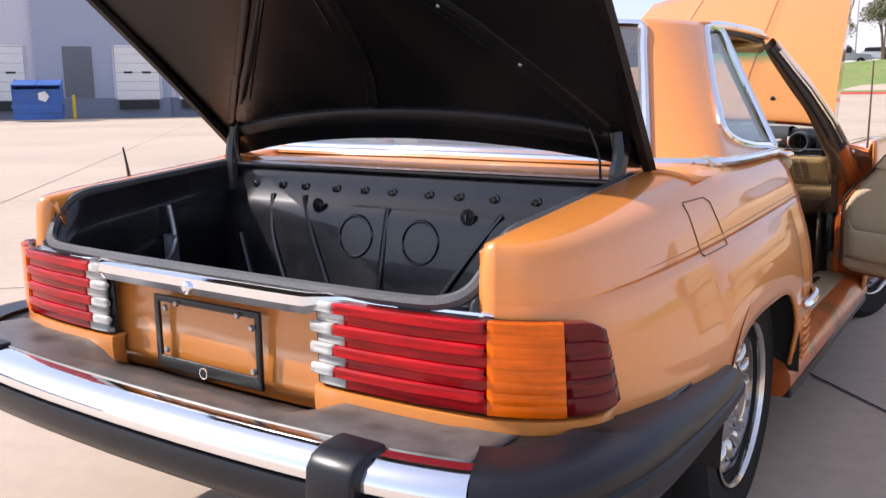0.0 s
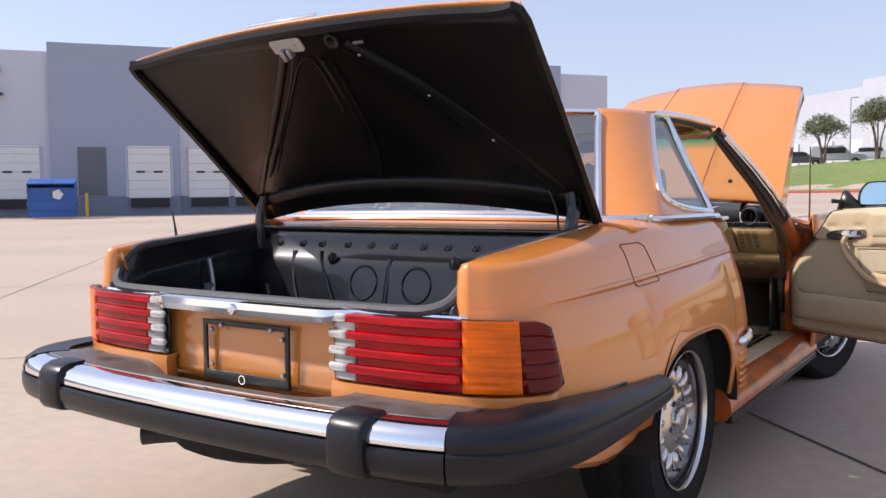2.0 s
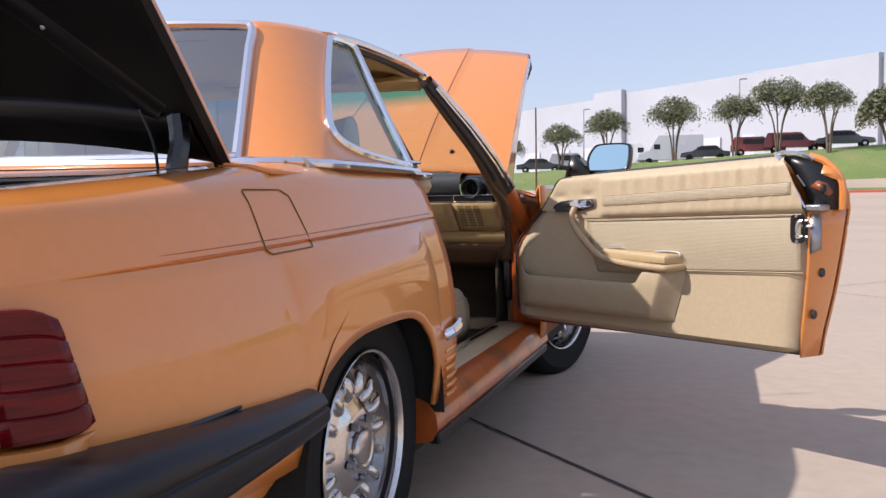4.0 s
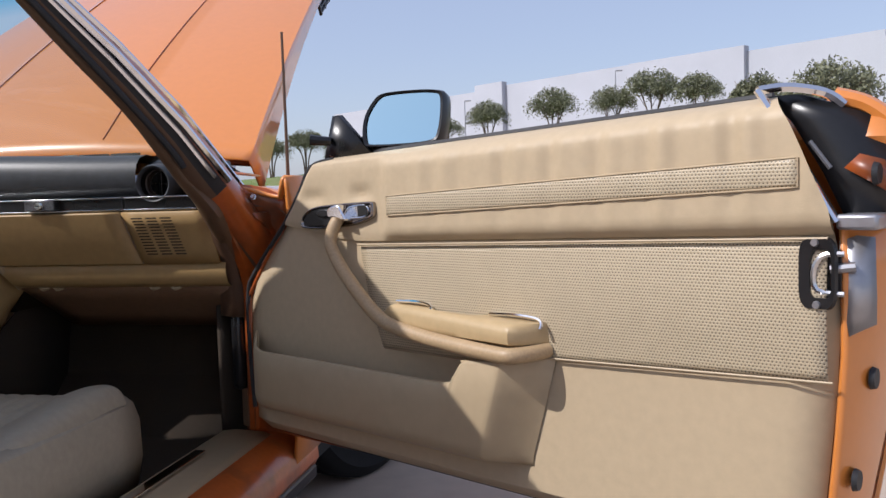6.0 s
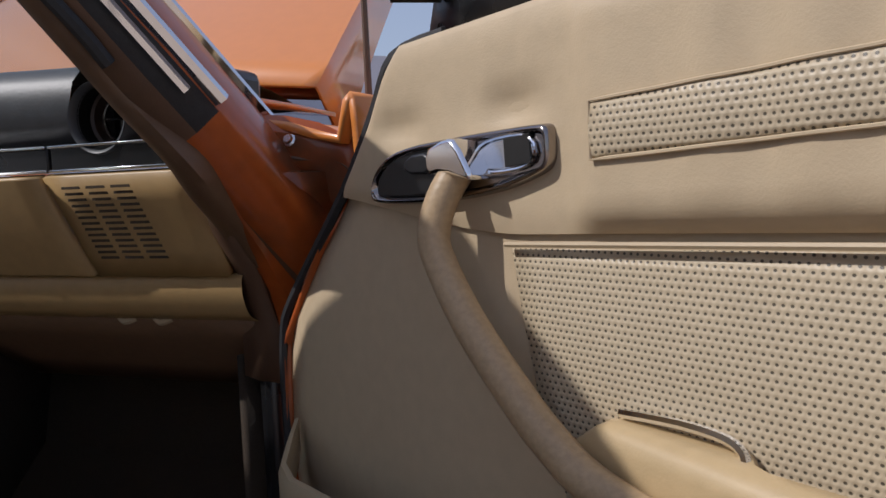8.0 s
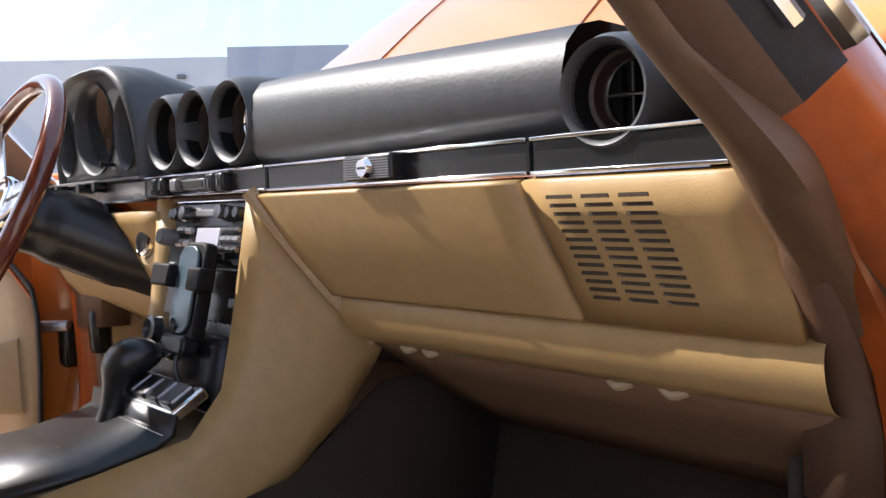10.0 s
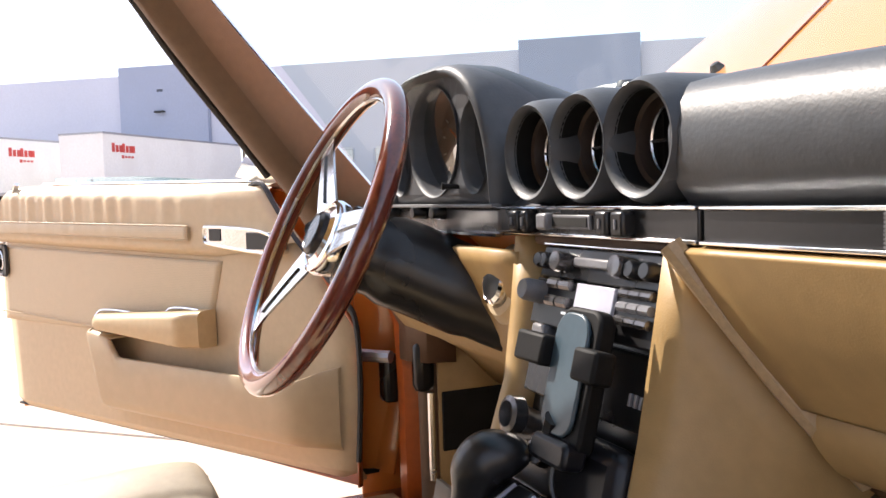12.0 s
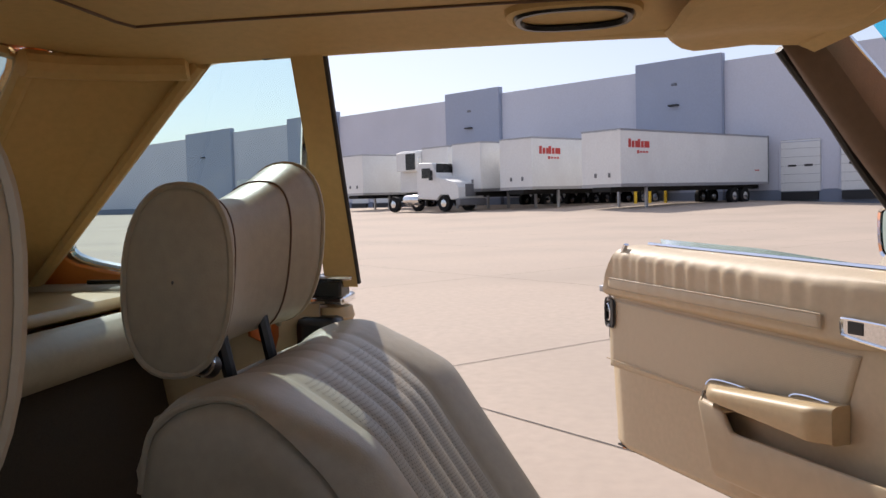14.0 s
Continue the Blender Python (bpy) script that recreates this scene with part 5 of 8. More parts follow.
for s in (1, -1):
    part("deck_side", mirrored(grid([[V(0.60, y, 0.912), V(0.64, y, 0.919), V(0.70, y, 0.914), V(0.752, y, 0.90)] for y in (-0.28, -0.1, 0.1, 0.3, 0.44)]), s), PAINT, car, "orange deck edge", solid=0.006)

# ---------- boot ----------
boot = part("boot_well", grid([[V(-0.60, y, 0.47), V(0.60, y, 0.47)] for y in (-0.955, -0.375)]), BLACKMETAL, car, "black painted boot floor", solid=0.01)
for s in (1, -1):
    part("boot_side", mirrored(grid([[V(0.602, y, 0.46), V(0.604, y, lerp(0.46, top, 0.8)), V(0.612, y, top + 0.014)] for y, top in ((-0.945, 0.735), (-0.92, 0.755), (-0.90, 0.78), (-0.87, 0.815), (-0.82, 0.83), (-0.6, 0.855), (-0.4, 0.872), (-0.25, 0.885))]), s), BLACKMETAL, boot, "black boot side wall", solid=0.01)
part("boot_rear_wall", grid([[V(x, -0.93, z) for z in (0.46, 0.6, 0.735)] for x in (-0.61, 0, 0.61)]), BLACKMETAL, boot, "black rear wall", solid=0.01)
FWY = -0.385


def fw_wall(x, z):
    return V(x, FWY + 0.045 * step(0.76, 0.86, z) - 0.2 * max(0.76 - z, 0), z)


part("bulkhead", grid([[fw_wall(x, z) for z in (0.46, 0.55, 0.65, 0.74, 0.77, 0.79, 0.80, 0.82, 0.86, 0.895)] for x in [-0.6 + 0.1 * i for i in range(13)]]), BLACKMETAL, boot, "black pressed bulkhead", solid=0.008)
part("bulkhead_ledge", box((1.2, 0.10, 0.012), (0, -0.30, 0.893)), BLACKMETAL, boot, "black gutter", bevel=0.004)
for x in (-0.098, 0.108):
    part("pressed_ring", lathe([(0.049, 0), (0.052, 0.004), (0.0545, 0.004), (0.0575, 0)], 32, pose(x, FWY - 0.008, 0.725, 78.7, 0, 0), closed=True), BLACKMETAL, boot, "round pressing")
for x in (-0.235, 0.24):
    part("round_plug", lathe([(0, 0.005), (0.012, 0.005), (0.014, 0.003), (0.019, 0.003), (0.021, 0)], 20, pose(x, FWY + 0.006, 0.795, 90, 0, 0)), BLACKMETAL, boot, "round plug with a slot")
    part("plug_slot", box((0.004, 0.003, 0.016), (x, FWY - 0.003, 0.796)), CHROME, boot)
for i in range(11):
    x = -0.5 + 0.1 * i + 0.008 * math.sin(i * 2.3)
    part("bulkhead_screw", lathe([(0, 0.006), (0.006, 0.006), (0.009, 0.003), (0.014, 0.002), (0.014, 0)], 12, pose(x, FWY + 0.036, 0.838, 90, 0, 0)), BLACKMETAL, boot)
for pts in ([(-0.005, 0.80), (-0.005, 0.62), (-0.005, 0.47)], [(-0.30, 0.815), (-0.245, 0.715), (-0.19, 0.62), (-0.12, 0.50)], [(-0.42, 0.815), (-0.39, 0.7), (-0.30, 0.54), (-0.25, 0.47)], [(0.33, 0.805), (0.24, 0.68), (0.14, 0.53)], [(-0.52, 0.70), (-0.47, 0.6), (-0.40, 0.47)], [(0.45, 0.8), (0.40, 0.66), (0.36, 0.5)]):
    part("pressed_rib", tube(smooth_line([fw_wall(x, z) + V(0, -0.001, 0) for x, z in pts], 4), 0.0095, 8, flat=0.8), BLACKMETAL, boot, "pressed rib")
part("boot_floor_cap", lathe([(0.09, 0), (0.088, 0.035), (0.075, 0.05), (0.0, 0.05)], 24, pose(0.16, -0.52, 0.475)), BLACKMETAL, boot, "round black cap on the boot floor")
part("aerial_motor", tube([(-0.575, -0.60, 0.50), (-0.575, -0.60, 0.72)], 0.02, 10), GREYPLASTIC, boot, "grey aerial motor")
part("aerial_bracket", tube(smooth_line([(-0.575, -0.60, 0.80), (-0.56, -0.6, 0.70), (-0.54, -0.66, 0.64)], 4), 0.008, 6), STEEL, boot, "aerial bracket")
part("boot_jack", box((0.05, 0.10, 0.1), (-0.5, -0.68, 0.53)), GREYPLASTIC, boot, "grey object in the boot corner", bevel=0.01)
# seal round the opening
ring = [V(0.615, y, ridge_z(y) - 0.012) for y in (-0.30, -0.5, -0.7, -0.82)] + [V(0.614, -0.872, 0.83), V(0.608, -0.905, 0.795), V(0.592, -0.93, 0.765), V(0.56, -0.948, 0.749), V(0.50, -0.957, 0.743), V(0.3, -0.962, 0.741), V(0, -0.965, 0.741)]
ring = smooth_line(ring, 5)
ring = ring + [V(-p.x, p.y, p.z) for p in reversed(ring[:-1])]
part("boot_seal", tube(ring, 0.013, 8), SEAL, car, "grey rubber boot seal")
part("boot_rear_shelf", grid([[V(x, y, z) for y, z in ((-0.925, 0.725), (-0.94, 0.732), (-0.965, 0.733))] for x in (-0.62, 0, 0.62)]), BLACKMETAL, car, "black painted boot sill", solid=0.004)

# boot lid, raised; its own frame: u across, v from the hinge edge to the free edge, w outwards
lid_o, lid_v = V(0, -0.245, 0.917), (V(0, -0.775, 1.412) - V(0, -0.245, 0.917)).normalized()
lid_m = frame_of(lid_o, (-1, 0, 0), lid_v)      # third axis looks outwards; u runs to the car's left
LV = 0.735


def lid_w(u, v):
    """The skin's bow: flat in the middle, falling to the sides and to the free edge."""
    t = v / LV
    return 0.05 * math.sin(math.pi * min(t, 1) * 0.9) * (1 - (abs(u) / 0.74) ** 2.5) - 0.012 * (abs(u) / 0.7) ** 4


def lid_half(v):
    return lerp(0.655, 0.705, v / LV) if v < LV * 0.93 else lerp(0.702, 0.695, (v / LV - 0.93) / 0.07)


def lid_v(u, v):
    """Distance from the hinge line; the hinge edge is bowed round the rear window."""
    return v + 0.085 * (1 - (u / 0.66) ** 2) * (1 - v / LV) + 0.03 * (1 - (u / 0.7) ** 2) * (v / LV) ** 2


vs = [0, 0.02, 0.1, 0.2, 0.3, 0.4, 0.5, 0.6, 0.68, 0.715, LV]
us = [-1, -0.985, -0.93, -0.8, -0.6, -0.4, -0.2, 0, 0.2, 0.4, 0.6, 0.8, 0.93, 0.985, 1]
lid = part("boot_lid", grid([[V(u * lid_half(v), lid_v(u * lid_half(v), v), lid_w(u * lid_half(v), v) + 0.022 - (0.03 if abs(u) == 1 else 0.004 if abs(u) > 0.98 else 0)) for v in vs] for u in us]), PAINT, car, "orange boot lid standing open, black underneath", solid=0.004, m=lid_m)
# underside
part("lid_lining", grid([[V(u * (lid_half(v) - 0.02), lid_v(u * lid_half(v), v), lid_w(u * lid_half(v), v) + 0.006) for v in [0.012, 0.1, 0.2, 0.3, 0.4, 0.5, 0.6, 0.68, LV - 0.012]] for u in us]), UNDERLID, lid, "black underside", solid=0.003)
edge = [V(-lid_half(v) + 0.012, v + 0.012, lid_w(0.69, v) - 0.004) for v in (0.0, 0.2, 0.4, 0.6, LV - 0.02)] + [V(u * 0.69, LV + 0.028 * (1 - u * u) - 0.012, lid_w(u * 0.7, LV) - 0.004) for u in (-0.9, -0.6, -0.3, 0, 0.3, 0.6, 0.9)] + [V(lid_half(v) - 0.012, v + 0.012, lid_w(0.69, v) - 0.004) for v in (LV - 0.02, 0.6, 0.4, 0.2, 0.0)]
part("lid_rim", tube(smooth_line(edge, 3), 0.017, 6, flat=0.8), UNDERLID, lid, "black folded rim")
part("lid_hinge_beam", grid([[V(x, lid_v(x, v), w + lid_w(x, v)) for v, w in ((0.0, 0.008), (0.006, -0.004), (0.03, -0.008), (0.05, -0.006), (0.075, -0.014), (0.095, -0.008), (0.11, 0.004))] for x in [-0.62 + 0.1 * i for i in range(13)] + [0.64]]), UNDERLID, lid, "black cross beam", solid=0.003)


def rib(pts, r, flat=0.6, mat=UNDERLID, name="lid_rib"):
    part(name, tube(smooth_line([V(-u, lid_v(u, v), lid_w(u, v) + 0.002) for u, v in pts], 5), r, 8, flat=flat), mat, lid, "pressed stiffening rib")


rib([(-0.045, 0.12), (-0.012, 0.24), (0.0, 0.42), (0.02, 0.60)], 0.020, 0.5)
rib([(-0.036, 0.13), (0.0, 0.24), (0.014, 0.42), (0.034, 0.60)], 0.008, 0.9)
rib([(0.56, 0.10), (0.463, 0.213), (0.388, 0.303), (0.265, 0.458), (0.12, 0.64)], 0.030, 0.35)
rib([(0.575, 0.105), (0.482, 0.225), (0.402, 0.32), (0.28, 0.475), (0.14, 0.65)], 0.008, 0.9)
rib([(-0.62, 0.10), (-0.533, 0.19), (-0.39, 0.335), (-0.236, 0.497), (-0.087, 0.66)], 0.014, 0.5)
rib([(-0.47, 0.18), (-0.35, 0.31), (-0.232, 0.439), (-0.14, 0.535), (-0.091, 0.582), (-0.05, 0.607), (-0.028, 0.60), (-0.026, 0.56), (-0.039, 0.465), (-0.049, 0.376)], 0.0035, 0.8)
part("lid_cross_beam", grid([[V(x, lid_v(x, v), w + lid_w(x, v)) for v, w in ((0.655 + 0.09 * abs(x), 0.004), (0.662 + 0.08 * abs(x), -0.008), (0.69 + 0.03 * abs(x), -0.012), (0.718, -0.010))] for x in [-0.6 + 0.1 * i for i in range(13)]]), UNDERLID, lid, "black beam along the free edge", solid=0.003)
for u, v in ((0.152, 0.618), (0.288, 0.453), (0.422, 0.289)):
    part("lid_screw", lathe([(0, 0.003), (0.003, 0.003), (0.005, 0.0)], 10, Matrix.Translation((-u, v + 0.02, lid_w(u, v) - 0.009)) @ pose(0, 0, 0, 180, 0, 0)), STEEL, lid)
plate_at = Matrix.Translation((0.045, 0.712, lid_w(0.045, 0.70) - 0.014)) @ pose(0, 0, 0, 180, 0, 0)
latch_plate = part("lid_latch", plate(rounded(0.112, 0.044, 0.010), 0.006, plate_at), LATCHGREY, lid, "pale latch plate", bevel=0.0015)
part("latch_claw", box((0.014, 0.034, 0.022), (0.062, 0.690, lid_w(0, 0.7) - 0.026)), STEEL, latch_plate, "bare steel claw", bevel=0.003)
part("latch_claw", box((0.012, 0.028, 0.018), (0.042, 0.692, lid_w(0, 0.7) - 0.024)), STEEL, latch_plate, "bare steel claw", bevel=0.003)
for u in (0.012, 0.085):
    part("latch_bolt", lathe([(0, 0.005), (0.005, 0.005), (0.007, 0.0)], 10, Matrix.Translation((u, 0.712, lid_w(0, 0.7) - 0.016)) @ pose(0, 0, 0, 180, 0, 0)), STEEL, latch_plate)
part("latch_cable", tube(smooth_line([(0.052, 0.68, lid_w(0, 0.7) - 0.022), (0.075, 0.65, lid_w(0, 0.65) - 0.014), (0.16, 0.56, lid_w(0.16, 0.56) - 0.010), (0.30, 0.42, lid_w(0.3, 0.42) - 0.010), (0.50, 0.21, lid_w(0.5, 0.21) - 0.010)], 5), 0.004, 6), RUBBER, lid, "black cable from the latch")
part("lid_plug", lathe([(0.024, 0), (0.024, 0.006), (0.018, 0.008), (0.010, 0.004), (0, 0.004)], 20, Matrix.Translation((-0.114, 0.705, lid_w(0.114, 0.705) - 0.012)) @ pose(0, 0, 0, 180, 0, 0)), UNDERLID, lid, "round black plug")
part("rubber_stop", box((0.034, 0.010, 0.006), (-0.188, 0.688, lid_w(0.188, 0.69) - 0.012)), GREYPLASTIC, lid, "pale worn stop", bevel=0.003)
part("lid_badge", box((0.26, 0.006, 0.012), (0.06, LV + 0.03, lid_w(0, LV) + 0.035)), CHROME, lid, "bright badge bar on the outer face", bevel=0.003)
for s in (1, -1):
    part("lid_hinge", mirrored(tube(smooth_line([(0.598, -0.34, 0.80), (0.60, -0.345, 0.90), (0.603, -0.335, 0.95), (0.595, -0.33, 1.0)], 5), 0.019, 8), s), BLACKMETAL, car, "black boot hinge arm")
    part("lid_cable", mirrored(tube(smooth_line([(0.56, -0.34, 0.88), (0.565, -0.36, 0.95), (0.545, -0.37, 1.01)], 4), 0.003, 5), s), RUBBER, car, "thin black cable")

# bonnet, raised; hinged near the windscreen
bo, bv = V(0, 1.906, 0.920), V(0, 0.8165, 0.5774).normalized()
bon_m = frame_of(bo, (0.9999, -0.0090, 0.0127), bv)
BL = 1.1756


def bon_half(v):
    return lerp(0.650, 0.5366, v / BL)


def bon_w(u, v):
    t = (v + 0.25) / (BL + 0.25)
    bulge = 0.20 + 0.04 * (1 - v / BL)
    return 0.042 * (1 - min(abs(u) / bon_half(v), 1) ** 2.2) + 0.028 * math.sin(math.pi * t) + 0.008 * step(bulge + 0.03, bulge, abs(u)) * step(0.05, 0.3, v)


def bon_v(u, v):
    return v + 0.0428 * (1 - u * u) * (v + 0.25) / (BL + 0.25)


part_us = [-1, -0.99, -0.95, -0.85, -0.75, -0.65, -0.55, -0.45, -0.42, -0.38, -0.35, -0.32, -0.28, -0.15, 0, 0.15, 0.28, 0.32, 0.35, 0.38, 0.42, 0.45, 0.55, 0.65, 0.75, 0.85, 0.95, 0.99, 1]
bonnet = part("bonnet", grid([[V(u * bon_half(v), bon_v(u, v), bon_w(u * bon_half(v), v) - (0.035 + 0.06 * (1 - v / BL) ** 2 if abs(u) == 1 else 0)) for v in [BL * k / 18 for k in range(19)]] for u in part_us]), PAINT, car, "orange bonnet standing open", solid=0.005, m=bon_m)
part("bonnet_frame", grid([[V(u * (bon_half(v) - 0.02), v + 0.05 * (1 - u * u) * (v / BL), bon_w(u * bon_half(v), v) - 0.03) for v in [0.03 + (BL - 0.06) * k / 8 for k in range(9)]] for u in (-1, -0.8, -0.4, 0, 0.4, 0.8, 1)]), PAINT_DARK, bonnet, "orange bonnet underside", solid=0.01)
for s in (-1, 1):
    line = []
    for k in range(33):
        v = 0.06 + (BL - 0.062) * k / 32
        u = s * (0.200 + 0.04 * (1 - v / BL))
        line.append(V(u, bon_v(u / bon_half(v), v), bon_w(u, v) + 0.0012))
    # thin darker tube draws the shade along the bend in the sheet
    part("crease_line", tube(line, 0.0016, 5), PAINT_DARK, bonnet, "dark line for the shade in the pressed crease")
latch = part("bonnet_latch_plate", box((0.012, 0.12, 0.010), (0.530, BL - 0.06, -0.01)), BLACKPLASTIC, bonnet, "black slotted plate at the bonnet's free edge", bevel=0.003)
for k in range(1, 5):
    part("plate_bar", box((0.012, 0.12, 0.010), (0.530, BL - 0.06, -0.01 - 0.017 * k)), BLACKPLASTIC, latch, bevel=0.003)
for k in range(3):
    part("plate_post", box((0.010, 0.012, 0.085), (0.530, BL - 0.115 + 0.055 * k, -0.045)), BLACKPLASTIC, latch, bevel=0.003)
part("washer_jet", lathe([(0, 0.012), (0.007, 0.010), (0.010, 0.004), (0.012, 0)], 10, Matrix.Translation((-0.37, 0.15, bon_w(-0.37, 0.15)))), BLACKPLASTIC, bonnet)
part("washer_jet", lathe([(0, 0.012), (0.007, 0.010), (0.010, 0.004), (0.012, 0)], 10, Matrix.Translation((0.37, 0.15, bon_w(0.37, 0.15)))), BLACKPLASTIC, bonnet)
part("wing_aerial", tube([(0.81, 1.703, 0.86), (0.81, 1.702, 1.0), (0.81, 1.70, 1.20)], [0.0045, 0.0035, 0.003], 8), BROWNTRIM, car, "thin brown rod standing on the front wing")
part("engine_bay", box((1.22, 1.3, 0.5), (0, 2.62, 0.52)), DARKVOID, car, "dark block for the shaded engine bay", smooth=False)
part("front_panel", box((1.5, 0.06, 0.5), (0, 3.3, 0.55)), PAINT, car, "orange front panel", bevel=0.02)

# aerial on the far rear wing
aer = part("aerial", tube([(-0.72, -0.610, 0.845), (-0.72, -0.612, 0.872)], [0.013, 0.008], 10), BLACKPLASTIC, car, "short black car aerial")
part("mast", tube([(-0.72, -0.612, 0.87), (-0.721, -0.617, 0.91), (-0.722, -0.624, 0.952)], [0.005, 0.0035, 0.0025], 6), BLACKPLASTIC, aer)


# ---------- wheels ----------
def road_wheel(at, s, steer=0.0, like=None):
    m = Matrix.Translation(at) @ pose(0, 0, 0, 0, 90 * s, 0) if not steer else Matrix.Translation(at) @ pose(0, 0, 0, 0, 0, steer) @ pose(0, 0, 0, 0, 90 * s, 0)
    w = part("wheel", lathe([(0.20, -0.10), (0.23, -0.104), (0.275, -0.108), (0.312, -0.100), (0.328, -0.082), (0.332, -0.045), (0.327, -0.041), (0.327, -0.033), (0.332, -0.029), (0.332, 0.029), (0.327, 0.033), (0.327, 0.041), (0.332, 0.045), (0.328, 0.082), (0.314, 0.099), (0.296, 0.105), (0.294, 0.107), (0.288, 0.105), (0.25, 0.104), (0.225, 0.102), (0.20, 0.095), (0.19, 0.08)], 56), TYRE, car, "black road tyre on a polished alloy wheel", m=m, sharp=60)
    part("rim", lathe([(0.200, 0.088), (0.207, 0.098), (0.2085, 0.104), (0.2068, 0.107), (0.2048, 0.104), (0.2028, 0.1035), (0.2010, 0.105), (0.1990, 0.102), (0.1975, 0.096)], 64), WHEELALLOY, w, "polished rim lip", sharp=40)
    part("barrel", lathe([(0.1978, 0.097), (0.1955, 0.085), (0.1945, 0.070), (0.190, 0.062), (0.182, 0.050), (0.172, 0.040), (0.165, 0.034), (0.14, 0.026), (0.09, 0.030)], 56), BARRELALLOY, w, "polished barrel, recess shade in its dark alloy", sharp=40)
    part("dish", lathe([(0.142, 0.036), (0.140, 0.062), (0.132, 0.068), (0.115, 0.070), (0.098, 0.076), (0.080, 0.085), (0.062, 0.088), (0.05, 0.086), (0.0, 0.086)], 60), WHEELALLOY, w, "polished star dish", sharp=60)
    rows = []
    for r, h, wd in ((0.100, 0.072, 0.008), (0.110, 0.082, 0.011), (0.130, 0.086, 0.0115), (0.150, 0.083, 0.0105), (0.162, 0.073, 0.009), (0.166, 0.048, 0.007)):
        rows.append([(r, -wd, h - 0.02), (r, -wd * 0.9, h - 0.004), (r, -wd * 0.45, h), (r, wd * 0.45, h), (r, wd * 0.9, h - 0.004), (r, wd, h - 0.02)])
    vane = grid(rows)
    vane.faces.new([vane.verts.new(q) for q in rows[-1]])
    first = part("vane", vane, WHEELALLOY, w, "blunt radial finger", sharp=50)
    for k in range(1, 15):
        o = new("vane", first.data)
        o.parent = w
        o.matrix_local = pose(0, 0, 0, 0, 0, 24 * k)
    part("hub_cap", lathe([(0.044, 0.080), (0.043, 0.096), (0.039, 0.102), (0.034, 0.100), (0.02, 0.103), (0, 0.104)], 32), WHEELALLOY, w, "round hub cap")
    for k in range(5):
        part("wheel_bolt", lathe([(0, 0.104), (0.008, 0.104), (0.01, 0.09)], 8, pose(0, 0, 0, 0, 0, 72 * k) @ Matrix.Translation((0.066, 0, 0))), STEEL, w)
    part("valve", tube([(0.170, 0.02, 0.045), (0.160, 0.022, 0.085)], 0.005, 6), RUBBER, w)
    return w


for s in (1, -1):
    road_wheel((s * 0.70, 0.0, 0.324), s)
    road_wheel((s * 0.69, 2.455, 0.324), s, -20.0)

# ---------- doors ----------


def perforated(name, colour, pitch=0.0048, depth=0.4, hole_tone=0.16):
    """Vinyl with staggered rows of small pricked holes, set out along x and z."""
    m = material(name, colour, rough=0.45, vary=0.05, grain=14, bump=0.0)
    n, link = m.node_tree.nodes, m.node_tree.links.new
    p = n["Principled BSDF"]
    co, sep = n.new("ShaderNodeTexCoord"), n.new("ShaderNodeSeparateXYZ")
    link(co.outputs["Object"], sep.inputs[0])

    def op(kind, a, b=None):
        k = n.new("ShaderNodeMath")
        k.operation = kind
        for slot, v in zip(k.inputs, (a, b)):
            if v is None:
                continue
            if isinstance(v, (int, float)):
                slot.default_value = v
            else:
                link(v, slot)
        return k.outputs[0]
    row = op("DIVIDE", sep.outputs["Z"], pitch * 0.86)
    ri = op("FLOOR", row)
    rf = op("SUBTRACT", op("FRACT", row), 0.5)
    col = op("ADD", op("DIVIDE", sep.outputs["X"], pitch), op("MULTIPLY", ri, 0.5))
    cf = op("SUBTRACT", op("FRACT", col), 0.5)
    d = op("SQRT", op("ADD", op("MULTIPLY", cf, cf), op("MULTIPLY", op("MULTIPLY", rf, rf), 1.1)))
    hole = n.new("ShaderNodeMapRange")
    hole.inputs["From Min"].default_value, hole.inputs["From Max"].default_value = 0.15, 0.27
    link(d, hole.inputs["Value"])
    mx = n.new("ShaderNodeMix")
    mx.data_type = "RGBA"
    mx.inputs["A"].default_value = tuple(c * hole_tone for c in colour) + (1,)
    old = p.inputs["Base Color"].links[0].from_socket
    link(old, mx.inputs["B"])
    link(hole.outputs[0], mx.inputs["Factor"])
    link(mx.outputs["Result"], p.inputs["Base Color"])
    wide = n.new("ShaderNodeMapRange")
    wide.inputs["From Min"].default_value, wide.inputs["From Max"].default_value = 0.12, 0.5
    link(d, wide.inputs["Value"])
    bp = n.new("ShaderNodeBump")
    bp.inputs["Strength"].default_value, bp.inputs["Distance"].default_value = depth, 0.001
    link(wide.outputs[0], bp.inputs["Height"])
    link(bp.outputs[0], p.inputs["Normal"])
    return m


PERF = perforated("perforated_palomino_vinyl", (0.53, 0.435, 0.295))
PERF_FINE = perforated("fine_perforated_palomino", (0.53, 0.425, 0.28), 0.0040, 0.05, 0.75)
PERF_GREY = perforated("perforated_cream_leather", (0.375, 0.322, 0.240), 0.0040, 0.08, 0.45)

DOOR_R = frame_of(V(0.807, 1.552, 0), (0.8555, -0.5178, 0), V(0.5178, 0.8555, 0))
DOOR_L = frame_of(V(-0.817, 1.528, 0), (-0.860, -0.5103, 0), V(0.5103, -0.860, 0))


def make_door(s, m):
    right = s > 0
    k = 1.0 if right else 1.03

    def P(u, o, z):
        return V(u * k, s * o, z)
    zt = (lambda u: 0.914 + 0.045 * u) if right else (lambda u: 0.904 + 0.024 * u)
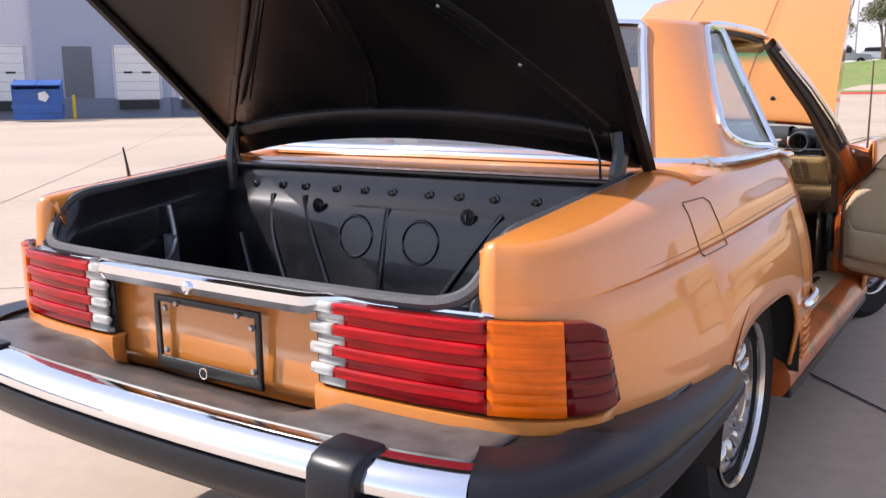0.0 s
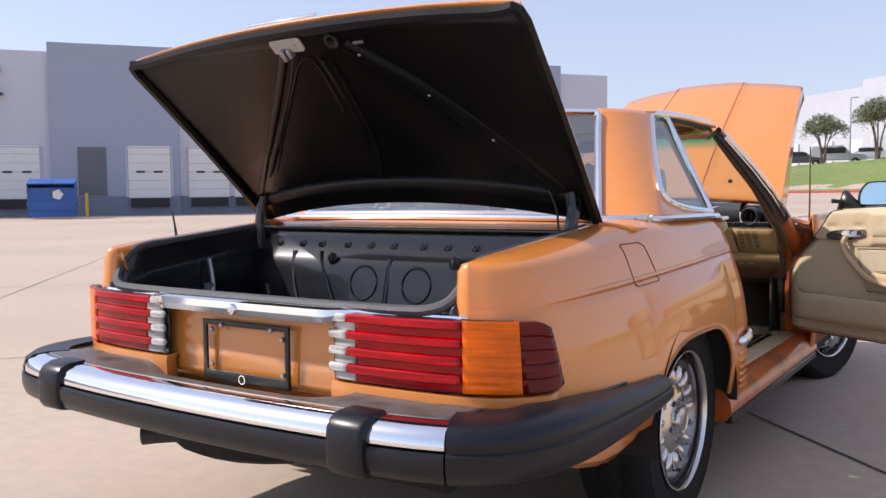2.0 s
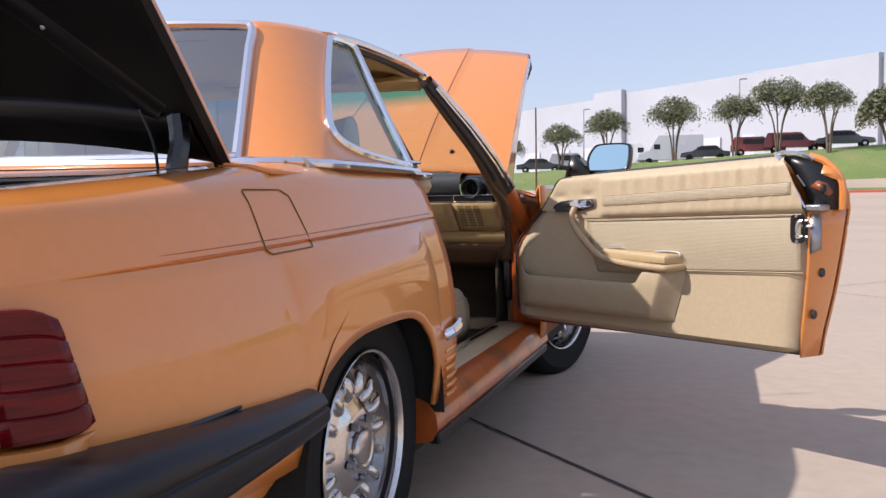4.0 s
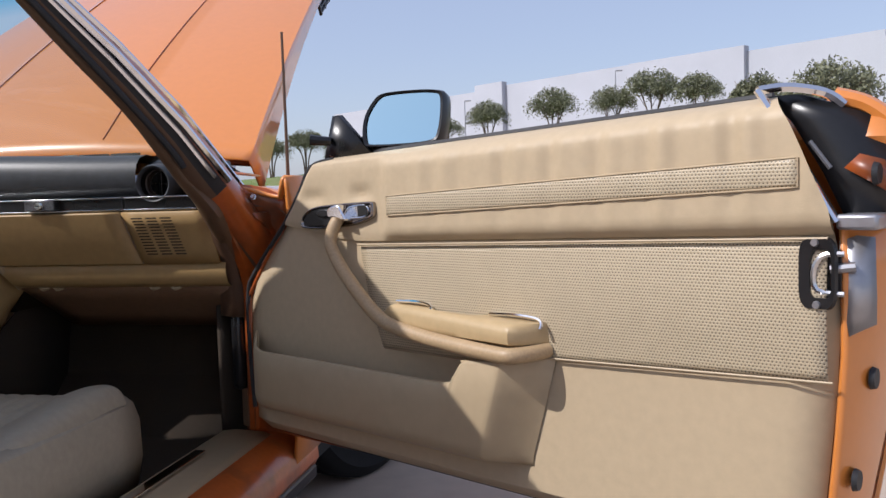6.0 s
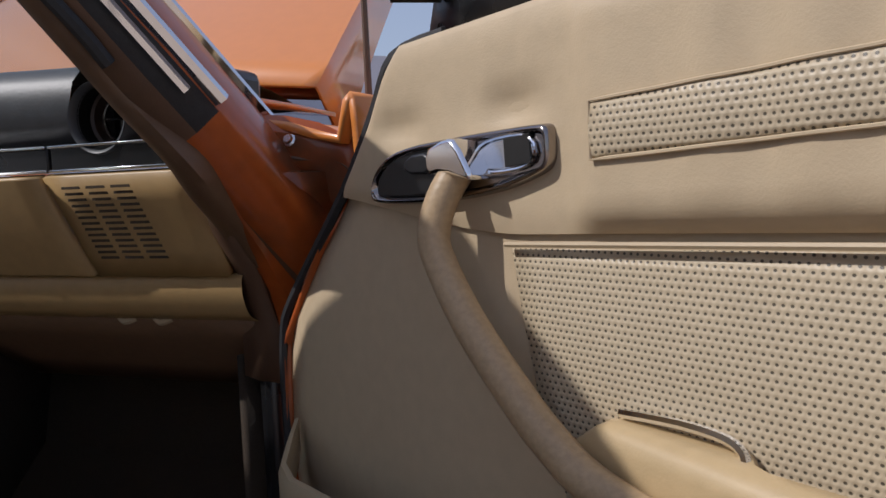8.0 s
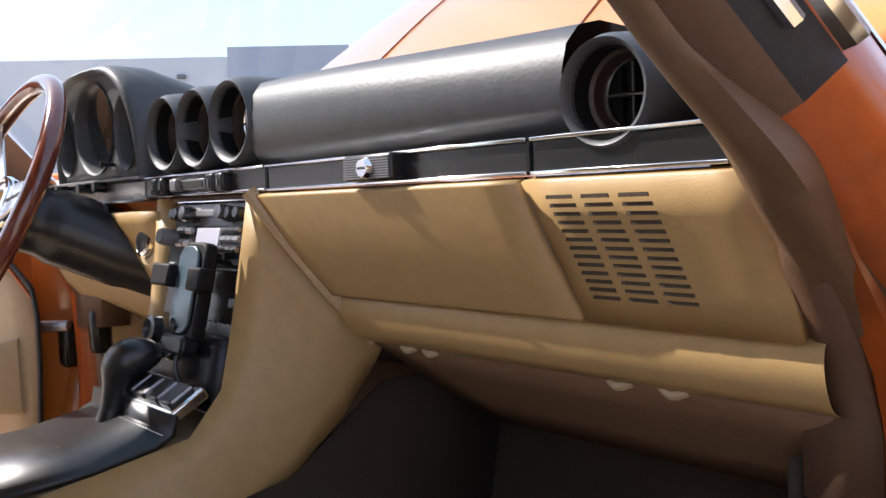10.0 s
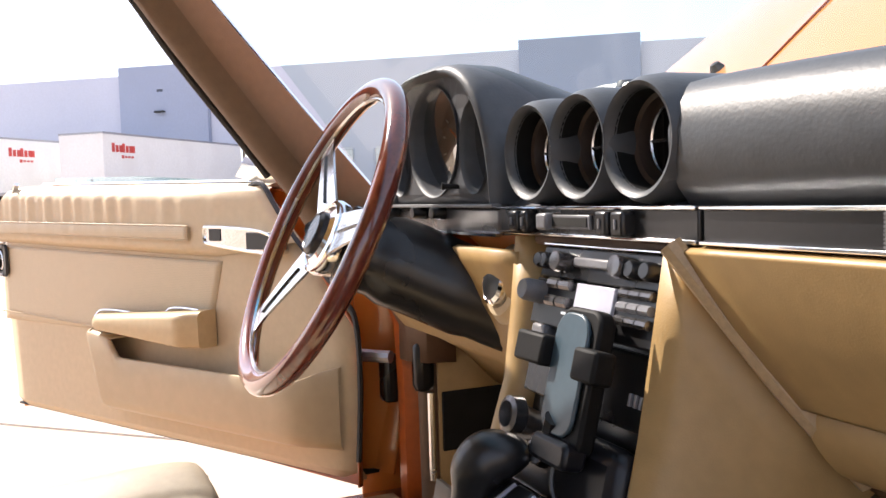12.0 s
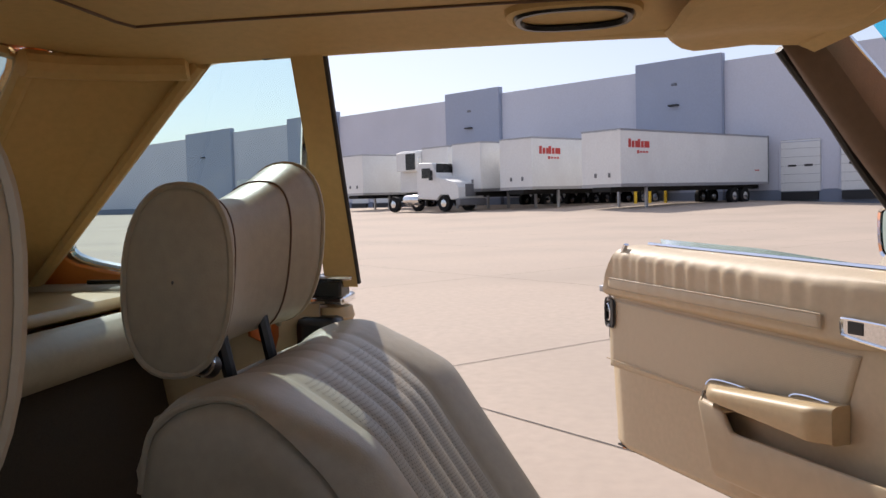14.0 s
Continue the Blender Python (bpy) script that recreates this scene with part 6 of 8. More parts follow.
    front = [(0.43, -0.055), (0.55, -0.064), (0.64, -0.062), (0.672, -0.058), (0.69, -0.045), (0.72, -0.016), (0.77, 0.043), (0.812, 0.08), (0.878, 0.134), (0.905, 0.154), (0.93, 0.19)]
    outer = [(0.43, 1.10), (0.6, 1.122), (0.7, 1.135), (0.8, 1.155), (0.86, 1.162), (0.9, 1.15), (0.93, 1.12), (0.955, 1.07)]
    rear = [(0.43, 1.068), (0.6, 1.084), (0.70, 1.088), (0.80, 1.084), (0.86, 1.055), (0.93, 1.016), (0.97, 0.995)]
    if not right:
        outer = [(z, u - 0.02) for z, u in rear]

    def along(tab, z):
        if z <= tab[0][0]:
            return tab[0][1]
        for (z0, u0), (z1, u1) in zip(tab, tab[1:]):
            if z <= z1:
                return lerp(u0, u1, (z - z0) / (z1 - z0))
        return tab[-1][1]

    def bulge(z, u):
        """How far the outer skin stands from the trim."""
        t = (z - 0.36) / 0.56
        return 0.085 + 0.06 * math.sin(math.pi * min(max(t * 0.9, 0), 1)) - 0.05 * step(0.8, 0.95, z)
    zs = [0.375, 0.42, 0.5, 0.58, 0.66, 0.735, 0.75, 0.755, 0.80, 0.85, 0.885, 0.905]
    nu = 22
    rows = []
    for z in zs:
        a, b = along(front, z) - 0.006, along(outer, z)
        rows.append([P(lerp(a, b, i / nu), bulge(z, 0) - (0.004 if abs(z - 0.75) < 0.003 else 0), z) for i in range(nu + 1)])
    rows.append([P(lerp(along(front, 0.9), 1.075 if right else 1.03, i / nu), 0.085, zt(i / nu) - 0.008) for i in range(nu + 1)])
    door = part("door", grid(rows), PAINT, car, "orange passenger door standing open, palomino inside" if right else "orange driver's door standing open, palomino inside", solid=0.006, m=m)
    # shell edges
    for tab, off, nm, mat in ((rear, 0.012 if right else -0.018, "door_end", PAINT), (front, 0.003, "door_front_edge", PAINT_DARK)):
        rr = []
        for z in [0.375, 0.45, 0.55, 0.65, 0.75, 0.80] if off > 0 else [0.375, 0.45, 0.55, 0.65, 0.75, 0.82, 0.87, 0.895]:
            tip = along(outer, z) - 0.004 if off > 0 else along(tab, z) + off
            inset = 0.016 if off < -0.01 else 0.0
            rr.append([P(along(tab, z) + off * 0.6, 0.004 + inset, z), P(along(tab, z) + off, 0.012 + inset, z), P(lerp(along(tab, z) + off, tip, 0.55), 0.045, z), P(tip, bulge(z, 0) - 0.02, z), P(tip, bulge(z, 0) - 0.004, z)])
        part(nm, grid(rr), mat, door, "orange painted door end", solid=0.005)
    # near-black sheet: shade below the orange door set as colour
    part("door_bottom", grid([[P(lerp(-0.03, 1.075, i / 8), o, 0.385 - 0.006 * (o > 0.05)) for o in (0.016, 0.05, bulge(0.375, 0))] for i in range(9)]), DARKVOID, door, "dark door underside, shade in its colour", solid=0.005)
    # hard lower board and front board
    rows = []
    for z in (0.383, 0.40, 0.43, 0.48, 0.54, 0.61, 0.68, 0.745, 0.77, 0.82, 0.87, 0.90):
        a, b = along(front, z), along(rear, z)
        rows.append([P(lerp(a, b, i / nu), 0.012 * (i == 0) + 0.012 * (i == nu) + 0.012 * (z < 0.39), z) for i in range(nu + 1)])
    part("trim_board", grid(rows), BEIGE, door, "moulded palomino lower board", solid=0.006)
    part("trim_edge", tube(smooth_line([P(along(front, z) - 0.001, 0.006, z) for z in (0.42, 0.55, 0.655, 0.70, 0.80, 0.863, 0.905)] + [P(0.2, 0.02, zt(0.2) - 0.006)], 4), 0.005, 6), RUBBER, door, "dark edging of the trim")
    # top roll with gathered leather
    rng = random.Random(3 if right else 4)
    ph = [rng.uniform(0, 6.28) for _ in range(6)]

    def gather(u):
        g = math.sin(u * 95 + ph[0] + 2 * math.sin(u * 9 + ph[1])) * 0.5 + math.sin(u * 150 + ph[2] + 3 * math.sin(u * 7)) * 0.35
        return g * (0.55 + 0.45 * step(0.35, 0.75, u))
    nw = 150
    rows = []
    for t in range(25):
        f = t / 24
        row = []
        for i in range(nw + 1):
            w = i / nw
            u0 = lerp(0.1, 1.04, w)
            for _ in range(2):
                zz = lerp(0.78, zt(u0), f)
                u0 = lerp(along(front, zz) + 0.004, along(rear, zz), w)
            top = zt(u0)
            lowz = (0.762 + 0.028 * u0) if u0 > 0.30 else lerp(0.80, 0.762 + 0.028 * 0.3, step(0.02, 0.30, u0))
            z = lerp(lowz, top - 0.035, min(f / 0.62, 1)) if f <= 0.62 else top - 0.035 + 0.035 * math.sin((f - 0.62) / 0.38 * math.pi / 2)
            o = -0.0145 * min(f / 0.62 / 0.14, 1) ** 0.5 + 0.001 * f / 0.62 if f <= 0.62 else lerp(-0.0135, 0.062, (1 - math.cos((f - 0.62) / 0.38 * math.pi / 2)))
            soft = 0.0050 * gather(u0) * math.sin(max(f - 0.03, 0) * math.pi) ** 0.7 * (1 - 0.8 * step(0.66, 0.85, f)) * (1 if right else 0.9) if f < 1 else 0.0
            flat = 0.2 + 0.8 * step(0.340 if right else 0.14, 0.380 if right else 0.42, u0) if f <= 0.8 else 1.0
            dent = (0.008 * math.exp(-((u0 - 0.298) / 0.026) ** 2 - ((z - 0.853) / 0.011) ** 2) + 0.006 * math.exp(-((u0 - 0.17) / 0.03) ** 2 - ((z - 0.848) / 0.011) ** 2)) if right else 0.0
            row.append(P(u0, dent + (o - soft) * flat - 0.004 + 0.014 * step(0.03, 0.0, w) * (f < 0.85), z))
        rows.append(row)
    part("top_roll", grid(rows), BEIGE, door, "gathered palomino vinyl top roll", sharp=80)
    # perforated strip with its piped border
    def sz(u, f):
        return lerp(0.8165 + 0.047 * (u - 0.38), 0.8475 + 0.049 * (u - 0.38), f) if right else lerp(0.796 + 0.018 * u, 0.823 + 0.018 * u, f)
    s0, s1 = (0.377, 1.05) if right else (0.335, 1.05)
    strip = [[P(lerp(s0, s1, i / 60), (-0.0200 if right else -0.0228) - 0.0015 * math.sin(f * math.pi) - 0.0028 * gather(lerp(s0, s1, i / 60)) * (1 if right else 0.6), sz(lerp(s0, s1, i / 60), f)) for f in (0, 0.12, 0.3, 0.5, 0.7, 0.88, 1)] for i in range(61)]
    part("perforated_strip", grid(strip), PERF if right else PERF_FINE, door, "perforated insert strip", solid=0.002)
    def edge_at(u, f):
        return P(u, (-0.0203 if right else -0.0231) - 0.0028 * gather(u) * (1 if right else 0.6), sz(u, f))
    loop = [edge_at(lerp(s0, s1, i / 60), 1.03) for i in range(61)] + [edge_at(lerp(s1, s0, i / 60), -0.03) for i in range(61)]
    part("piping", tube(loop, 0.0012, 6, closed=True), BEIGE, door, "stitched border")
    # perforated main field
    f0 = 0.292 if right else 0.262
    rows = []
    for i in range(41):
        u = lerp(f0, 1.078, i / 40)
        ztop, zbot = 0.762 + 0.03 * (u - 0.29), lerp(0.606, 0.622, (u - 0.7) / 0.4) if u > 0.6 else 0.585
        if not right:
            zbot = 0.60
        inset = 0.012 * step(f0 + 0.04, f0, u)
        rows.append([P(u + 0.05 * (1 - f) * (1 - i / 40), (-0.004 if right else -0.0016) - (0.006 if right else 0.0) * math.sin(min(f * 3.1, 3.1)), lerp(zbot, ztop - 0.001, f)) for f in (0, 0.06, 0.25, 0.5, 0.75, 0.94, 1)])
    part("perforated_field", grid(rows), PERF if right else PERF_FINE, door, "perforated door panel", solid=0.003 if right else 0.001)
    part("field_welt", tube([P(lerp(f0, 1.08, i / 12), -0.010, 0.764 + 0.03 * (lerp(f0, 1.08, i / 12) - 0.29)) for i in range(13)], 0.002 if right else 0.001, 6), BEIGE_HARD, door, "welt along the panel")
    part("lower_welt", tube([P(lerp(0.60, 1.085, i / 8), -0.008, 0.603 + 0.018 * i / 8) for i in range(9)], 0.0016, 6), BEIGE_HARD, door, "lower seam")
    # pocket: a bulged front, a raised block at its rear end, and an end face that runs back to the board
    p1 = 0.545
    rows = []
    top = 0.557

    def swell(u):
        return 0.060 * step(-0.05, 0.05, u) if u < 0.64 else max(0.060 * (0.70 - u) / 0.06, 0.003)

    def leaned(u, o, z):
        return P(u - 0.045 * step(0.40, 0.60, u) * min(max((0.60 - z) / 0.15, 0), 1), o, z)
    for u in [-0.028 + 0.028 * i for i in range(21)] + [0.549, 0.556, 0.563, 0.57, 0.59, 0.61, 0.63, 0.638, 0.642, 0.65, 0.67, 0.69, 0.70]:
        b = swell(u)
        zz = lerp(top, 0.598, step(p1, p1 + 0.025, u)) + 0.012 * step(0.57, 0.70, u)
        if u < 0.05:
            zz += 0.026 * step(0.05, -0.03, u)
        rows.append([leaned(u, 0.0, 0.436), leaned(u, -b * 0.35, 0.438), leaned(u, -b * 0.75, 0.444), leaned(u, -b * 0.93, 0.454), leaned(u, -b, 0.470), leaned(u, -b, lerp(0.46, zz, 0.6)), leaned(u, -b, zz - 0.006), leaned(u, -b + 0.003, zz), leaned(u, -max(b - 0.008, 0), zz + 0.001), leaned(u, -max(b - 0.012, 0), zz - 0.005), leaned(u, -max(b - 0.012, 0), zz - 0.03)])
    pocket = part("map_pocket", grid(rows), BEIGE_HARD, door, "moulded palomino map pocket", sharp=50)
    part("pocket_block", grid([[P(u, o, lerp(0.597, 0.609, (u - 0.56) / 0.14)) for o in (-0.002, -swell(u) * 0.5, -swell(u) + 0.004)] for u in (0.562, 0.60, 0.638, 0.66, 0.69)]), BEIGE_HARD, pocket, "pocket end block", solid=0.004)
    # armrest: a wedge that widens to the rear, with a slanted end face
    a0, a1 = (0.355, 0.692) if right else (0.285, 0.66)
    corner = a0 + (a1 - a0) * 0.915

    def reach(u):
        return lerp(0.026, 0.064, (u - a0) / (corner - a0)) if u < corner else max(0.064 * (a1 - u) / (a1 - corner), 0.006)
    rows = []
    for i in range(31):
        t = i / 30 if i < 27 else 0.9 + (i - 27) * 0.1 / 3
        u = lerp(a0, a1, t)
        notch = step(0.34, 0.38, t) * step(0.70, 0.60, t)
        b = reach(u) if right else 0.074 * (0.35 + 0.65 * step(0, 0.2, 1 - t)) * (1 - 0.35 * step(0.9, 1.0, 1 - t))
        zt0 = lerp(0.669, 0.659, t) if right else lerp(0.668, 0.640, t)
        low = 0.628 if right else lerp(0.596, 0.618, t)
        start = step(-0.02, 0.10, t) if right else 1.0
        zt0 = lerp(0.648, zt0, start)
        inner = min(-0.004 - 0.020 * notch, -0.001)
        inner = max(inner, -b + 0.004)
        rows.append([P(u, inner, zt0 - 0.003), P(u, inner - 0.004 if b > 0.012 else inner, zt0), P(u, -b * 0.80, zt0 - 0.001), P(u, -b * 0.95, zt0 - 0.006), P(u, -b, zt0 - 0.013), P(u, -b, lerp(low, zt0, 0.3)), P(u, -b * 0.97, low + 0.003), P(u, -b * 0.88, low), P(u, inner, low - 0.001)])
    bm = grid(rows, close_v=True)
    for r in (rows[0], rows[-1]):
        bm.faces.new([bm.verts.new(q) for q in r])
    bmesh.ops.remove_doubles(bm, verts=bm.verts, dist=1e-5)
    arm = part("armrest", bm, BEIGE_PAD, door, "padded palomino armrest", sharp=45)
    for t0, t1 in ((0.10, 0.345), (0.69, 0.985)):
        z1 = lerp(0.674, 0.663, (t0 + t1) / 2) if right else lerp(0.670, 0.642, (t0 + t1) / 2)
        part("armrest_trim", tube(smooth_line([P(lerp(a0, a1, t0), -0.014, z1), P(lerp(a0, a1, lerp(t0, t1, 0.5)), -0.015, z1 + 0.002), P(lerp(a0, a1, t1) - 0.012, -0.016, z1), P(lerp(a0, a1, t1), -0.019, z1 - 0.006), P(lerp(a0, a1, t1) + 0.002, -0.025, z1 - 0.014)], 4), 0.0028, 6), CHROME, arm, "bright armrest edge")
    # inner handle bezel
    def outline_of(u0, u1, z0, z1):
        return softened([(u0 + 0.01, z0), (u1 - 0.006, z0 + 0.02), (u1, z0 + 0.028), (u1, z1 - 0.004), (u1 - 0.004, z1), (u0 + 0.07, z1 - 0.006), (u0 + 0.03, z1 - 0.016), (u0 + 0.006, z0 + 0.022), (u0, z0 + 0.008)])

    def bez(u0, u1, z0, z1, o0, o1, mat, nm, lab, par):
        h = outline_of(u0, u1, z0, z1)
        bm = bmesh.new()
        lo, hi = [bm.verts.new(P(u, o0, z)) for u, z in h], [bm.verts.new(P(u, o1, z)) for u, z in h]
        bm.faces.new(hi)
        for i in range(len(h)):
            j = (i + 1) % len(h)
            bm.faces.new((lo[i], lo[j], hi[j], hi[i]))
        return part(nm, bm, mat, par, lab, bevel=0.003)
    zb = 0.786 if right else 0.774
    b0, b1 = (0.143, 0.340) if right else (0.082, 0.294)
    if not right:
        bezel = bez(b0, b1, zb, zb + 0.054, 0.0, -0.016, WHEELALLOY, "handle_bezel", "bright handle bezel", door)
        part("bezel_rim", tube([P(u, -0.017, z) for u, z in outline_of(b0, b1, zb, zb + 0.054)], 0.003, 6, closed=True), CHROME, bezel, "bright rim")
    if right:
        def slab(poly, o0, o1, mat, nm, lab, par, bev=0.0015, soft=1):
            h = softened(poly, soft) if soft else poly
            bm = bmesh.new()
            lo, hi = [bm.verts.new(P(u, o0, z)) for u, z in h], [bm.verts.new(P(u, o1, z)) for u, z in h]
            bm.faces.new(hi)
            for i in range(len(h)):
                j = (i + 1) % len(h)
                bm.faces.new((lo[i], lo[j], hi[j], hi[i]))
            return part(nm, bm, mat, par, lab, bevel=bev)
        ring = softened([(0.140, 0.796), (0.142, 0.806), (0.151, 0.819), (0.176, 0.832), (0.255, 0.837), (0.325, 0.8395), (0.337, 0.8385), (0.338, 0.829), (0.338, 0.816), (0.330, 0.809), (0.283, 0.797), (0.213, 0.791), (0.147, 0.791)])
        mid_u, mid_z = 0.24, 0.816

        def inset(d):
            return [(u - d * (1 if u > mid_u else -1) * min(abs(u - mid_u) / 0.08, 1), z - d * (1 if z > mid_z else -1) * min(abs(z - mid_z) / 0.012, 1)) for u, z in ring]
        bm = grid([[P(u, o, z) for u, z in inset(d)] for d, o in ((-0.001, 0.0), (0.0, -0.012), (0.001, -0.0145), (0.0025, -0.015), (0.004, -0.0135), (0.0055, -0.0105))], close_v=True)
        bm.faces.new([bm.verts.new(P(u, -0.0105, z)) for u, z in inset(0.0055)])
        bezel = part("handle_bezel", bm, BEZELCHROME, door, "smoked bright handle bezel", sharp=50)
        slab([(0.146, 0.7985), (0.151, 0.8135), (0.174, 0.8285), (0.216, 0.8310), (0.229, 0.825), (0.228, 0.800), (0.21, 0.7965), (0.152, 0.796)], -0.008, -0.0122, BLACKPLASTIC, "lever_recess", "black hollow", bezel)
        slab([(0.188, 0.813), (0.192, 0.826), (0.222, 0.828), (0.224, 0.812)], -0.010, -0.0165, BLACKPLASTIC, "lock_tab", "black tab", bezel, 0.002)
        slab([(0.271, 0.8305), (0.322, 0.8345), (0.3245, 0.815), (0.281, 0.8115), (0.273, 0.817)], -0.008, -0.0124, ALLOY, "lever_recess", "bright hollow", bezel)
        slab([(0.297, 0.8325), (0.321, 0.8345), (0.3225, 0.8155), (0.298, 0.814)], -0.010, -0.0138, DARKVOID, "lever_slot", "dark slot", bezel, 0.0008, 0)
        part("recess_rim", tube([P(u, -0.0125, z) for u, z in softened([(0.269, 0.8315), (0.323, 0.836), (0.3265, 0.814), (0.280, 0.8100), (0.271, 0.8165)])], 0.0013, 6, closed=True), CHROME, bezel, "bright edge")
        slab([(0.234, 0.828), (0.258, 0.8355), (0.268, 0.833), (0.285, 0.8075), (0.277, 0.8065), (0.254, 0.813), (0.236, 0.8105)], -0.009, -0.031, CHROME, "pull_mount", "chrome pull handle mount", bezel, 0.005)
        pull = smooth_line([P(0.2560, -0.015, 0.8170), P(0.2490, -0.027, 0.795), P(0.2465, -0.034, 0.770), P(0.258, -0.036, 0.748), P(0.288, -0.040, 0.716), P(0.326, -0.042, 0.682), P(0.358, -0.042, 0.656), P(0.398, -0.043, 0.636), P(0.48, -0.049, 0.624), P(0.57, -0.057, 0.618), P(0.64, -0.062, 0.615), P(0.662, -0.060, 0.615), P(0.678, -0.036, 0.616), P(0.688, -0.006, 0.618)], 6)
        part("pull_handle", tube(pull, [0.0115 + 0.0005 * step(14, 34, i) for i in range(len(pull))], 12), BEIGE_WORN, door, "worn wrapped pull handle")
    else:
        part("lever_recess", box((0.036, 0.004, 0.024), P(0.262, -0.0155, zb + 0.038)), BLACKPLASTIC, bezel, "dark lever recess", bevel=0.002)
        part("lever_recess", box((0.080, 0.004, 0.032), P(0.138, -0.0155, zb + 0.027)), BLACKPLASTIC, bezel, "dark lever recess", bevel=0.002)
    # window slot, glass edge and bright strips
    part("window_strip", tube([P(lerp(0.2, 0.99, i / 8), 0.066, zt(lerp(0.2, 0.99, i / 8)) + 0.002) for i in range(9)], 0.006, 6), RUBBER if right else CHROME, door, "window slot strip")
    if not right:
        g = part("window_glass", grid([[P(u, 0.07, z) for z in (0.85, zt(u) + 0.018 * step(0.3, 0.4, u))] for u in (0.34, 0.6, 0.8, 0.94)]), GLASS, door, "top edge of the lowered window", solid=0.004)
        g.visible_shadow = False
    drop = zt(1.0) - 0.959

    def Q(u, o, z):
        return P(u, o, z + drop * max(z - 0.8, 0) / 0.159)
    rearline = [P(0.996, 0.0, zt(1.0) + 0.004), Q(1.02, 0.0, 0.925), Q(1.055, 0.0, 0.862), P(1.087, 0.0, 0.806)]
    part("rear_channel", tube(smooth_line(rearline, 4), 0.008, 8, flat=0.6), CHROME, door, "bright window channel")
    part("channel_foot", box((0.045, 0.06, 0.018), P(1.108, 0.028, 0.806)), STEEL, door, "bright channel foot", bevel=0.004)
    if right:
        part("channel_cap", tube(smooth_line([P(0.996, 0.0, zt(1.0) + 0.004), P(1.02, 0.03, zt(1.0) + 0.008), P(1.055, 0.055, zt(1.0)), P(1.075, 0.065, zt(1.0) - 0.016)], 4), 0.006, 6), CHROME, door, "bright top edge of the channel")
        part("channel_void", grid([[Q(1.0, 0.02, zt(1) - 0.002), Q(1.03, 0.045, zt(1)), Q(1.07, 0.07, zt(1) - 0.014)], [Q(1.025, 0.035, 0.925), Q(1.07, 0.055, 0.928), Q(1.112, 0.075, 0.926)], [Q(1.06, 0.035, 0.865), Q(1.10, 0.055, 0.868), Q(1.148, 0.078, 0.875)], [Q(1.092, 0.03, 0.80), Q(1.12, 0.05, 0.80), Q(1.148, 0.078, 0.80)]]), BLACKPLASTIC, door, "dark window channel", solid=0.003)
        part("shell_rim", tube(smooth_line([Q(1.062, 0.07, 0.955), Q(1.10, 0.078, 0.94), Q(1.138, 0.084, 0.902), Q(1.152, 0.086, 0.86), Q(1.15, 0.086, 0.80)], 5), 0.011, 8), PAINT, door, "orange rolled shell edge")
        part("shell_opening", grid([[Q(1.083, 0.038, 0.868), Q(1.098, 0.045, 0.884)], [Q(1.108, 0.045, 0.852), Q(1.122, 0.055, 0.876)], [Q(1.128, 0.052, 0.838), Q(1.136, 0.062, 0.85)]]), PAINT_DARK, door, "orange metal seen in the channel", solid=0.002)
        part("guide_fin", tube([Q(1.05, 0.02, 0.9), Q(1.072, 0.024, 0.868)], 0.006, 6, flat=0.5), GREYPLASTIC, door, "grey window guide")
    part("door_latch", grid([[P(1.088, 0.006, 0.784), P(1.105, 0.014, 0.79), P(1.121, 0.024, 0.788)], [P(1.09, 0.006, 0.72), P(1.106, 0.014, 0.72), P(1.123, 0.024, 0.72)], [P(1.098, 0.008, 0.674), P(1.108, 0.014, 0.68), P(1.123, 0.024, 0.688)]]), STEEL, door, "galvanised latch plate", solid=0.005)
    part("latch_surround", grid([[P(1.068 + 0.022 * x, -0.006, 0.747 + 0.042 * z) for x, z in rounded(2, 2, 0.5, 4)], [P(1.068 + 0.02 * x, -0.012, 0.747 + 0.04 * z) for x, z in rounded(2, 2, 0.5, 4)], [P(1.072 + 0.012 * x, -0.011, 0.747 + 0.028 * z) for x, z in rounded(2, 2, 0.5, 4)], [P(1.074 + 0.01 * x, 0.006, 0.747 + 0.025 * z) for x, z in rounded(2, 2, 0.5, 4)]], close_v=True), BLACKPLASTIC, door, "black latch surround")
    part("latch_recess", box((0.03, 0.004, 0.052), P(1.076, 0.004, 0.747)), GUNMETAL, door, "grey latch recess")
    part("latch_hook", tube(smooth_line([P(1.096, -0.004, 0.770), P(1.074, -0.008, 0.768), P(1.064, -0.009, 0.75), P(1.068, -0.008, 0.728), P(1.096, -0.004, 0.724)], 4), 0.0035, 6), ALLOY, door, "bright latch loop")
    part("latch_pin", tube([P(1.08, -0.002, 0.752), P(1.106, 0.004, 0.755)], 0.006, 8), STEEL, door, "steel latch pin")
    for u, z in ((1.066, 0.783), (1.068, 0.711)):
        part("latch_screw", lathe([(0, 0.004), (0.004, 0.004), (0.005, 0)], 10, Matrix.Translation(P(u, -0.011, z)) @ pose(0, 0, 0, 90 * s, 0, 0)), STEEL, door)
    for z, o in ((0.86, 0.085), (0.62, 0.10), (0.50, 0.06)):
        part("rubber_buffer", lathe([(0, 0.006), (0.012, 0.006), (0.014, 0)], 12, Matrix.Translation(P(lerp(along(rear, z) + 0.012, along(outer, z), 0.5), o * 0.5, z)) @ pose(0, 0, 0, 0, 90, 0)), RUBBER, door)
    # quarter light foot and mirror
    foot = [P(0.135, 0.06, 0.89), P(0.27, 0.062, 0.925), P(0.185, 0.05, 1.0)]
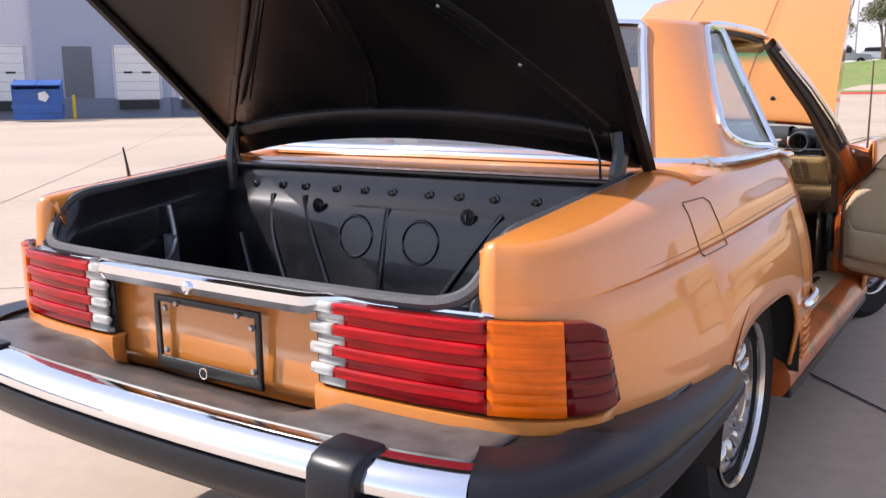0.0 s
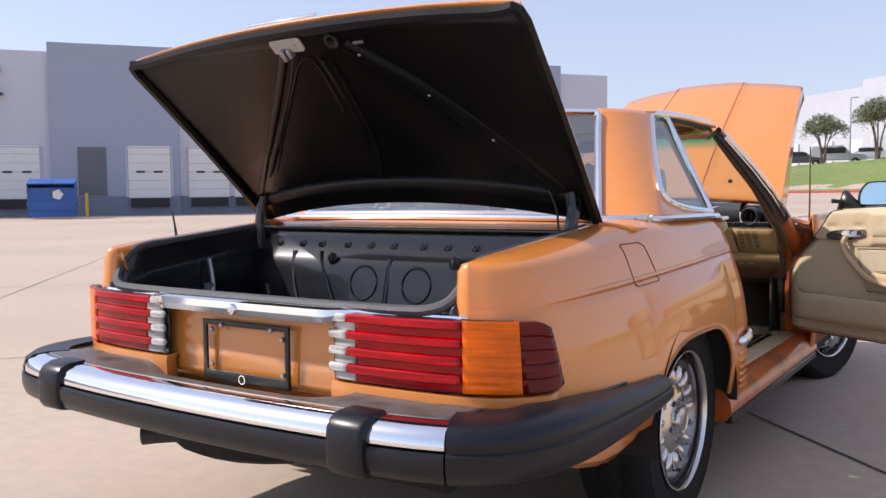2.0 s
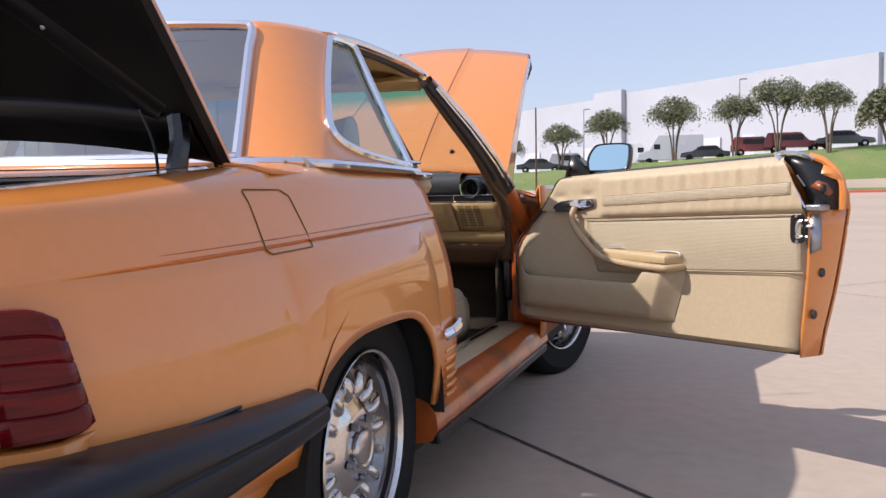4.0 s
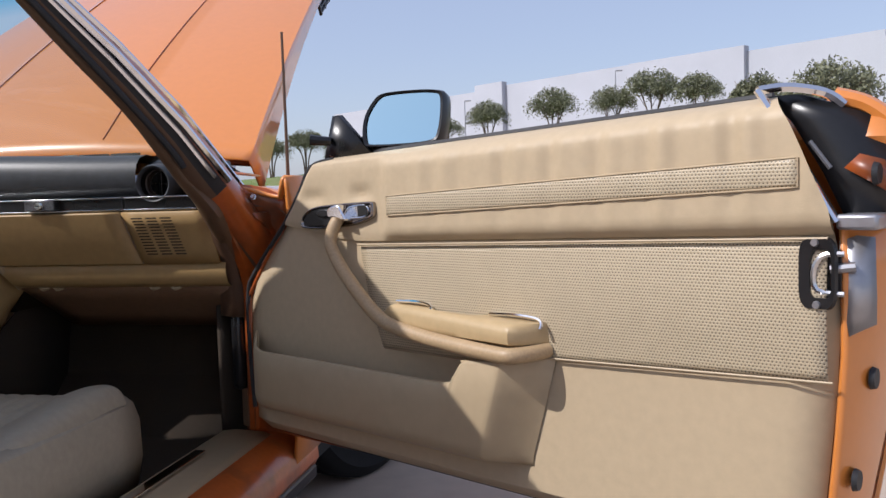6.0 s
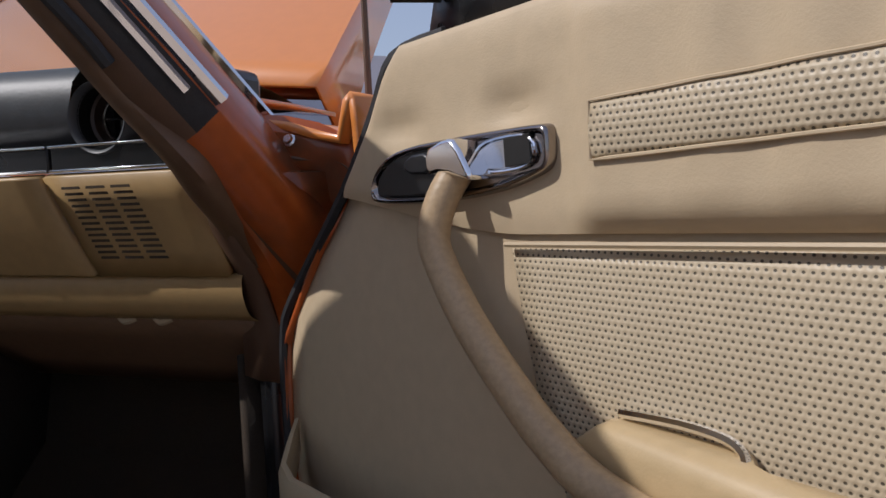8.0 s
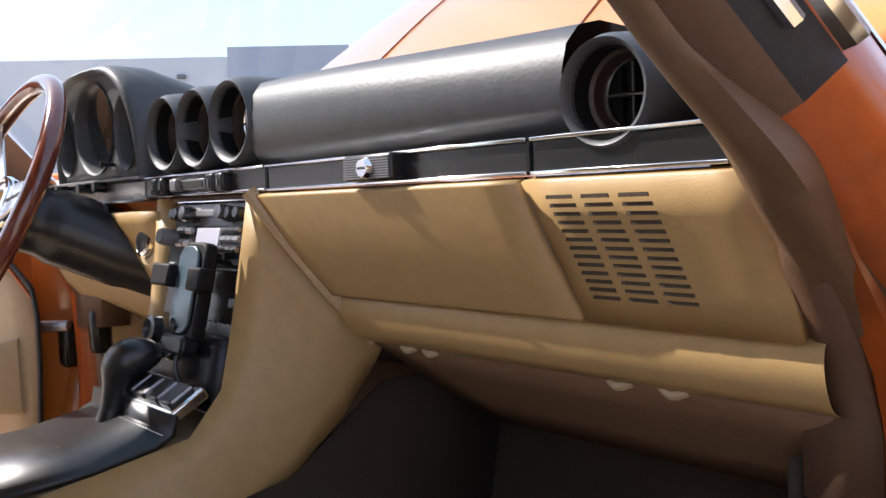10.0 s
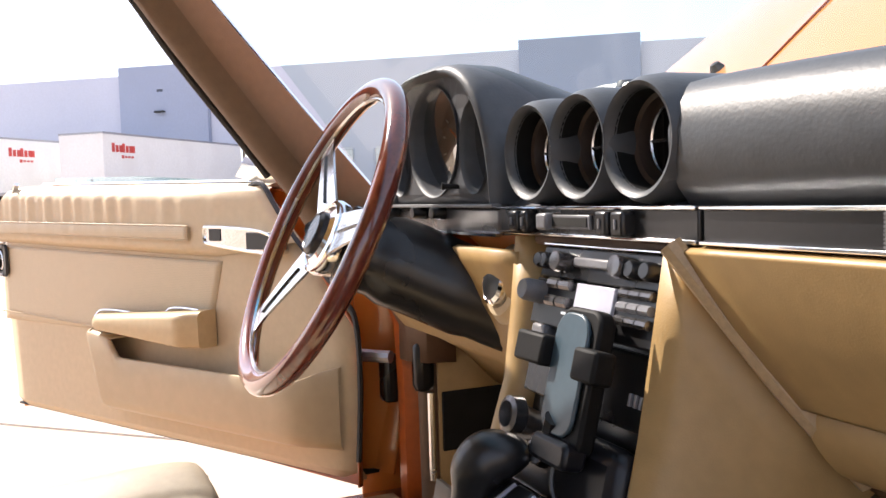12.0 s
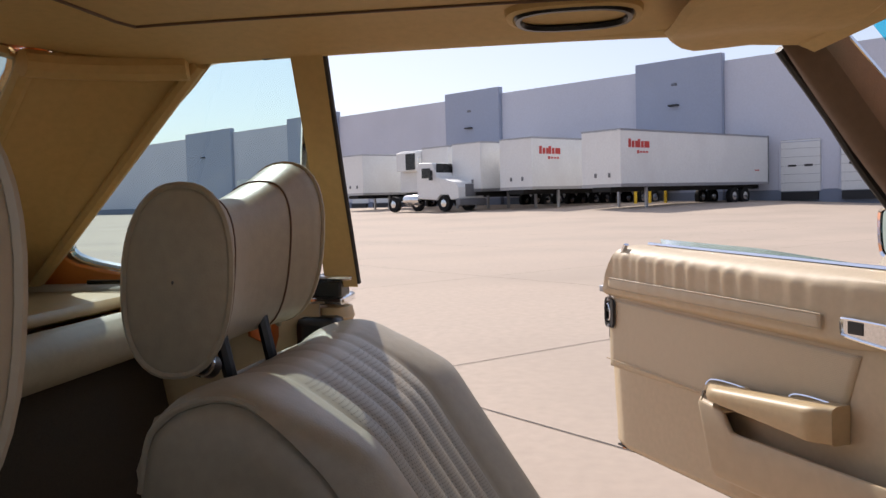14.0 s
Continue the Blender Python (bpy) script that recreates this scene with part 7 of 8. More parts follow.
    part("mirror_foot", grid([[foot[0], foot[1]], [foot[2], foot[2] + P(0.012, 0, 0.0) - P(0, 0, 0)]]), BLACKPLASTIC if right else CHROME, door, "mirror triangle" if right else "bright triangular quarter frame", solid=0.015)
    inv = m.inverted()
    mirror_at = V(1.128, 1.475, 0.985) if right else V(-1.128, 1.50, 0.975)
    mm = inv @ Matrix.Translation(mirror_at) @ pose(0, 0, 0, 78 if right else 90, 0, -8 if right else 25)
    shell = bmesh.new()
    outl = [(-0.078, -0.045), (-0.07, -0.052), (0.055, -0.05), (0.07, -0.036), (0.074, 0.036), (0.062, 0.05), (-0.04, 0.05), (-0.06, 0.04), (-0.082, 0.0)]
    outl = softened(outl)
    if not right:
        outl = [(-x, y) for x, y in outl]
    rows = [[mm @ V(x * f, y * f, w) for x, y in outl] for f, w in ((0.93, 0.012), (1.0, 0.014), (1.06, 0.004), (1.06, -0.02), (0.9, -0.05), (0.5, -0.062))]
    add_grid(shell, rows, close_v=True)
    shell.faces.new([shell.verts.new(q) for q in rows[-1]])
    bmesh.ops.remove_doubles(shell, verts=shell.verts, dist=1e-5)
    mir = part("wing_mirror", shell, BLACKPLASTIC if right else CHROME, door, "black wing mirror" if right else "chrome wing mirror", sharp=50)
    part("mirror_glass", plate([(x * 0.93, y * 0.93) for x, y in outl], 0.003, mm @ Matrix.Translation((0, 0, 0.006))), MIRROR, mir, "bluish mirror glass", smooth=False)
    arm_to = mm @ V(-0.07 if right else 0.07, -0.03, -0.03)
    part("mirror_arm", tube([foot[0].lerp(foot[1], 0.5) + V(0, 0, 0.03), arm_to], 0.016, 8), BLACKPLASTIC, mir)
    kn = P(0.178, 0.036, 0.952)
    part("mirror_knob", tube([kn, kn + P(-0.025, -0.03, 0.004) - P(0, 0, 0)], [0.008, 0.010], 8), BLACKPLASTIC, mir, "black mirror adjuster")
    return door


make_door(1, DOOR_R)
make_door(-1, DOOR_L)

# ---------- cabin floor and shell ----------
part("underbody", box((1.56, 2.76, 0.05), (0, 1.72, 0.235)), DARKVOID, car, "dark underbody", smooth=False)
part("rear_underbody", box((1.06, 1.2, 0.05), (0, -0.26, 0.33)), DARKVOID, car, "dark underside of the boot floor", smooth=False)
part("carpet", grid([[V(x, y, z) for x in (-0.66, -0.4, -0.16, 0.16, 0.4, 0.66)] for y, z in ((0.30, 0.30), (0.9, 0.285), (1.5, 0.28), (1.72, 0.30), (1.86, 0.42), (1.90, 0.60), (1.90, 0.8))]), CARPET, car, "dark brown carpet", solid=0.01)
for s in (1, -1):
    if s > 0:
        part("kick_panel", mirrored(grid([[V(0.66, y, z) for z in (0.27, 0.45, 0.62)] for y in (1.66, 1.78, 1.92)]), s), CARPET, car, "carpeted side panel", solid=0.01)
    else:
        kick = part("kick_panel", mirrored(grid([[V(0.672, y, z) for z in (0.27, 0.45, 0.62, 0.70)] for y in (1.672, 1.78, 1.92)]), s), BEIGE_DASH, car, "palomino kick board", solid=0.008)
        # flat dark box draws the shade inside the opening
        part("kick_opening", mirrored(box((0.008, 0.112, 0.10), (0.665, 1.732, 0.50)), s), DARKVOID, kick, "dark patch for the shaded kick board opening", bevel=0.003)
        part("kick_rail", mirrored(tube([(0.676, 1.662, 0.40), (0.676, 1.662, 0.548)], 0.006, 8), s), ALLOY, kick, "bright rail along the board")
    part("post_trim", mirrored(grid([[V(0.655, 1.70, z), V(0.668, 1.655 - 0.06 * step(0.66, 0.82, z), z), V(0.70, 1.635 - 0.09 * step(0.66, 0.82, z), z), V(0.728, 1.632 - 0.10 * step(0.66, 0.82, z), z)] for z in (0.60, 0.66, 0.72, 0.77, 0.82)]), s), BROWNTRIM, car, "brown vinyl post trim", solid=0.004)
    part("post_foot", mirrored(box((0.03, 0.06, 0.22), (0.703, 1.668, 0.55)) if s > 0 else box((0.03, 0.036, 0.088), (0.690, 1.655, 0.592)), s), BLACKPLASTIC, car, "black post cover", bevel=0.012)
part("tunnel", grid([[V(x, y, z) for x, z in ((-0.145, 0.28), (-0.14, lerp(0.46, 0.52, step(0.9, 1.5, y))), (-0.11, lerp(0.495, 0.575, step(0.9, 1.48, y))), (0, lerp(0.50, 0.58, step(0.9, 1.48, y))), (0.11, lerp(0.495, 0.575, step(0.9, 1.48, y))), (0.14, lerp(0.46, 0.52, step(0.9, 1.5, y))), (0.145, 0.28))] for y in (0.35, 0.6, 0.9, 1.1, 1.25, 1.36, 1.45, 1.55, 1.7, 1.85)]), BEIGE_HARD, car, "palomino transmission tunnel", solid=0.006)
part("tunnel_carpet", grid([[V(x, y, z) for x, z in ((0.152, 0.27), (0.15, lerp(0.44, 0.505, step(0.9, 1.5, y)) + 0.10 * step(1.5, 1.68, y)))] for y in (0.5, 0.9, 1.2, 1.4, 1.55, 1.68, 1.88)]), CARPET, car, "brown carpet on the tunnel", solid=0.004)
# behind the seats
part("rear_bulkhead", grid([[V(x, y, z) for x in (-0.66, 0, 0.66)] for y, z in ((0.40, 0.30), (0.30, 0.55), (0.25, 0.80), (0.20, 0.90))]), CARPET, car, "dark carpeted rear bulkhead", solid=0.01)
# the darker dash vinyl puts the shade on the shelf into its colour
part("parcel_shelf", grid([[V(x, y, z) for x in (-0.70, -0.3, 0.3, 0.70)] for y, z in ((-0.13, 0.926), (0.1, 0.93), (0.215, 0.928), (0.225, 0.915))]), BEIGE_DASH, car, "palomino parcel shelf, shade in its darker vinyl", solid=0.008)
part("shelf_roll", grid([[V(x, 0.245 + 0.035 * math.cos(a), 0.875 + 0.036 * math.sin(a)) for a in [radians(d) for d in range(-90, 121, 30)]] for x in (-0.70, -0.35, 0, 0.35, 0.70)]), LEATHER, car, "cream padded roll below the shelf", solid=0.006)
for s in (1, -1):
    part("quarter_trim", mirrored(grid([[V(0.70, y, z) for z in (0.30, 0.6, 0.86, 0.905)] for y in (-0.10, 0.15, 0.50)]), s), BEIGE_HARD, car, "palomino inner quarter trim", solid=0.008)
    part("side_roll", mirrored(tube(smooth_line([(0.705, -0.10, 0.905), (0.70, 0.1, 0.908), (0.698, 0.3, 0.905), (0.70, 0.44, 0.90)], 4), 0.032, 12), s), LEATHER, car, "cream padded roll along the side")
    part("shelf_gap", mirrored(tube([(0.678, 0.12, 0.944), (0.678, 0.42, 0.944)], 0.004, 6), s), BLACKPLASTIC, car, "dark gap below the hardtop lining")
    part("pillar_shoe", mirrored(box((0.05, 0.062, 0.008), (0.712, 0.525, 0.945)), s), CHROME, car, "bright shoe under the hardtop pillar", bevel=0.003)
    part("pillar_gap", mirrored(box((0.05, 0.055, 0.026), (0.708, 0.512, 0.928)), s), BLACKPLASTIC, car, "black gap under the pillar", bevel=0.004)
    part("striker_plate", mirrored(box((0.07, 0.062, 0.016), (0.742, 0.505, 0.908)), s), CHROME, car, "bright striker bracket", bevel=0.005)
    part("post_cap", mirrored(lathe([(0.0, -0.022), (0.022, -0.018), (0.030, 0.0), (0.026, 0.016), (0.0, 0.020)], 16, Matrix.Translation((0.742, 0.512, 0.880)) @ Matrix.Diagonal((1.25, 1, 1, 1))), s), BEIGE_PAD, car, "tan pad on the door post")
    part("belt_reel", mirrored(box((0.05, 0.07, 0.09), (0.70, 0.50, 0.84)), s), BLACKPLASTIC, car, "black belt guide", bevel=0.012)
part("seat_belt", grid([[V(0.585 + dx, y, z) for dx in (0, 0.018, 0.036)] for y, z in ((0.82, 0.72), (0.90, 0.615), (0.94, 0.50), (0.955, 0.40))]), RUBBER, car, "black seat belt strap", solid=0.003)


# ---------- seats ----------
def seat(cx, dy):
    """A bucket seat; x is measured from its middle."""
    root = part("seat", box((0.40, 0.42, 0.10), (cx, 0.98 + dy, 0.35)), BLACKPLASTIC, car, "cream leather bucket seat with pleated perforated middle", bevel=0.02)

    def crown(u, n=6):
        """How far the cover stands proud across the seat, u in -1..1: six pleats, a tuck, a bolster, a rounded edge."""
        a = abs(u)
        if a < 0.53:
            return 0.010 + 0.007 * abs(math.sin((u / 0.53 + 1) * math.pi * n / 2)) ** 0.55
        if a < 0.59:
            return lerp(0.010, 0.022, (a - 0.53) / 0.06)
        return 0.022 + 0.016 * math.sin(min((a - 0.59) / 0.25, 1) * math.pi / 2) if a < 0.86 else 0.038 * math.sqrt(max(1 - ((a - 0.86) / 0.14) ** 2, 0))
    us = [-1 + 2 * i / 96 for i in range(97)]
    # backrest: one cover from the cushion over the top to the rear; its edge is the piped seam of the sides
    side_line = [(0.935, 0.43), (0.878, 0.53), (0.803, 0.65), (0.735, 0.755), (0.702, 0.806), (0.683, 0.831), (0.653, 0.860), (0.620, 0.882), (0.589, 0.888), (0.552, 0.878), (0.529, 0.860), (0.520, 0.842)]
    edge = smooth_line([V(0, y, z) for y, z in side_line], 4)
    rows = []
    for i, p in enumerate(edge):
        d = (edge[min(i + 1, len(edge) - 1)] - edge[max(i - 1, 0)]).normalized()
        nrm = V(0, d.z, -d.y)
        t = i / (len(edge) - 1)
        half = lerp(0.225, 0.24, step(0, 0.4, t))
        amp = 1 - 0.72 * step(0.35, 0.62, t)
        rows.append([V(cx + u * (half - 0.014 * step(0.5, 0.8, t) * abs(u)), p.y + dy + nrm.y * crown(u) * amp, p.z + nrm.z * crown(u) * amp) for u in us])
    bm = grid(rows)
    for f in bm.faces:
        c = f.calc_center_median()
        f.material_index = 1 if abs(c.x - cx) < 0.122 and (c.z < 0.872 or c.y > 0.63 + dy) else 0
    part("backrest", bm, [LEATHER, PERF_GREY], root, "pleated backrest", sharp=80)
    loop = side_line + [(0.512, 0.80), (0.53, 0.70), (0.60, 0.55), (0.68, 0.43)]
    for sgn in (-1, 1):
        hw = 0.228
        ring = [V(0, y, z) for y, z in loop]
        mid = V(0, 0.69, 0.63)
        rr = [[V(cx + sgn * (hw + o), lerp(p.y, mid.y, k) + dy, lerp(p.z, mid.z, k)) for p in ring] for k, o in ((0, -0.012), (0.01, 0.004), (0.06, 0.012), (0.2, 0.016), (0.5, 0.017), (0.97, 0.017))]
        part("backrest_side", grid(rr, close_v=True), LEATHER, root, "padded side of the backrest", sharp=80)
        part("piping", tube(smooth_line([V(cx + sgn * (hw + 0.002), p.y + dy, p.z + 0.001) for p in ring[:13]], 4), 0.004, 8), LEATHER, root, "leather piping")
    part("backrest_shell", grid([[V(cx + u * 0.226, y + dy - 0.012 * (1 - u * u), z) for y, z in ((0.53, 0.868), (0.510, 0.82), (0.53, 0.69), (0.60, 0.55), (0.68, 0.43))] for u in (-1, -0.5, 0, 0.5, 1)]), LEATHER, root, "seat back shell", solid=0.004)
    # cushion
    rows = []
    prof = smooth_line([V(0, 0.72, 0.450), V(0, 0.85, 0.460), V(0, 1.05, 0.480), V(0, 1.20, 0.494), V(0, 1.28, 0.488), V(0, 1.315, 0.458), V(0, 1.325, 0.41), V(0, 1.315, 0.34)], 4)
    for i, p in enumerate(prof):
        t = i / (len(prof) - 1)
        half = 0.25 - 0.02 * step(0.6, 1, t)
        rows.append([V(cx + u * half, p.y + dy - 0.05 * u * u * step(0.5, 0.75, t), p.z + crown(u, 8) * (1 - 0.5 * step(0.7, 0.9, t)) - 0.012) for u in us])
    part("cushion", grid(rows), LEATHER, root, "pleated seat cushion", sharp=80)
    for sgn in (-1, 1):
        part("cushion_side", grid([[V(cx + sgn * x, y + dy, z) for x, z in ((0.236, 0.490), (0.252, 0.478), (0.263, 0.448), (0.265, 0.38), (0.25, 0.31))] for y in (0.72, 0.9, 1.1, 1.22, 1.29)]), LEATHER, root, "padded cushion side", solid=0.01)
    # head restraint: two full oval ends, a waist between them, hollow in front
    hc = V(cx, 0.513 + dy, 1.002)

    def ring_at(u, k=1.0, n=36):
        waist = (1 - abs(u) ** 1.6)
        hy, hz = 0.059 - 0.004 * waist, 0.099 - 0.042 * waist
        out = []
        for j in range(n):
            a = j * math.tau / n
            c, sn = math.cos(a), math.sin(a)
            py = math.copysign(abs(c) ** 0.85, c) * hy * k
            pz = math.copysign(abs(sn) ** 0.85, sn) * (hz if sn > 0 else 0.098 + 0.008 * (1 - u)) * k
            out.append(V(cx + u * 0.148, hc.y + py + 0.08 * pz - 0.022 * waist * max(c, 0) ** 1.5 * k - 0.016 * waist * k, hc.z + pz - 0.016 * u + 0.006 * waist))
        return out
    stations = [-1.0, -0.985, -0.95, -0.85, -0.7, -0.55, -0.4, -0.2, 0, 0.2, 0.4, 0.55, 0.7, 0.85, 0.95, 0.985, 1.0]
    rows = [ring_at(u, 0.90 if abs(u) == 1 else 0.96 if abs(u) > 0.98 else 1.0) for u in stations]
    bm = grid(rows, close_v=True)
    for u in (-1, 1):
        a, b = ring_at(u, 0.90), [q + V(u * 0.006, 0, 0) for q in ring_at(u, 0.5)]
        add_grid(bm, [a, b, [q + V(u * 0.008, 0, 0) for q in ring_at(u, 0.02)]], close_v=True)
    bmesh.ops.remove_doubles(bm, verts=bm.verts, dist=1e-5)
    head = part("head_restraint", bm, LEATHER, root, "cream leather head restraint", sharp=85)
    for u, k, r, mat in ((-0.985, 0.975, 0.0036, LEATHER), (0.985, 0.975, 0.0036, LEATHER), (-0.58, 1.003, 0.0016, BROWNTRIM), (0.58, 1.003, 0.0016, BROWNTRIM)):
        part("piping", tube(ring_at(u, k), r, 6, closed=True), mat, head, "leather piping" if mat is LEATHER else "stitched seam")
    for sgn in (-1, 1):
        part("restraint_post", tube([(cx + sgn * 0.06, 0.515 + dy, 0.925), (cx + sgn * 0.06, 0.53 + dy, 0.855)], 0.008, 8), BLACKPLASTIC, head, "black post")
    part("release_knob", lathe([(0.013, 0), (0.013, 0.02), (0.009, 0.024), (0, 0.024)], 14, pose(cx + 0.10, 0.522 + dy, 0.892, 0, 70, 0)), BLACKPLASTIC, head, "black release knob")
    part("knob_rim", tube([pose(cx + 0.10, 0.522 + dy, 0.892, 0, 70, 0) @ V(0.013 * math.cos(a), 0.013 * math.sin(a), 0.02) for a in [math.tau * j / 16 for j in range(16)]], 0.0018, 5, closed=True), CHROME, head, "bright rim")
    return root


seat(-0.365, 0.0)
seat(0.36, 0.09)

# ---------- dashboard ----------
PAD = [(1.80, 0.925), (1.72, 0.945), (1.64, 0.955), (1.59, 0.957), (1.565, 0.951), (1.550, 0.936), (1.544, 0.915), (1.545, 0.892), (1.553, 0.873), (1.562, 0.862), (1.568, 0.857)]
dash = part("dashboard", grid([[V(x, y + 0.02 * (abs(x) / 0.6) ** 3, z - 0.010 * step(0.1, 0.55, abs(x)) * step(0.86, 0.9, z)) for y, z in PAD] for x in [0.104 + 0.432 * i / 16 for i in range(17)]]), DASHPAD, car, "black grained dashboard with palomino lower half")
part("dash_top", grid([[V(x, y, z - 0.03 * (abs(x) / 0.62) ** 2) for y, z in ((1.60, 0.945), (1.66, 0.952), (1.72, 0.946), (1.80, 0.922))] for x in (-0.62, -0.4, -0.2, 0, 0.125)]), DASHPAD, dash, "black dash top", solid=0.004)
bm = bmesh.new()
for k in range(12):
    add_box(bm, (0.05, 0.012, 0.006), (-0.25 + 0.06 * k, 1.70 - 0.02 * (k % 2), 0.957 - 0.03 * ((-0.25 + 0.06 * k) / 0.62) ** 2))
part("demister_slots", bm, GREYPLASTIC, dash, "grey demister slots")


def cowl(c, r, depth, parent, lean=0.0, deep=True):
    """A round hooded air vent that looks to the tail."""
    m = Matrix.Translation(c) @ pose(0, 0, 0, 90 + lean, 0, 0)      # its axis points backwards
    part("vent_cowl", lathe([(r * 1.30, -depth), (r * 1.28, -0.02), (r * 1.22, -0.004), (r * 1.12, 0.004), (r * 1.02, 0.002), (r * 0.97, -0.006)], 40, m), DASHPAD, parent, "round padded vent cowl", sharp=70)
    # cowl vinyl continued in near-black, the tunnel's shade as colour
    part("vent_tunnel", lathe([(r * 0.98, -0.004), (r * 0.96, -0.012), (r * 0.95, -0.024)], 36, m), VENTBLACK, parent, "vent tunnel, its inner shade in the black", sharp=70)
    part("vent_ring", lathe([(r * 0.955, -0.022), (r * 0.86, -0.024), (r * 0.80, -0.030), (r * 0.78, -0.037)], 36, m), VENTBROWN, parent, "dark brown vent ring")
    part("vent_drum", lathe([(r * 0.80, -0.034), (r * 0.76, -0.040), (0, -0.042)], 28, m), VENTBLACK, parent, "dark vent drum")
    part("vent_bar", tube([m @ V(-r * 0.60, 0, -0.031), m @ V(r * 0.60, 0, -0.031)], 0.0015, 6), ALLOY, parent, "bright vent bar")
    part("vent_bar", tube([m @ V(0, -r * 0.70, -0.033), m @ V(0, r * 0.70, -0.033)], 0.0010, 6), GUNMETAL, parent, "grey vent bar")
    part("vent_chrome", tube([m @ V(r * 0.77 * math.cos(a), r * 0.77 * math.sin(a), -0.035) for a in [math.tau * k / 32 for k in range(32)]], 0.0015, 5, closed=True), ALLOY, parent, "thin bright ring")
    for k in (-0.36, 0, 0.36):
        part("vent_slat", box((0.003, r * 1.2, 0.008), (k * r, 0, -0.038), m), VENTBLACK, parent)


for x in (-0.107, -0.0205, 0.0675):
    cowl(V(x, 1.545, 0.9115), 0.0405, 0.09, dash)
part("vent_panel", grid([[V(x, y, z) for y, z in ((1.64, 0.95), (1.605, 0.948), (1.594, 0.93), (1.590, 0.90), (1.588, 0.872), (1.562, 0.857))] for x in (-0.20, -0.1, 0, 0.1, 0.125)]), DASHPAD, dash, "black vent panel")
part("pad_end", grid([[V(x, y + 0.006, z) for y, z in PAD] for x in (0.098, 0.106)]), DASHPAD, dash, "end of the padded roll")
cowl(V(0.580, 1.550, 0.8855), 0.0325, 0.09, dash)
part("dash_corner", grid([[V(x, y + 0.054, z - 0.02) for y, z in PAD[:-2]] for x in (0.535, 0.58, 0.62, 0.645)]), BLACKPLASTIC, dash, "black dash corner")
part("dash_end", box((0.06, 0.10, 0.13), (0.672, 1.618, 0.868)), BLACKPLASTIC, dash, "black end of the dash", bevel=0.012)
# trim strip with bright lines
for a, b in ((0.134, 0.509), (0.513, 0.672), (-0.184, 0.130)):
    part("trim_strip", box((b - a, 0.012, 0.025), ((a + b) / 2, 1.556, 0.8455)), BLACKPLASTIC, dash, "gloss black trim strip", bevel=0.002)
    for z in (0.8335, 0.8585):
        part("bright_line", box((b - a, 0.006, 0.003), ((a + b) / 2, 1.549, z)), CHROME, dash, "thin bright line", bevel=0.0008)
part("glovebox_latch", box((0.070, 0.022, 0.024), (0.330, 1.545, 0.847)), BLACKPLASTIC, dash, "ribbed black latch", bevel=0.003)
for k in range(9):
    part("latch_rib", box((0.066, 0.002, 0.0012), (0.330, 1.5335, 0.838 + 0.00225 * k)), GREYPLASTIC, dash)
part("glovebox_lock", lathe([(0, 0.006), (0.0075, 0.006), (0.009, 0.003), (0.010, 0)], 20, pose(0.331, 1.5335, 0.8465, 90, 0, 0)), CHROME, dash, "chrome lock")
part("lock_slot", box((0.008, 0.002, 0.002), (0.331, 1.527, 0.8465)), BLACKPLASTIC, dash)
for x, w in ((-0.134, 0.018), (-0.112, 0.012), (0.022, 0.018), (0.045, 0.018)):
    part("heater_knob", box((w, 0.018, 0.021), (x, 1.546, 0.8455)), BLACKPLASTIC, dash, "black heater lever", bevel=0.003)
    part("knob_mark", box((0.002, 0.002, 0.008), (x, 1.5365, 0.8455)), GREYPLASTIC, dash)
part("heater_frame", box((0.066, 0.004, 0.013), (-0.042, 1.5495, 0.8455)), GREYPLASTIC, dash, "grey slide frame", bevel=0.001)
part("heater_slot", box((0.058, 0.004, 0.008), (-0.042, 1.5485, 0.8455)), DARKVOID, dash)
part("heater_slide", box((0.020, 0.014, 0.016), (-0.082, 1.547, 0.8455)), GREYPLASTIC, dash, bevel=0.003)
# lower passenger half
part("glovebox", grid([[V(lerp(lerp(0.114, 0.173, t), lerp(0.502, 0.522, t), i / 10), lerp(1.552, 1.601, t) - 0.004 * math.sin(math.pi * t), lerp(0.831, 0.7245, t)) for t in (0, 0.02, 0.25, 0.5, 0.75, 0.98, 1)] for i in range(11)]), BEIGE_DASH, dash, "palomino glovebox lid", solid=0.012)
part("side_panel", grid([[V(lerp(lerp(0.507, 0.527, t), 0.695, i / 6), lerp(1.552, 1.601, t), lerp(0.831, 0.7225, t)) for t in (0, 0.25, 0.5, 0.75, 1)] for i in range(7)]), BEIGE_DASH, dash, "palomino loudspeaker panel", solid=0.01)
for j in range(3):
    for k in range(13):
        t = 0.14 + 0.058 * k
        x = lerp(0.512, 0.532, t) + 0.012 + 0.032 * j
        part("grille_slot", box((0.024, 0.004, 0.0035), (x + 0.012, lerp(1.552, 1.601, t) - 0.0095, lerp(0.831, 0.7225, t)), None), CARPET, dash)
KNEE = smooth_line([(0, 1.608, 0.7205), (0.06, 1.600, 0.717), (0.3, 1.598, 0.703), (0.55, 1.602, 0.688), (0.8, 1.611, 0.674), (1, 1.628, 0.666)], 4)
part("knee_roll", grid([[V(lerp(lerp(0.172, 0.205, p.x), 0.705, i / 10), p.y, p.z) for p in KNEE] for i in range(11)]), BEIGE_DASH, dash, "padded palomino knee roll")
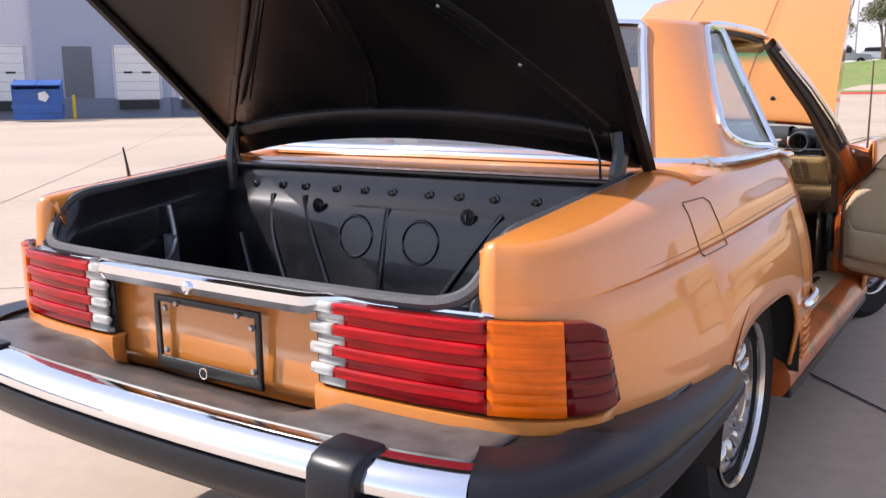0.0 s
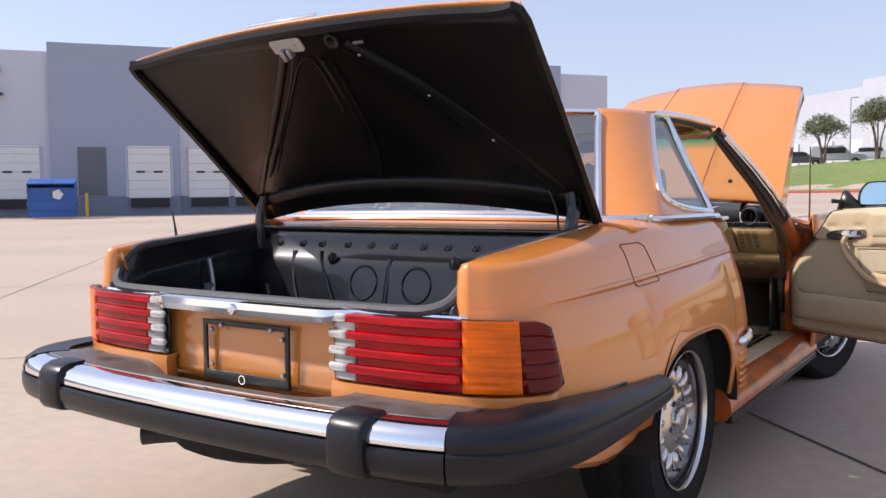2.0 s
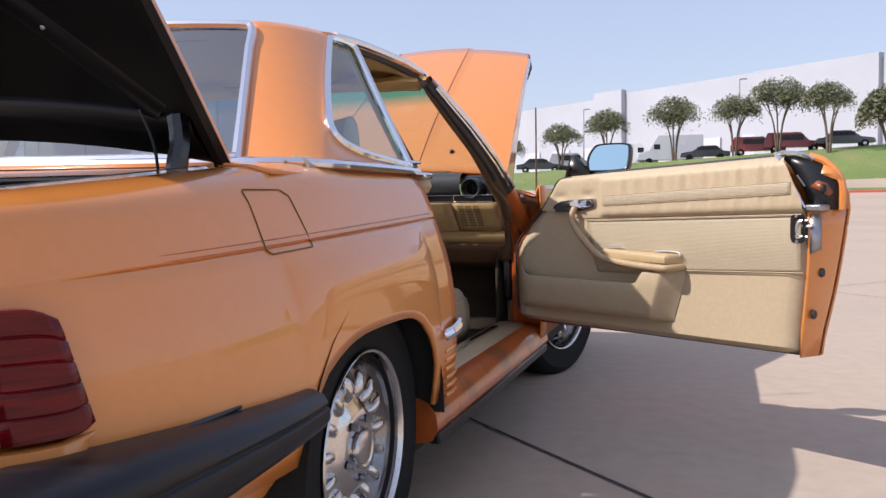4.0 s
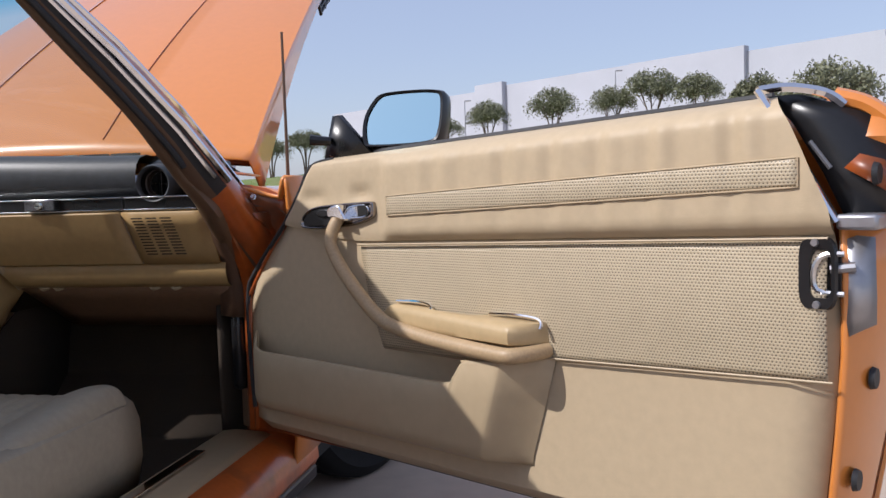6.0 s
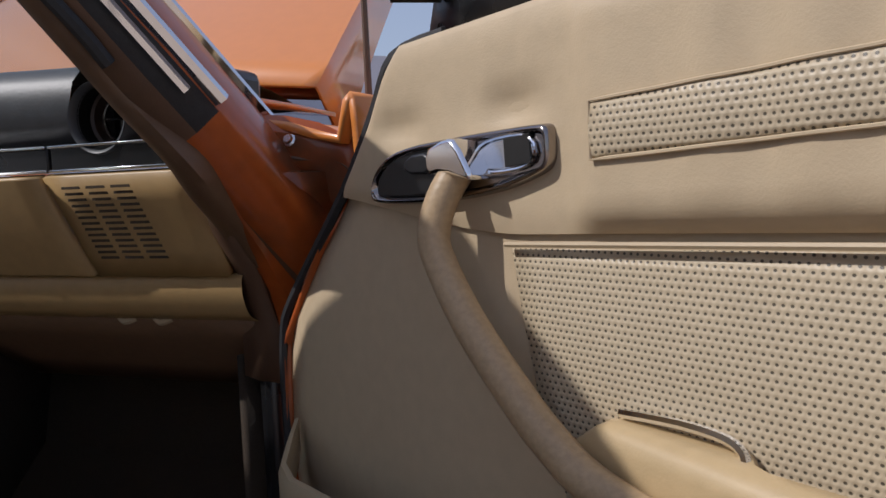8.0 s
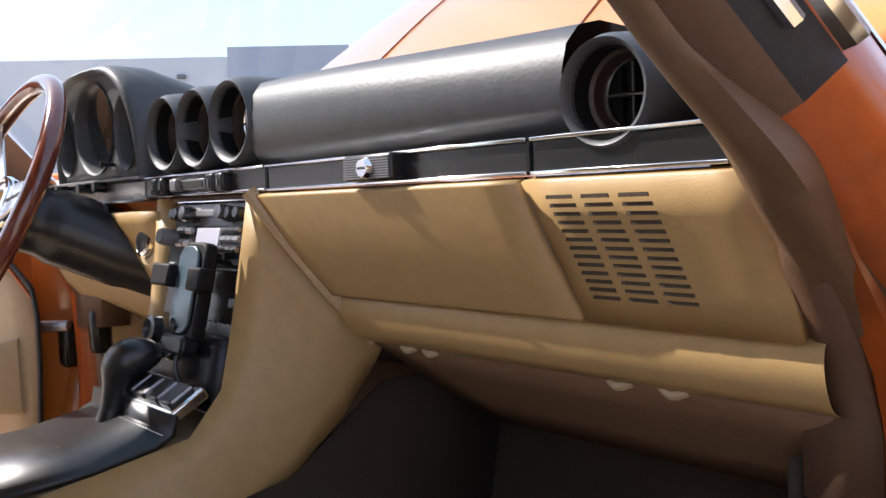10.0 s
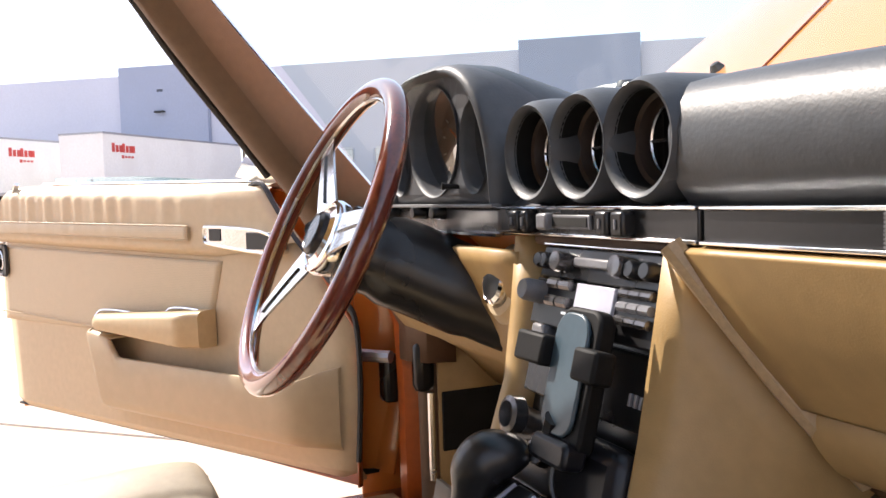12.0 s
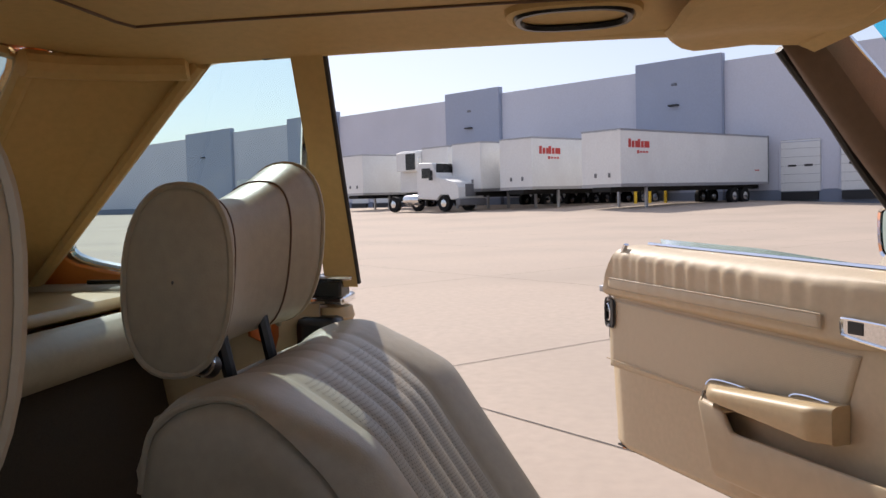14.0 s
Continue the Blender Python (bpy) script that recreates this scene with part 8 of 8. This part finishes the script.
# its dark brown carries the shade under the knee roll
part("under_panel", grid([[V(lerp(lerp(0.20, 0.25, t), 0.70, i / 10), lerp(1.63, 1.76, t), lerp(0.672, 0.567, t) + 0.0015 * math.sin(i * 1.9) * (t == 0)) for t in (0, 0.3, 0.7, 1)] for i in range(11)]), UNDERDASH_SHADE, dash, "worn under-dash panel, overhang shade in its brown", solid=0.006)
for x in (0.26, 0.295, 0.525, 0.575):
    part("panel_clip", tube(smooth_line([(x - 0.012, 1.632, 0.668), (x, 1.628, 0.662), (x + 0.012, 1.632, 0.666)], 3), 0.004, 6), BEIGE_HARD, dash)
part("warning_marker", box((0.03, 0.004, 0.008), (0.572, 1.748, 0.584)), LENS_AMBER, dash, "small amber marker", bevel=0.002)
part("firewall", box((1.3, 0.04, 0.4), (0, 1.93, 0.64)), DARKVOID, car, "dark firewall", smooth=False)

# binnacle
def binn(y, grow, drop=0.0):
    pts = []
    for i in range(25):
        a = math.pi * i / 24
        c, sn = math.cos(a), math.sin(a)
        pts.append(V(-0.361 + math.copysign(abs(c) ** 0.6, c) * (0.164 + grow), y + 0.012 * (1 - sn), 0.862 + sn**0.75 * (0.162 + grow) - drop))
    return pts


part("binnacle", grid([binn(1.80, -0.03, 0.06), binn(1.70, -0.005, 0.02), binn(1.60, 0.003), binn(1.555, 0.004), binn(1.540, 0.002), binn(1.534, -0.003), binn(1.536, -0.008), binn(1.546, -0.011)]), DASHPAD, dash, "hooded black instrument binnacle", sharp=70)
GAUGES = ((-0.480, 0.926, 0.036, 0.052), (-0.361, 0.939, 0.076, 0.068), (-0.242, 0.926, 0.036, 0.052))


def oval(x, z, rx, rz, y, k=1.0, n=36):
    return [V(x + rx * k * math.cos(math.tau * i / n), y, z + rz * k * math.sin(math.tau * i / n)) for i in range(n)]


face = bmesh.new()
for ring in [binn(1.545, -0.010)] + [oval(x, z, rx, rz, 1.551) for x, z, rx, rz in GAUGES]:
    vs = [face.verts.new(p) for p in ring]
    for a, b in zip(vs, vs[1:] + vs[:1]):
        face.edges.new((a, b))
bmesh.ops.triangle_fill(face, use_beauty=True, use_dissolve=False, edges=face.edges[:])
part("instrument_face", face, DASHPAD, dash, "black padded instrument face", smooth=False)
for x, z, rx, rz in GAUGES:
    part("gauge_rim", grid([oval(x, z, rx, rz, 1.5505), oval(x, z, rx, rz, 1.547, 1.015), oval(x, z, rx, rz, 1.548, 0.985), oval(x, z, rx, rz, 1.555, 0.965), oval(x, z, rx, rz, 1.59, 0.93)], close_v=True), DASHPAD, dash, "padded gauge tunnel", sharp=70)
    dial = bmesh.new()
    dial.faces.new([dial.verts.new(p) for p in oval(x, z, rx, rz, 1.590, 0.94)])
    part("gauge_dial", dial, BLACKPLASTIC, dash, "dark gauge dial", smooth=False)
    for k in range(11):
        a = radians(-40 + 26 * k)
        part("gauge_mark", box((0.0018, 0.001, 0.007), (0, 0, 0), Matrix.Translation((x + rx * 0.72 * math.cos(a), 1.588, z + rz * 0.72 * math.sin(a))) @ pose(0, 0, 0, 0, 90 - math.degrees(a), 0)), WHITE, dash)
    part("gauge_needle", box((0.002, 0.001, rz * 0.6), (0, 0, rz * 0.26), Matrix.Translation((x, 1.587, z)) @ pose(0, 0, 0, 0, -60, 0)), LENS_AMBER, dash)
    pane = bmesh.new()
    pane.faces.new([pane.verts.new(p - V(0, 0.12 * (p.z - z), 0)) for p in oval(x, z, rx, rz, 1.568, 0.955)])
    part("gauge_glass", pane, GAUGEGLASS, dash, "reflecting gauge glass", smooth=False)
part("trip_knob", tube([(-0.292, 1.552, 0.883), (-0.294, 1.535, 0.8835), (-0.295, 1.531, 0.884)], [0.003, 0.0035, 0.0045], 8), BLACKPLASTIC, dash, "short black reset pin")
part("switch_panel", box((0.374, 0.03, 0.030), (-0.373, 1.565, 0.8435)), GUNMETAL, dash, "grey switch panel below the gauges", bevel=0.004)
part("panel_ledge", box((0.374, 0.012, 0.004), (-0.373, 1.547, 0.8605)), GREYPLASTIC, dash, "grey ledge below the gauges", bevel=0.001)
for x in (-0.50, -0.40, -0.335):
    part("switch_knob", lathe([(0, 0.018), (0.007, 0.017), (0.009, 0.0)], 14, pose(x, 1.55, 0.852, 90, 0, 0)), BLACKPLASTIC, dash, "black knob")
part("bright_line", box((0.374, 0.006, 0.003), (-0.373, 1.548, 0.829)), CHROME, dash)
# driver's lower dash in beige
part("driver_panel", grid([[V(lerp(-0.66, -0.14, i / 8), y, z) for y, z in ((1.552, 0.815), (1.556, 0.80), (1.575, 0.75), (1.60, 0.70), (1.62, 0.675), (1.66, 0.665))] for i in range(9)]), BEIGE_DASH, dash, "palomino knee panel", solid=0.01)
part("driver_under", grid([[V(lerp(-0.66, -0.15, i / 6), y, z) for y, z in ((1.64, 0.668), (1.72, 0.62), (1.78, 0.56))] for i in range(7)]), BEIGE_DASH, dash, "palomino lower panel", solid=0.006)
part("ignition_bezel", lathe([(0.024, -0.02), (0.024, 0.002), (0.020, 0.005), (0.016, 0.002), (0.0, 0.002)], 28, pose(-0.214, 1.556, 0.776, 78, 0, 0)), CHROME, dash, "chrome ignition lock")
part("ignition_face", lathe([(0.0195, 0.0035), (0.006, 0.0075), (0, 0.0075)], 24, pose(-0.214, 1.555, 0.776, 78, 0, 0)), BLACKPLASTIC, dash)
part("ignition_surround", lathe([(0.045, -0.014), (0.036, -0.004), (0.028, -0.002), (0.024, -0.01)], 28, pose(-0.214, 1.56, 0.776, 78, 0, 0)), BEIGE, dash, "moulded surround")
part("column_shroud", tube(smooth_line([V(-0.362, 1.43, 0.818), V(-0.348, 1.50, 0.790), V(-0.312, 1.585, 0.748), V(-0.285, 1.64, 0.722)], 5), [0.050] * 4 + [0.056] * 6 + [0.052] * 4 + [0.044] * 2, 18), BLACKPLASTIC, dash, "black steering column shroud")
part("stalk", tube([(-0.39, 1.465, 0.822), (-0.46, 1.452, 0.828), (-0.475, 1.448, 0.829), (-0.53, 1.435, 0.832)], [0.007, 0.008, 0.013, 0.012], 10), BLACKPLASTIC, dash, "black column stalk")
# steering wheel: wood rim, three bright spokes
WC = V(-0.3645, 1.399, 0.8327)
wy = V(0, -0.9028, 0.4301).normalized()
WM = frame_of(WC, (1, 0, 0), V(0, 0.4301, 0.9028))        # x across, y up the rim, z towards the driver or away
flip = 1 if (WM.to_3x3() @ V(0, 0, 1)).dot(wy) > 0 else -1
WOOD = material("varnished_mahogany", (0.13, 0.026, 0.014), rough=0.14, coat=1.0, vary=0.35, grain=30, rough_vary=0.04)
WR = 0.187
rim_path = [WM @ V(WR * math.cos(a), WR * math.sin(a), 0) for a in [math.tau * k / 64 for k in range(64)]]
sw = part("steering_wheel", tube(rim_path, 0.0135, 14, closed=True), WOOD, car, "mahogany rimmed three-spoke steering wheel")
part("rim_inlay", tube([WM @ V((WR - 0.0125) * math.cos(a), (WR - 0.0125) * math.sin(a), 0.002 * flip) for a in [math.tau * k / 64 for k in range(64)]], 0.003, 6, closed=True), ALLOY, sw, "bright inner band")
for a in (6, 135, 228):
    R = WM @ pose(0, 0, 0, 0, 0, a)
    sp = bmesh.new()
    rows = []
    for t in (0.0, 0.25, 0.5, 0.75, 1.0):
        x = lerp(0.035, WR - 0.008, t)
        w = lerp(0.026, 0.014, t) * (1 + 0.2 * (t == 1.0))
        zc = flip * (-0.010 * (1 - t) ** 1.5)
        rows.append([R @ V(x, -w, zc - 0.0016), R @ V(x, w, zc - 0.0016), R @ V(x, w, zc + 0.0016), R @ V(x, -w, zc + 0.0016)])
    add_grid(sp, rows, close_v=True)
    spoke = part("spoke", sp, ALLOY, sw, "polished metal spoke", sharp=30)
    part("spoke_slot", tube([R @ V(lerp(0.06, 0.15, k / 4), 0, flip * (-0.010 * (1 - lerp(0.17, 0.76, k / 4)) ** 1.5 + 0.0018)) for k in range(5)], 0.0032, 6, flat=0.3), BLACKPLASTIC, spoke, "dark slot")
HUB = WM @ pose(0, 0, 0, 0 if flip > 0 else 180, 0, 0)
part("hub", lathe([(0.0464, -0.022), (0.048, -0.012), (0.0456, -0.006), (0.0416, -0.004), (0.04, -0.007), (0.036, -0.004), (0.032, -0.001), (0.0288, -0.004)], 40, HUB), CHROME, sw, "bright hub ring")
part("hub_boss", lathe([(0.036, -0.06), (0.0456, -0.02)], 30, HUB), ALLOY, sw, "polished boss")
part("horn_button", lathe([(0.0288, -0.006), (0.0272, 0.004), (0.0224, 0.008), (0.0208, 0.007), (0.0, 0.008)], 30, HUB), BLACKPLASTIC, sw, "black horn button")
part("hub_column", tube([WC - wy * 0.05, WC - wy * 0.09], 0.036, 16), BLACKPLASTIC, sw, "black hub column")

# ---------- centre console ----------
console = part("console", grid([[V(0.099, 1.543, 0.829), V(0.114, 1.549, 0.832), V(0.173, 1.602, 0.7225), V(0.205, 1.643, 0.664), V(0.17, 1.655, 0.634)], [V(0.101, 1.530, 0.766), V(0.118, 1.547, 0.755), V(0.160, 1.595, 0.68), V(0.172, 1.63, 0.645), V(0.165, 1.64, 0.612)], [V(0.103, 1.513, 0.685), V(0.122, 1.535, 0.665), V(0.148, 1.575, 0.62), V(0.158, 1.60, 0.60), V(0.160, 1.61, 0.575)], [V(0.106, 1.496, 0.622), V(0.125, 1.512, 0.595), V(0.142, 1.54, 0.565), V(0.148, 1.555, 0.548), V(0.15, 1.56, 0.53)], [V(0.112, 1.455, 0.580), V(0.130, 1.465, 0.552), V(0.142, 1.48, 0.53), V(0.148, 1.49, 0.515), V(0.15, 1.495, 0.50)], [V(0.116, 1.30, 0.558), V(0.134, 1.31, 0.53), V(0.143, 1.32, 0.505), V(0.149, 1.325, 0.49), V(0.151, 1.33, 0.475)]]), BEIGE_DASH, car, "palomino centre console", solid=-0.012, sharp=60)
LP = ((0.829, -0.147, 1.556), (0.76, -0.136, 1.543), (0.69, -0.124, 1.527), (0.64, -0.121, 1.509), (0.60, -0.119, 1.49), (0.575, -0.118, 1.45))
part("console_pillar", grid([[V(x - 0.016, y + 0.02, z), V(x - 0.010, y + 0.004, z), V(x - 0.003, y, z), V(x + 0.006, y + 0.001, z), V(x + 0.013, y + 0.007, z), V(min(x + 0.040, -0.099), y + 0.046, z)] for z, x, y in LP]), BEIGE_DASH, console, "left console pillar", solid=0.006, sharp=70)
part("console_left", grid([[V(x - 0.014, y + 0.012, z), V(x - 0.03, y + 0.08, z - 0.03)] for z, x, y in LP]), BEIGE_DASH, console, "left console side", solid=0.006)
part("console_piping", tube(smooth_line([(0.111, 1.539, 0.832), (0.142, 1.565, 0.779), (0.174, 1.592, 0.725), (0.204, 1.632, 0.667)], 4), 0.009, 8), BEIGE_WORN, console, "rounded console edge")
part("upper_recess", box((0.23, 0.06, 0.012), (-0.02, 1.59, 0.827)), BROWNTRIM, console, "brown recess", bevel=0.004)
SF = frame_of(V(0, 1.552, 0.805), (1, 0, 0), V(0, 0.25, 1.0))      # stack face: x across, y up, z to the tail
if (SF.to_3x3() @ V(0, 0, 1)).y > 0:
    SF = frame_of(V(0, 1.552, 0.805), (-1, 0, 0), V(0, 0.25, 1.0))
sx = 1 if (SF.to_3x3() @ V(1, 0, 0)).x > 0 else -1


def on_stack(size, x, y, z, mat, name, label="", bev=0.002, parent=None):
    return part(name, box(size, (sx * x, y, z), SF), mat, parent or console, label, bevel=bev)


on_stack((0.205, 0.26, 0.02), 0, -0.12, -0.03, BLACKPLASTIC, "stack_face", "black centre stack")
radio = on_stack((0.19, 0.030, 0.03), 0, 0.002, -0.012, BLACKPLASTIC, "radio", "black cassette radio with grey keys")
on_stack((0.074, 0.009, 0.004), 0.0, 0.004, 0.004, GREYPLASTIC, "cassette_slot", parent=radio)
for x in (-0.083, -0.072, 0.062, 0.082):
    part("radio_knob", lathe([(0, 0.014), (0.006, 0.014), (0.0075, 0.011), (0.0078, 0)], 18, SF @ Matrix.Translation((sx * x, 0.002, 0.003))), BLACKPLASTIC, radio, "black knob")
part("radio_knob", lathe([(0, 0.018), (0.0085, 0.017), (0.0095, 0.013), (0.0095, 0)], 18, SF @ Matrix.Translation((sx * -0.046, 0.002, 0.003))), GUNMETAL, radio, "grey ribbed knob")
part("radio_knob", lathe([(0, 0.018), (0.0085, 0.017), (0.0095, 0.013), (0.0095, 0)], 18, SF @ Matrix.Translation((sx * 0.046, 0.003, 0.003))), GUNMETAL, radio, "grey ribbed knob")
on_stack((0.19, 0.002, 0.006), 0.0, 0.0185, 0.002, ALLOY, "radio_edge", parent=radio, bev=0.0005)
SCREENPALE = material("pale_display", (0.50, 0.50, 0.58), rough=0.15, vary=0.05, grain=30)
unit = on_stack((0.19, 0.044, 0.03), 0, -0.036, -0.010, BLACKPLASTIC, "head_unit", "black head unit with a pale display")
on_stack((0.058, 0.025, 0.004), 0.010, -0.027, 0.0065, SCREENPALE, "display", "pale grey display", parent=unit, bev=0.001)
on_stack((0.076, 0.004, 0.007), 0.004, -0.043, 0.007, ALLOY, "display_edge", parent=unit, bev=0.001)
part("unit_knob", lathe([(0, 0.022), (0.009, 0.022), (0.0105, 0.018), (0.011, 0)], 20, SF @ Matrix.Translation((sx * -0.082, -0.028, 0.005))), GREYPLASTIC, unit, "round grey knob")
for r in range(3):
    for c in range(3):
        key = bmesh.new()
        add_tube(key, [SF @ V(sx * (0.049 + 0.0145 * c), -0.017 - 0.011 * r, 0.009), SF @ V(sx * (0.062 + 0.0145 * c), -0.017 - 0.011 * r, 0.009)], 0.0042, 8)
        part("unit_key", key, GUNMETAL if r != 1 else GREYPLASTIC, unit, "grey rounded key")
for r in range(2):
    for c in range(2):
        key = bmesh.new()
        add_tube(key, [SF @ V(sx * (-0.062 + 0.02 * c), -0.018 - 0.016 * r, 0.009), SF @ V(sx * (-0.045 + 0.02 * c), -0.018 - 0.016 * r, 0.009)], 0.0052, 8)
        part("unit_key", key, GUNMETAL, unit, "grey rounded key")
on_stack((0.19, 0.06, 0.02), 0, -0.092, -0.012, BLACKPLASTIC, "blank_panel", "black switch panel")
for k in range(3):
    on_stack((0.003, 0.010, 0.003), 0.074 + 0.007 * k, -0.098, 0.0, STEEL, "panel_mark", "small pale marking bars", bev=0.0005)
on_stack((0.026, 0.022, 0.014), -0.07, -0.068, 0.002, GREYPLASTIC, "rocker_switch", bev=0.003)
on_stack((0.19, 0.085, 0.03), 0.0, -0.178, 0.000, BUMPER, "ashtray", "dark grey plastic ashtray lid", bev=0.014)
part("lighter", lathe([(0.017, 0), (0.017, 0.012), (0.012, 0.014), (0.010, 0.006), (0, 0.006)], 20, SF @ Matrix.Translation((sx * -0.058, -0.142, 0.018))), GUNMETAL, console, "dull metal lighter socket")
on_stack((0.05, 0.004, 0.006), -0.07, -0.152, 0.016, CHROME, "ashtray_lip", "bright lip", bev=0.001)
# switch row and gear lever
row = frame_of(V(0.012, 1.462, 0.612), (1, 0, 0), V(0, 0.75, 0.42))
part("switch_frame", box((0.185, 0.044, 0.014), (0, 0, 0), row), ALLOY, console, "bright framed switch row", bevel=0.003)
for k in range(5):
    part("rocker_switch", box((0.029, 0.032, 0.018), (-0.068 + 0.034 * k, 0, 0.004), row), BLACKPLASTIC, console, "black rocker switch", bevel=0.003)
    part("switch_mark", box((0.003, 0.026, 0.002), (-0.051 + 0.034 * k, 0, 0.0125), row), SCREENPALE, console)
part("gate_panel", grid([[V(x, y, z) for x in (-0.112, 0, 0.112)] for y, z in ((1.445, 0.605), (1.44, 0.585), (1.42, 0.575), (1.36, 0.565), (1.25, 0.56))]), BLACKPLASTIC, console, "black shift gate panel", solid=0.006)
for y in (1.432, 1.40):
    part("gate_edge", box((0.20, 0.004, 0.004), (0.005, y, 0.586 - 0.3 * (1.435 - y)), None), GUNMETAL, console, "grey edge line", bevel=0.001)
lever = part("gear_lever", tube(smooth_line([(-0.040, 1.415, 0.54), (-0.038, 1.425, 0.57), (-0.036, 1.435, 0.60)], 4), [0.0145] * 9, 12), BLACKPLASTIC, console, "black gear lever")
part("gear_knob", tube(smooth_line([(-0.036, 1.433, 0.592), (-0.034, 1.440, 0.620), (-0.032, 1.446, 0.638), (-0.026, 1.456, 0.648), (-0.014, 1.470, 0.650), (-0.004, 1.480, 0.647)], 4), [0.0145, 0.015, 0.0155, 0.0165, 0.018, 0.020, 0.022, 0.0235, 0.0245, 0.025, 0.0252, 0.025, 0.0245, 0.0235, 0.022, 0.0205, 0.0185, 0.016, 0.0125, 0.008, 0.003], 16), BLACKPLASTIC, lever, "black pear-shaped handle")

# phone holder with a phone-sized cradle in front of the stack
holder = empty("phone_holder", "dark phone cradle on an arm in front of the centre stack", "phone holder", (0.0, 1.50, 0.60))
hm = holder.matrix_world.inverted()
SLATE = material("slate_blue_plastic", (0.045, 0.075, 0.095), rough=0.35, vary=0.12, grain=30)
PF = Matrix.Translation((0, 0, 0)) @ hm @ SF @ Matrix.Translation((sx * 0.034, -0.094, 0.032))
part("cradle", plate(rounded(0.058, 0.118, 0.014), 0.016, PF @ Matrix.Translation((0, 0, -0.016))), VENTBLACK, holder, "black cradle back", bevel=0.003)
part("cradle_face", plate(rounded(0.048, 0.10, 0.018), 0.004, PF @ Matrix.Translation((sx * -0.004, 0.004, 0.0))), SLATE, holder, "slate blue pad", bevel=0.0015)
part("cradle_foot", plate(rounded(0.056, 0.022, 0.008), 0.022, PF @ Matrix.Translation((0, -0.058, -0.012))), BUMPER, holder, "dark grey cradle foot", bevel=0.004)
for x, w, yy in ((-0.050, 0.046, 0.018), (0.036, 0.032, 0.016)):
    part("clamp_arm", box((w, 0.026, 0.020), (sx * x, yy, 0.005), PF), VENTBLACK, holder, "black clamp arm", bevel=0.003)
part("holder_arm", tube(smooth_line([hm @ p for p in (V(0.026, 1.49, 0.69), V(0.0, 1.495, 0.652), V(-0.04, 1.505, 0.647))], 4), 0.010, 8), BLACKPLASTIC, holder, "jointed arm")
part("arm_joint", lathe([(0, 0.008), (0.012, 0.006), (0.013, -0.006), (0, -0.008)], 16, hm @ Matrix.Translation((0.0, 1.49, 0.655)) @ pose(0, 0, 0, 60, 20, 0)), ALLOY, holder, "bright joint")
part("cable", tube(smooth_line([hm @ p for p in (V(0.036, 1.488, 0.672), V(0.036, 1.478, 0.645), V(0.045, 1.478, 0.625), V(0.06, 1.485, 0.618))], 5), 0.0022, 6), BLACKPLASTIC, holder, "thin black cable")

# ---------- roof fittings ----------
def visor(cx):
    rows = []
    for i in range(17):
        u = -1 + i / 8
        k = math.sqrt(max(1 - abs(u) ** 6, 0.02))
        sag = 0.005 * math.sin(5 * u + 1)
        rows.append([V(cx + u * 0.165, 1.092 + 0.094 * k * math.cos(a) + 0.02 * abs(u), 1.243 - sag + (0.020 if math.sin(a) < 0 else 0.012) * k * math.sin(a) - 0.010 * math.cos(2 * a) * k) for a in [math.tau * j / 16 for j in range(16)]])
    return part("sun_visor", grid(rows, close_v=True), HEADLINER, car, "tan sun visor, sagging")


visor(-0.37)
visor(0.37)
part("roof_lamp", grid([[V(-0.440 - sn * 0.046 * k, 0.903 + c * 0.080 * k, 1.2760 - 0.10 * 0.046 * sn * k - w) for c, sn in [(math.copysign(abs(math.cos(a)) ** 0.7, math.cos(a)), math.copysign(abs(math.sin(a)) ** 0.7, math.sin(a))) for a in [math.tau * j / 28 for j in range(28)]]] for k, w in ((1.0, 0.0), (0.97, 0.010), (0.88, 0.012), (0.84, 0.008), (0.0, 0.008))], close_v=True), HEADLINER, car, "tan lamp surround on the side rail")
part("roof_lamp_rim", tube([(-0.440 - 0.036 * math.copysign(abs(math.sin(a)) ** 0.7, math.sin(a)), 0.903 + 0.064 * math.copysign(abs(math.cos(a)) ** 0.7, math.cos(a)), 1.265 - 0.004 * math.sin(a)) for a in [math.tau * j / 28 for j in range(28)]], 0.005, 6, closed=True), BLACKPLASTIC, car, "black oval rim")
seam = smooth_line([V(0.2, 0.372, 0), V(0, 0.366, 0), V(-0.2, 0.372, 0), V(-0.372, 0.385, 0)], 5)[:-1] + smooth_line([V(-0.378, 0.392, 0), V(-0.385, 0.52, 0), V(-0.392, 0.72, 0), V(-0.392, 1.1, 0)], 5)
part("roof_seam", tube([V(p.x, p.y, roof_at(p.x, p.y, 0.017).z) for p in seam], 0.0022, 6), BROWNTRIM, car, "headlining seam")
part("rear_view_mirror", plate(rounded(0.2, 0.055, 0.024), 0.02, pose(0.0, 1.20, 1.215, 95, 0, 8)), BLACKPLASTIC, car, "black rear view mirror", bevel=0.004)
part("mirror_stem", tube([(0, 1.21, 1.225), (0, 1.235, 1.262)], 0.007, 8), BLACKPLASTIC, car)
# pedals
for x in (-0.30, -0.42, -0.22):
    part("pedal", box((0.06, 0.015, 0.07), (x, 1.78, 0.42), pose(0, 0, 0, -0, 0, 0)), RUBBER, car, "black pedal", bevel=0.006)
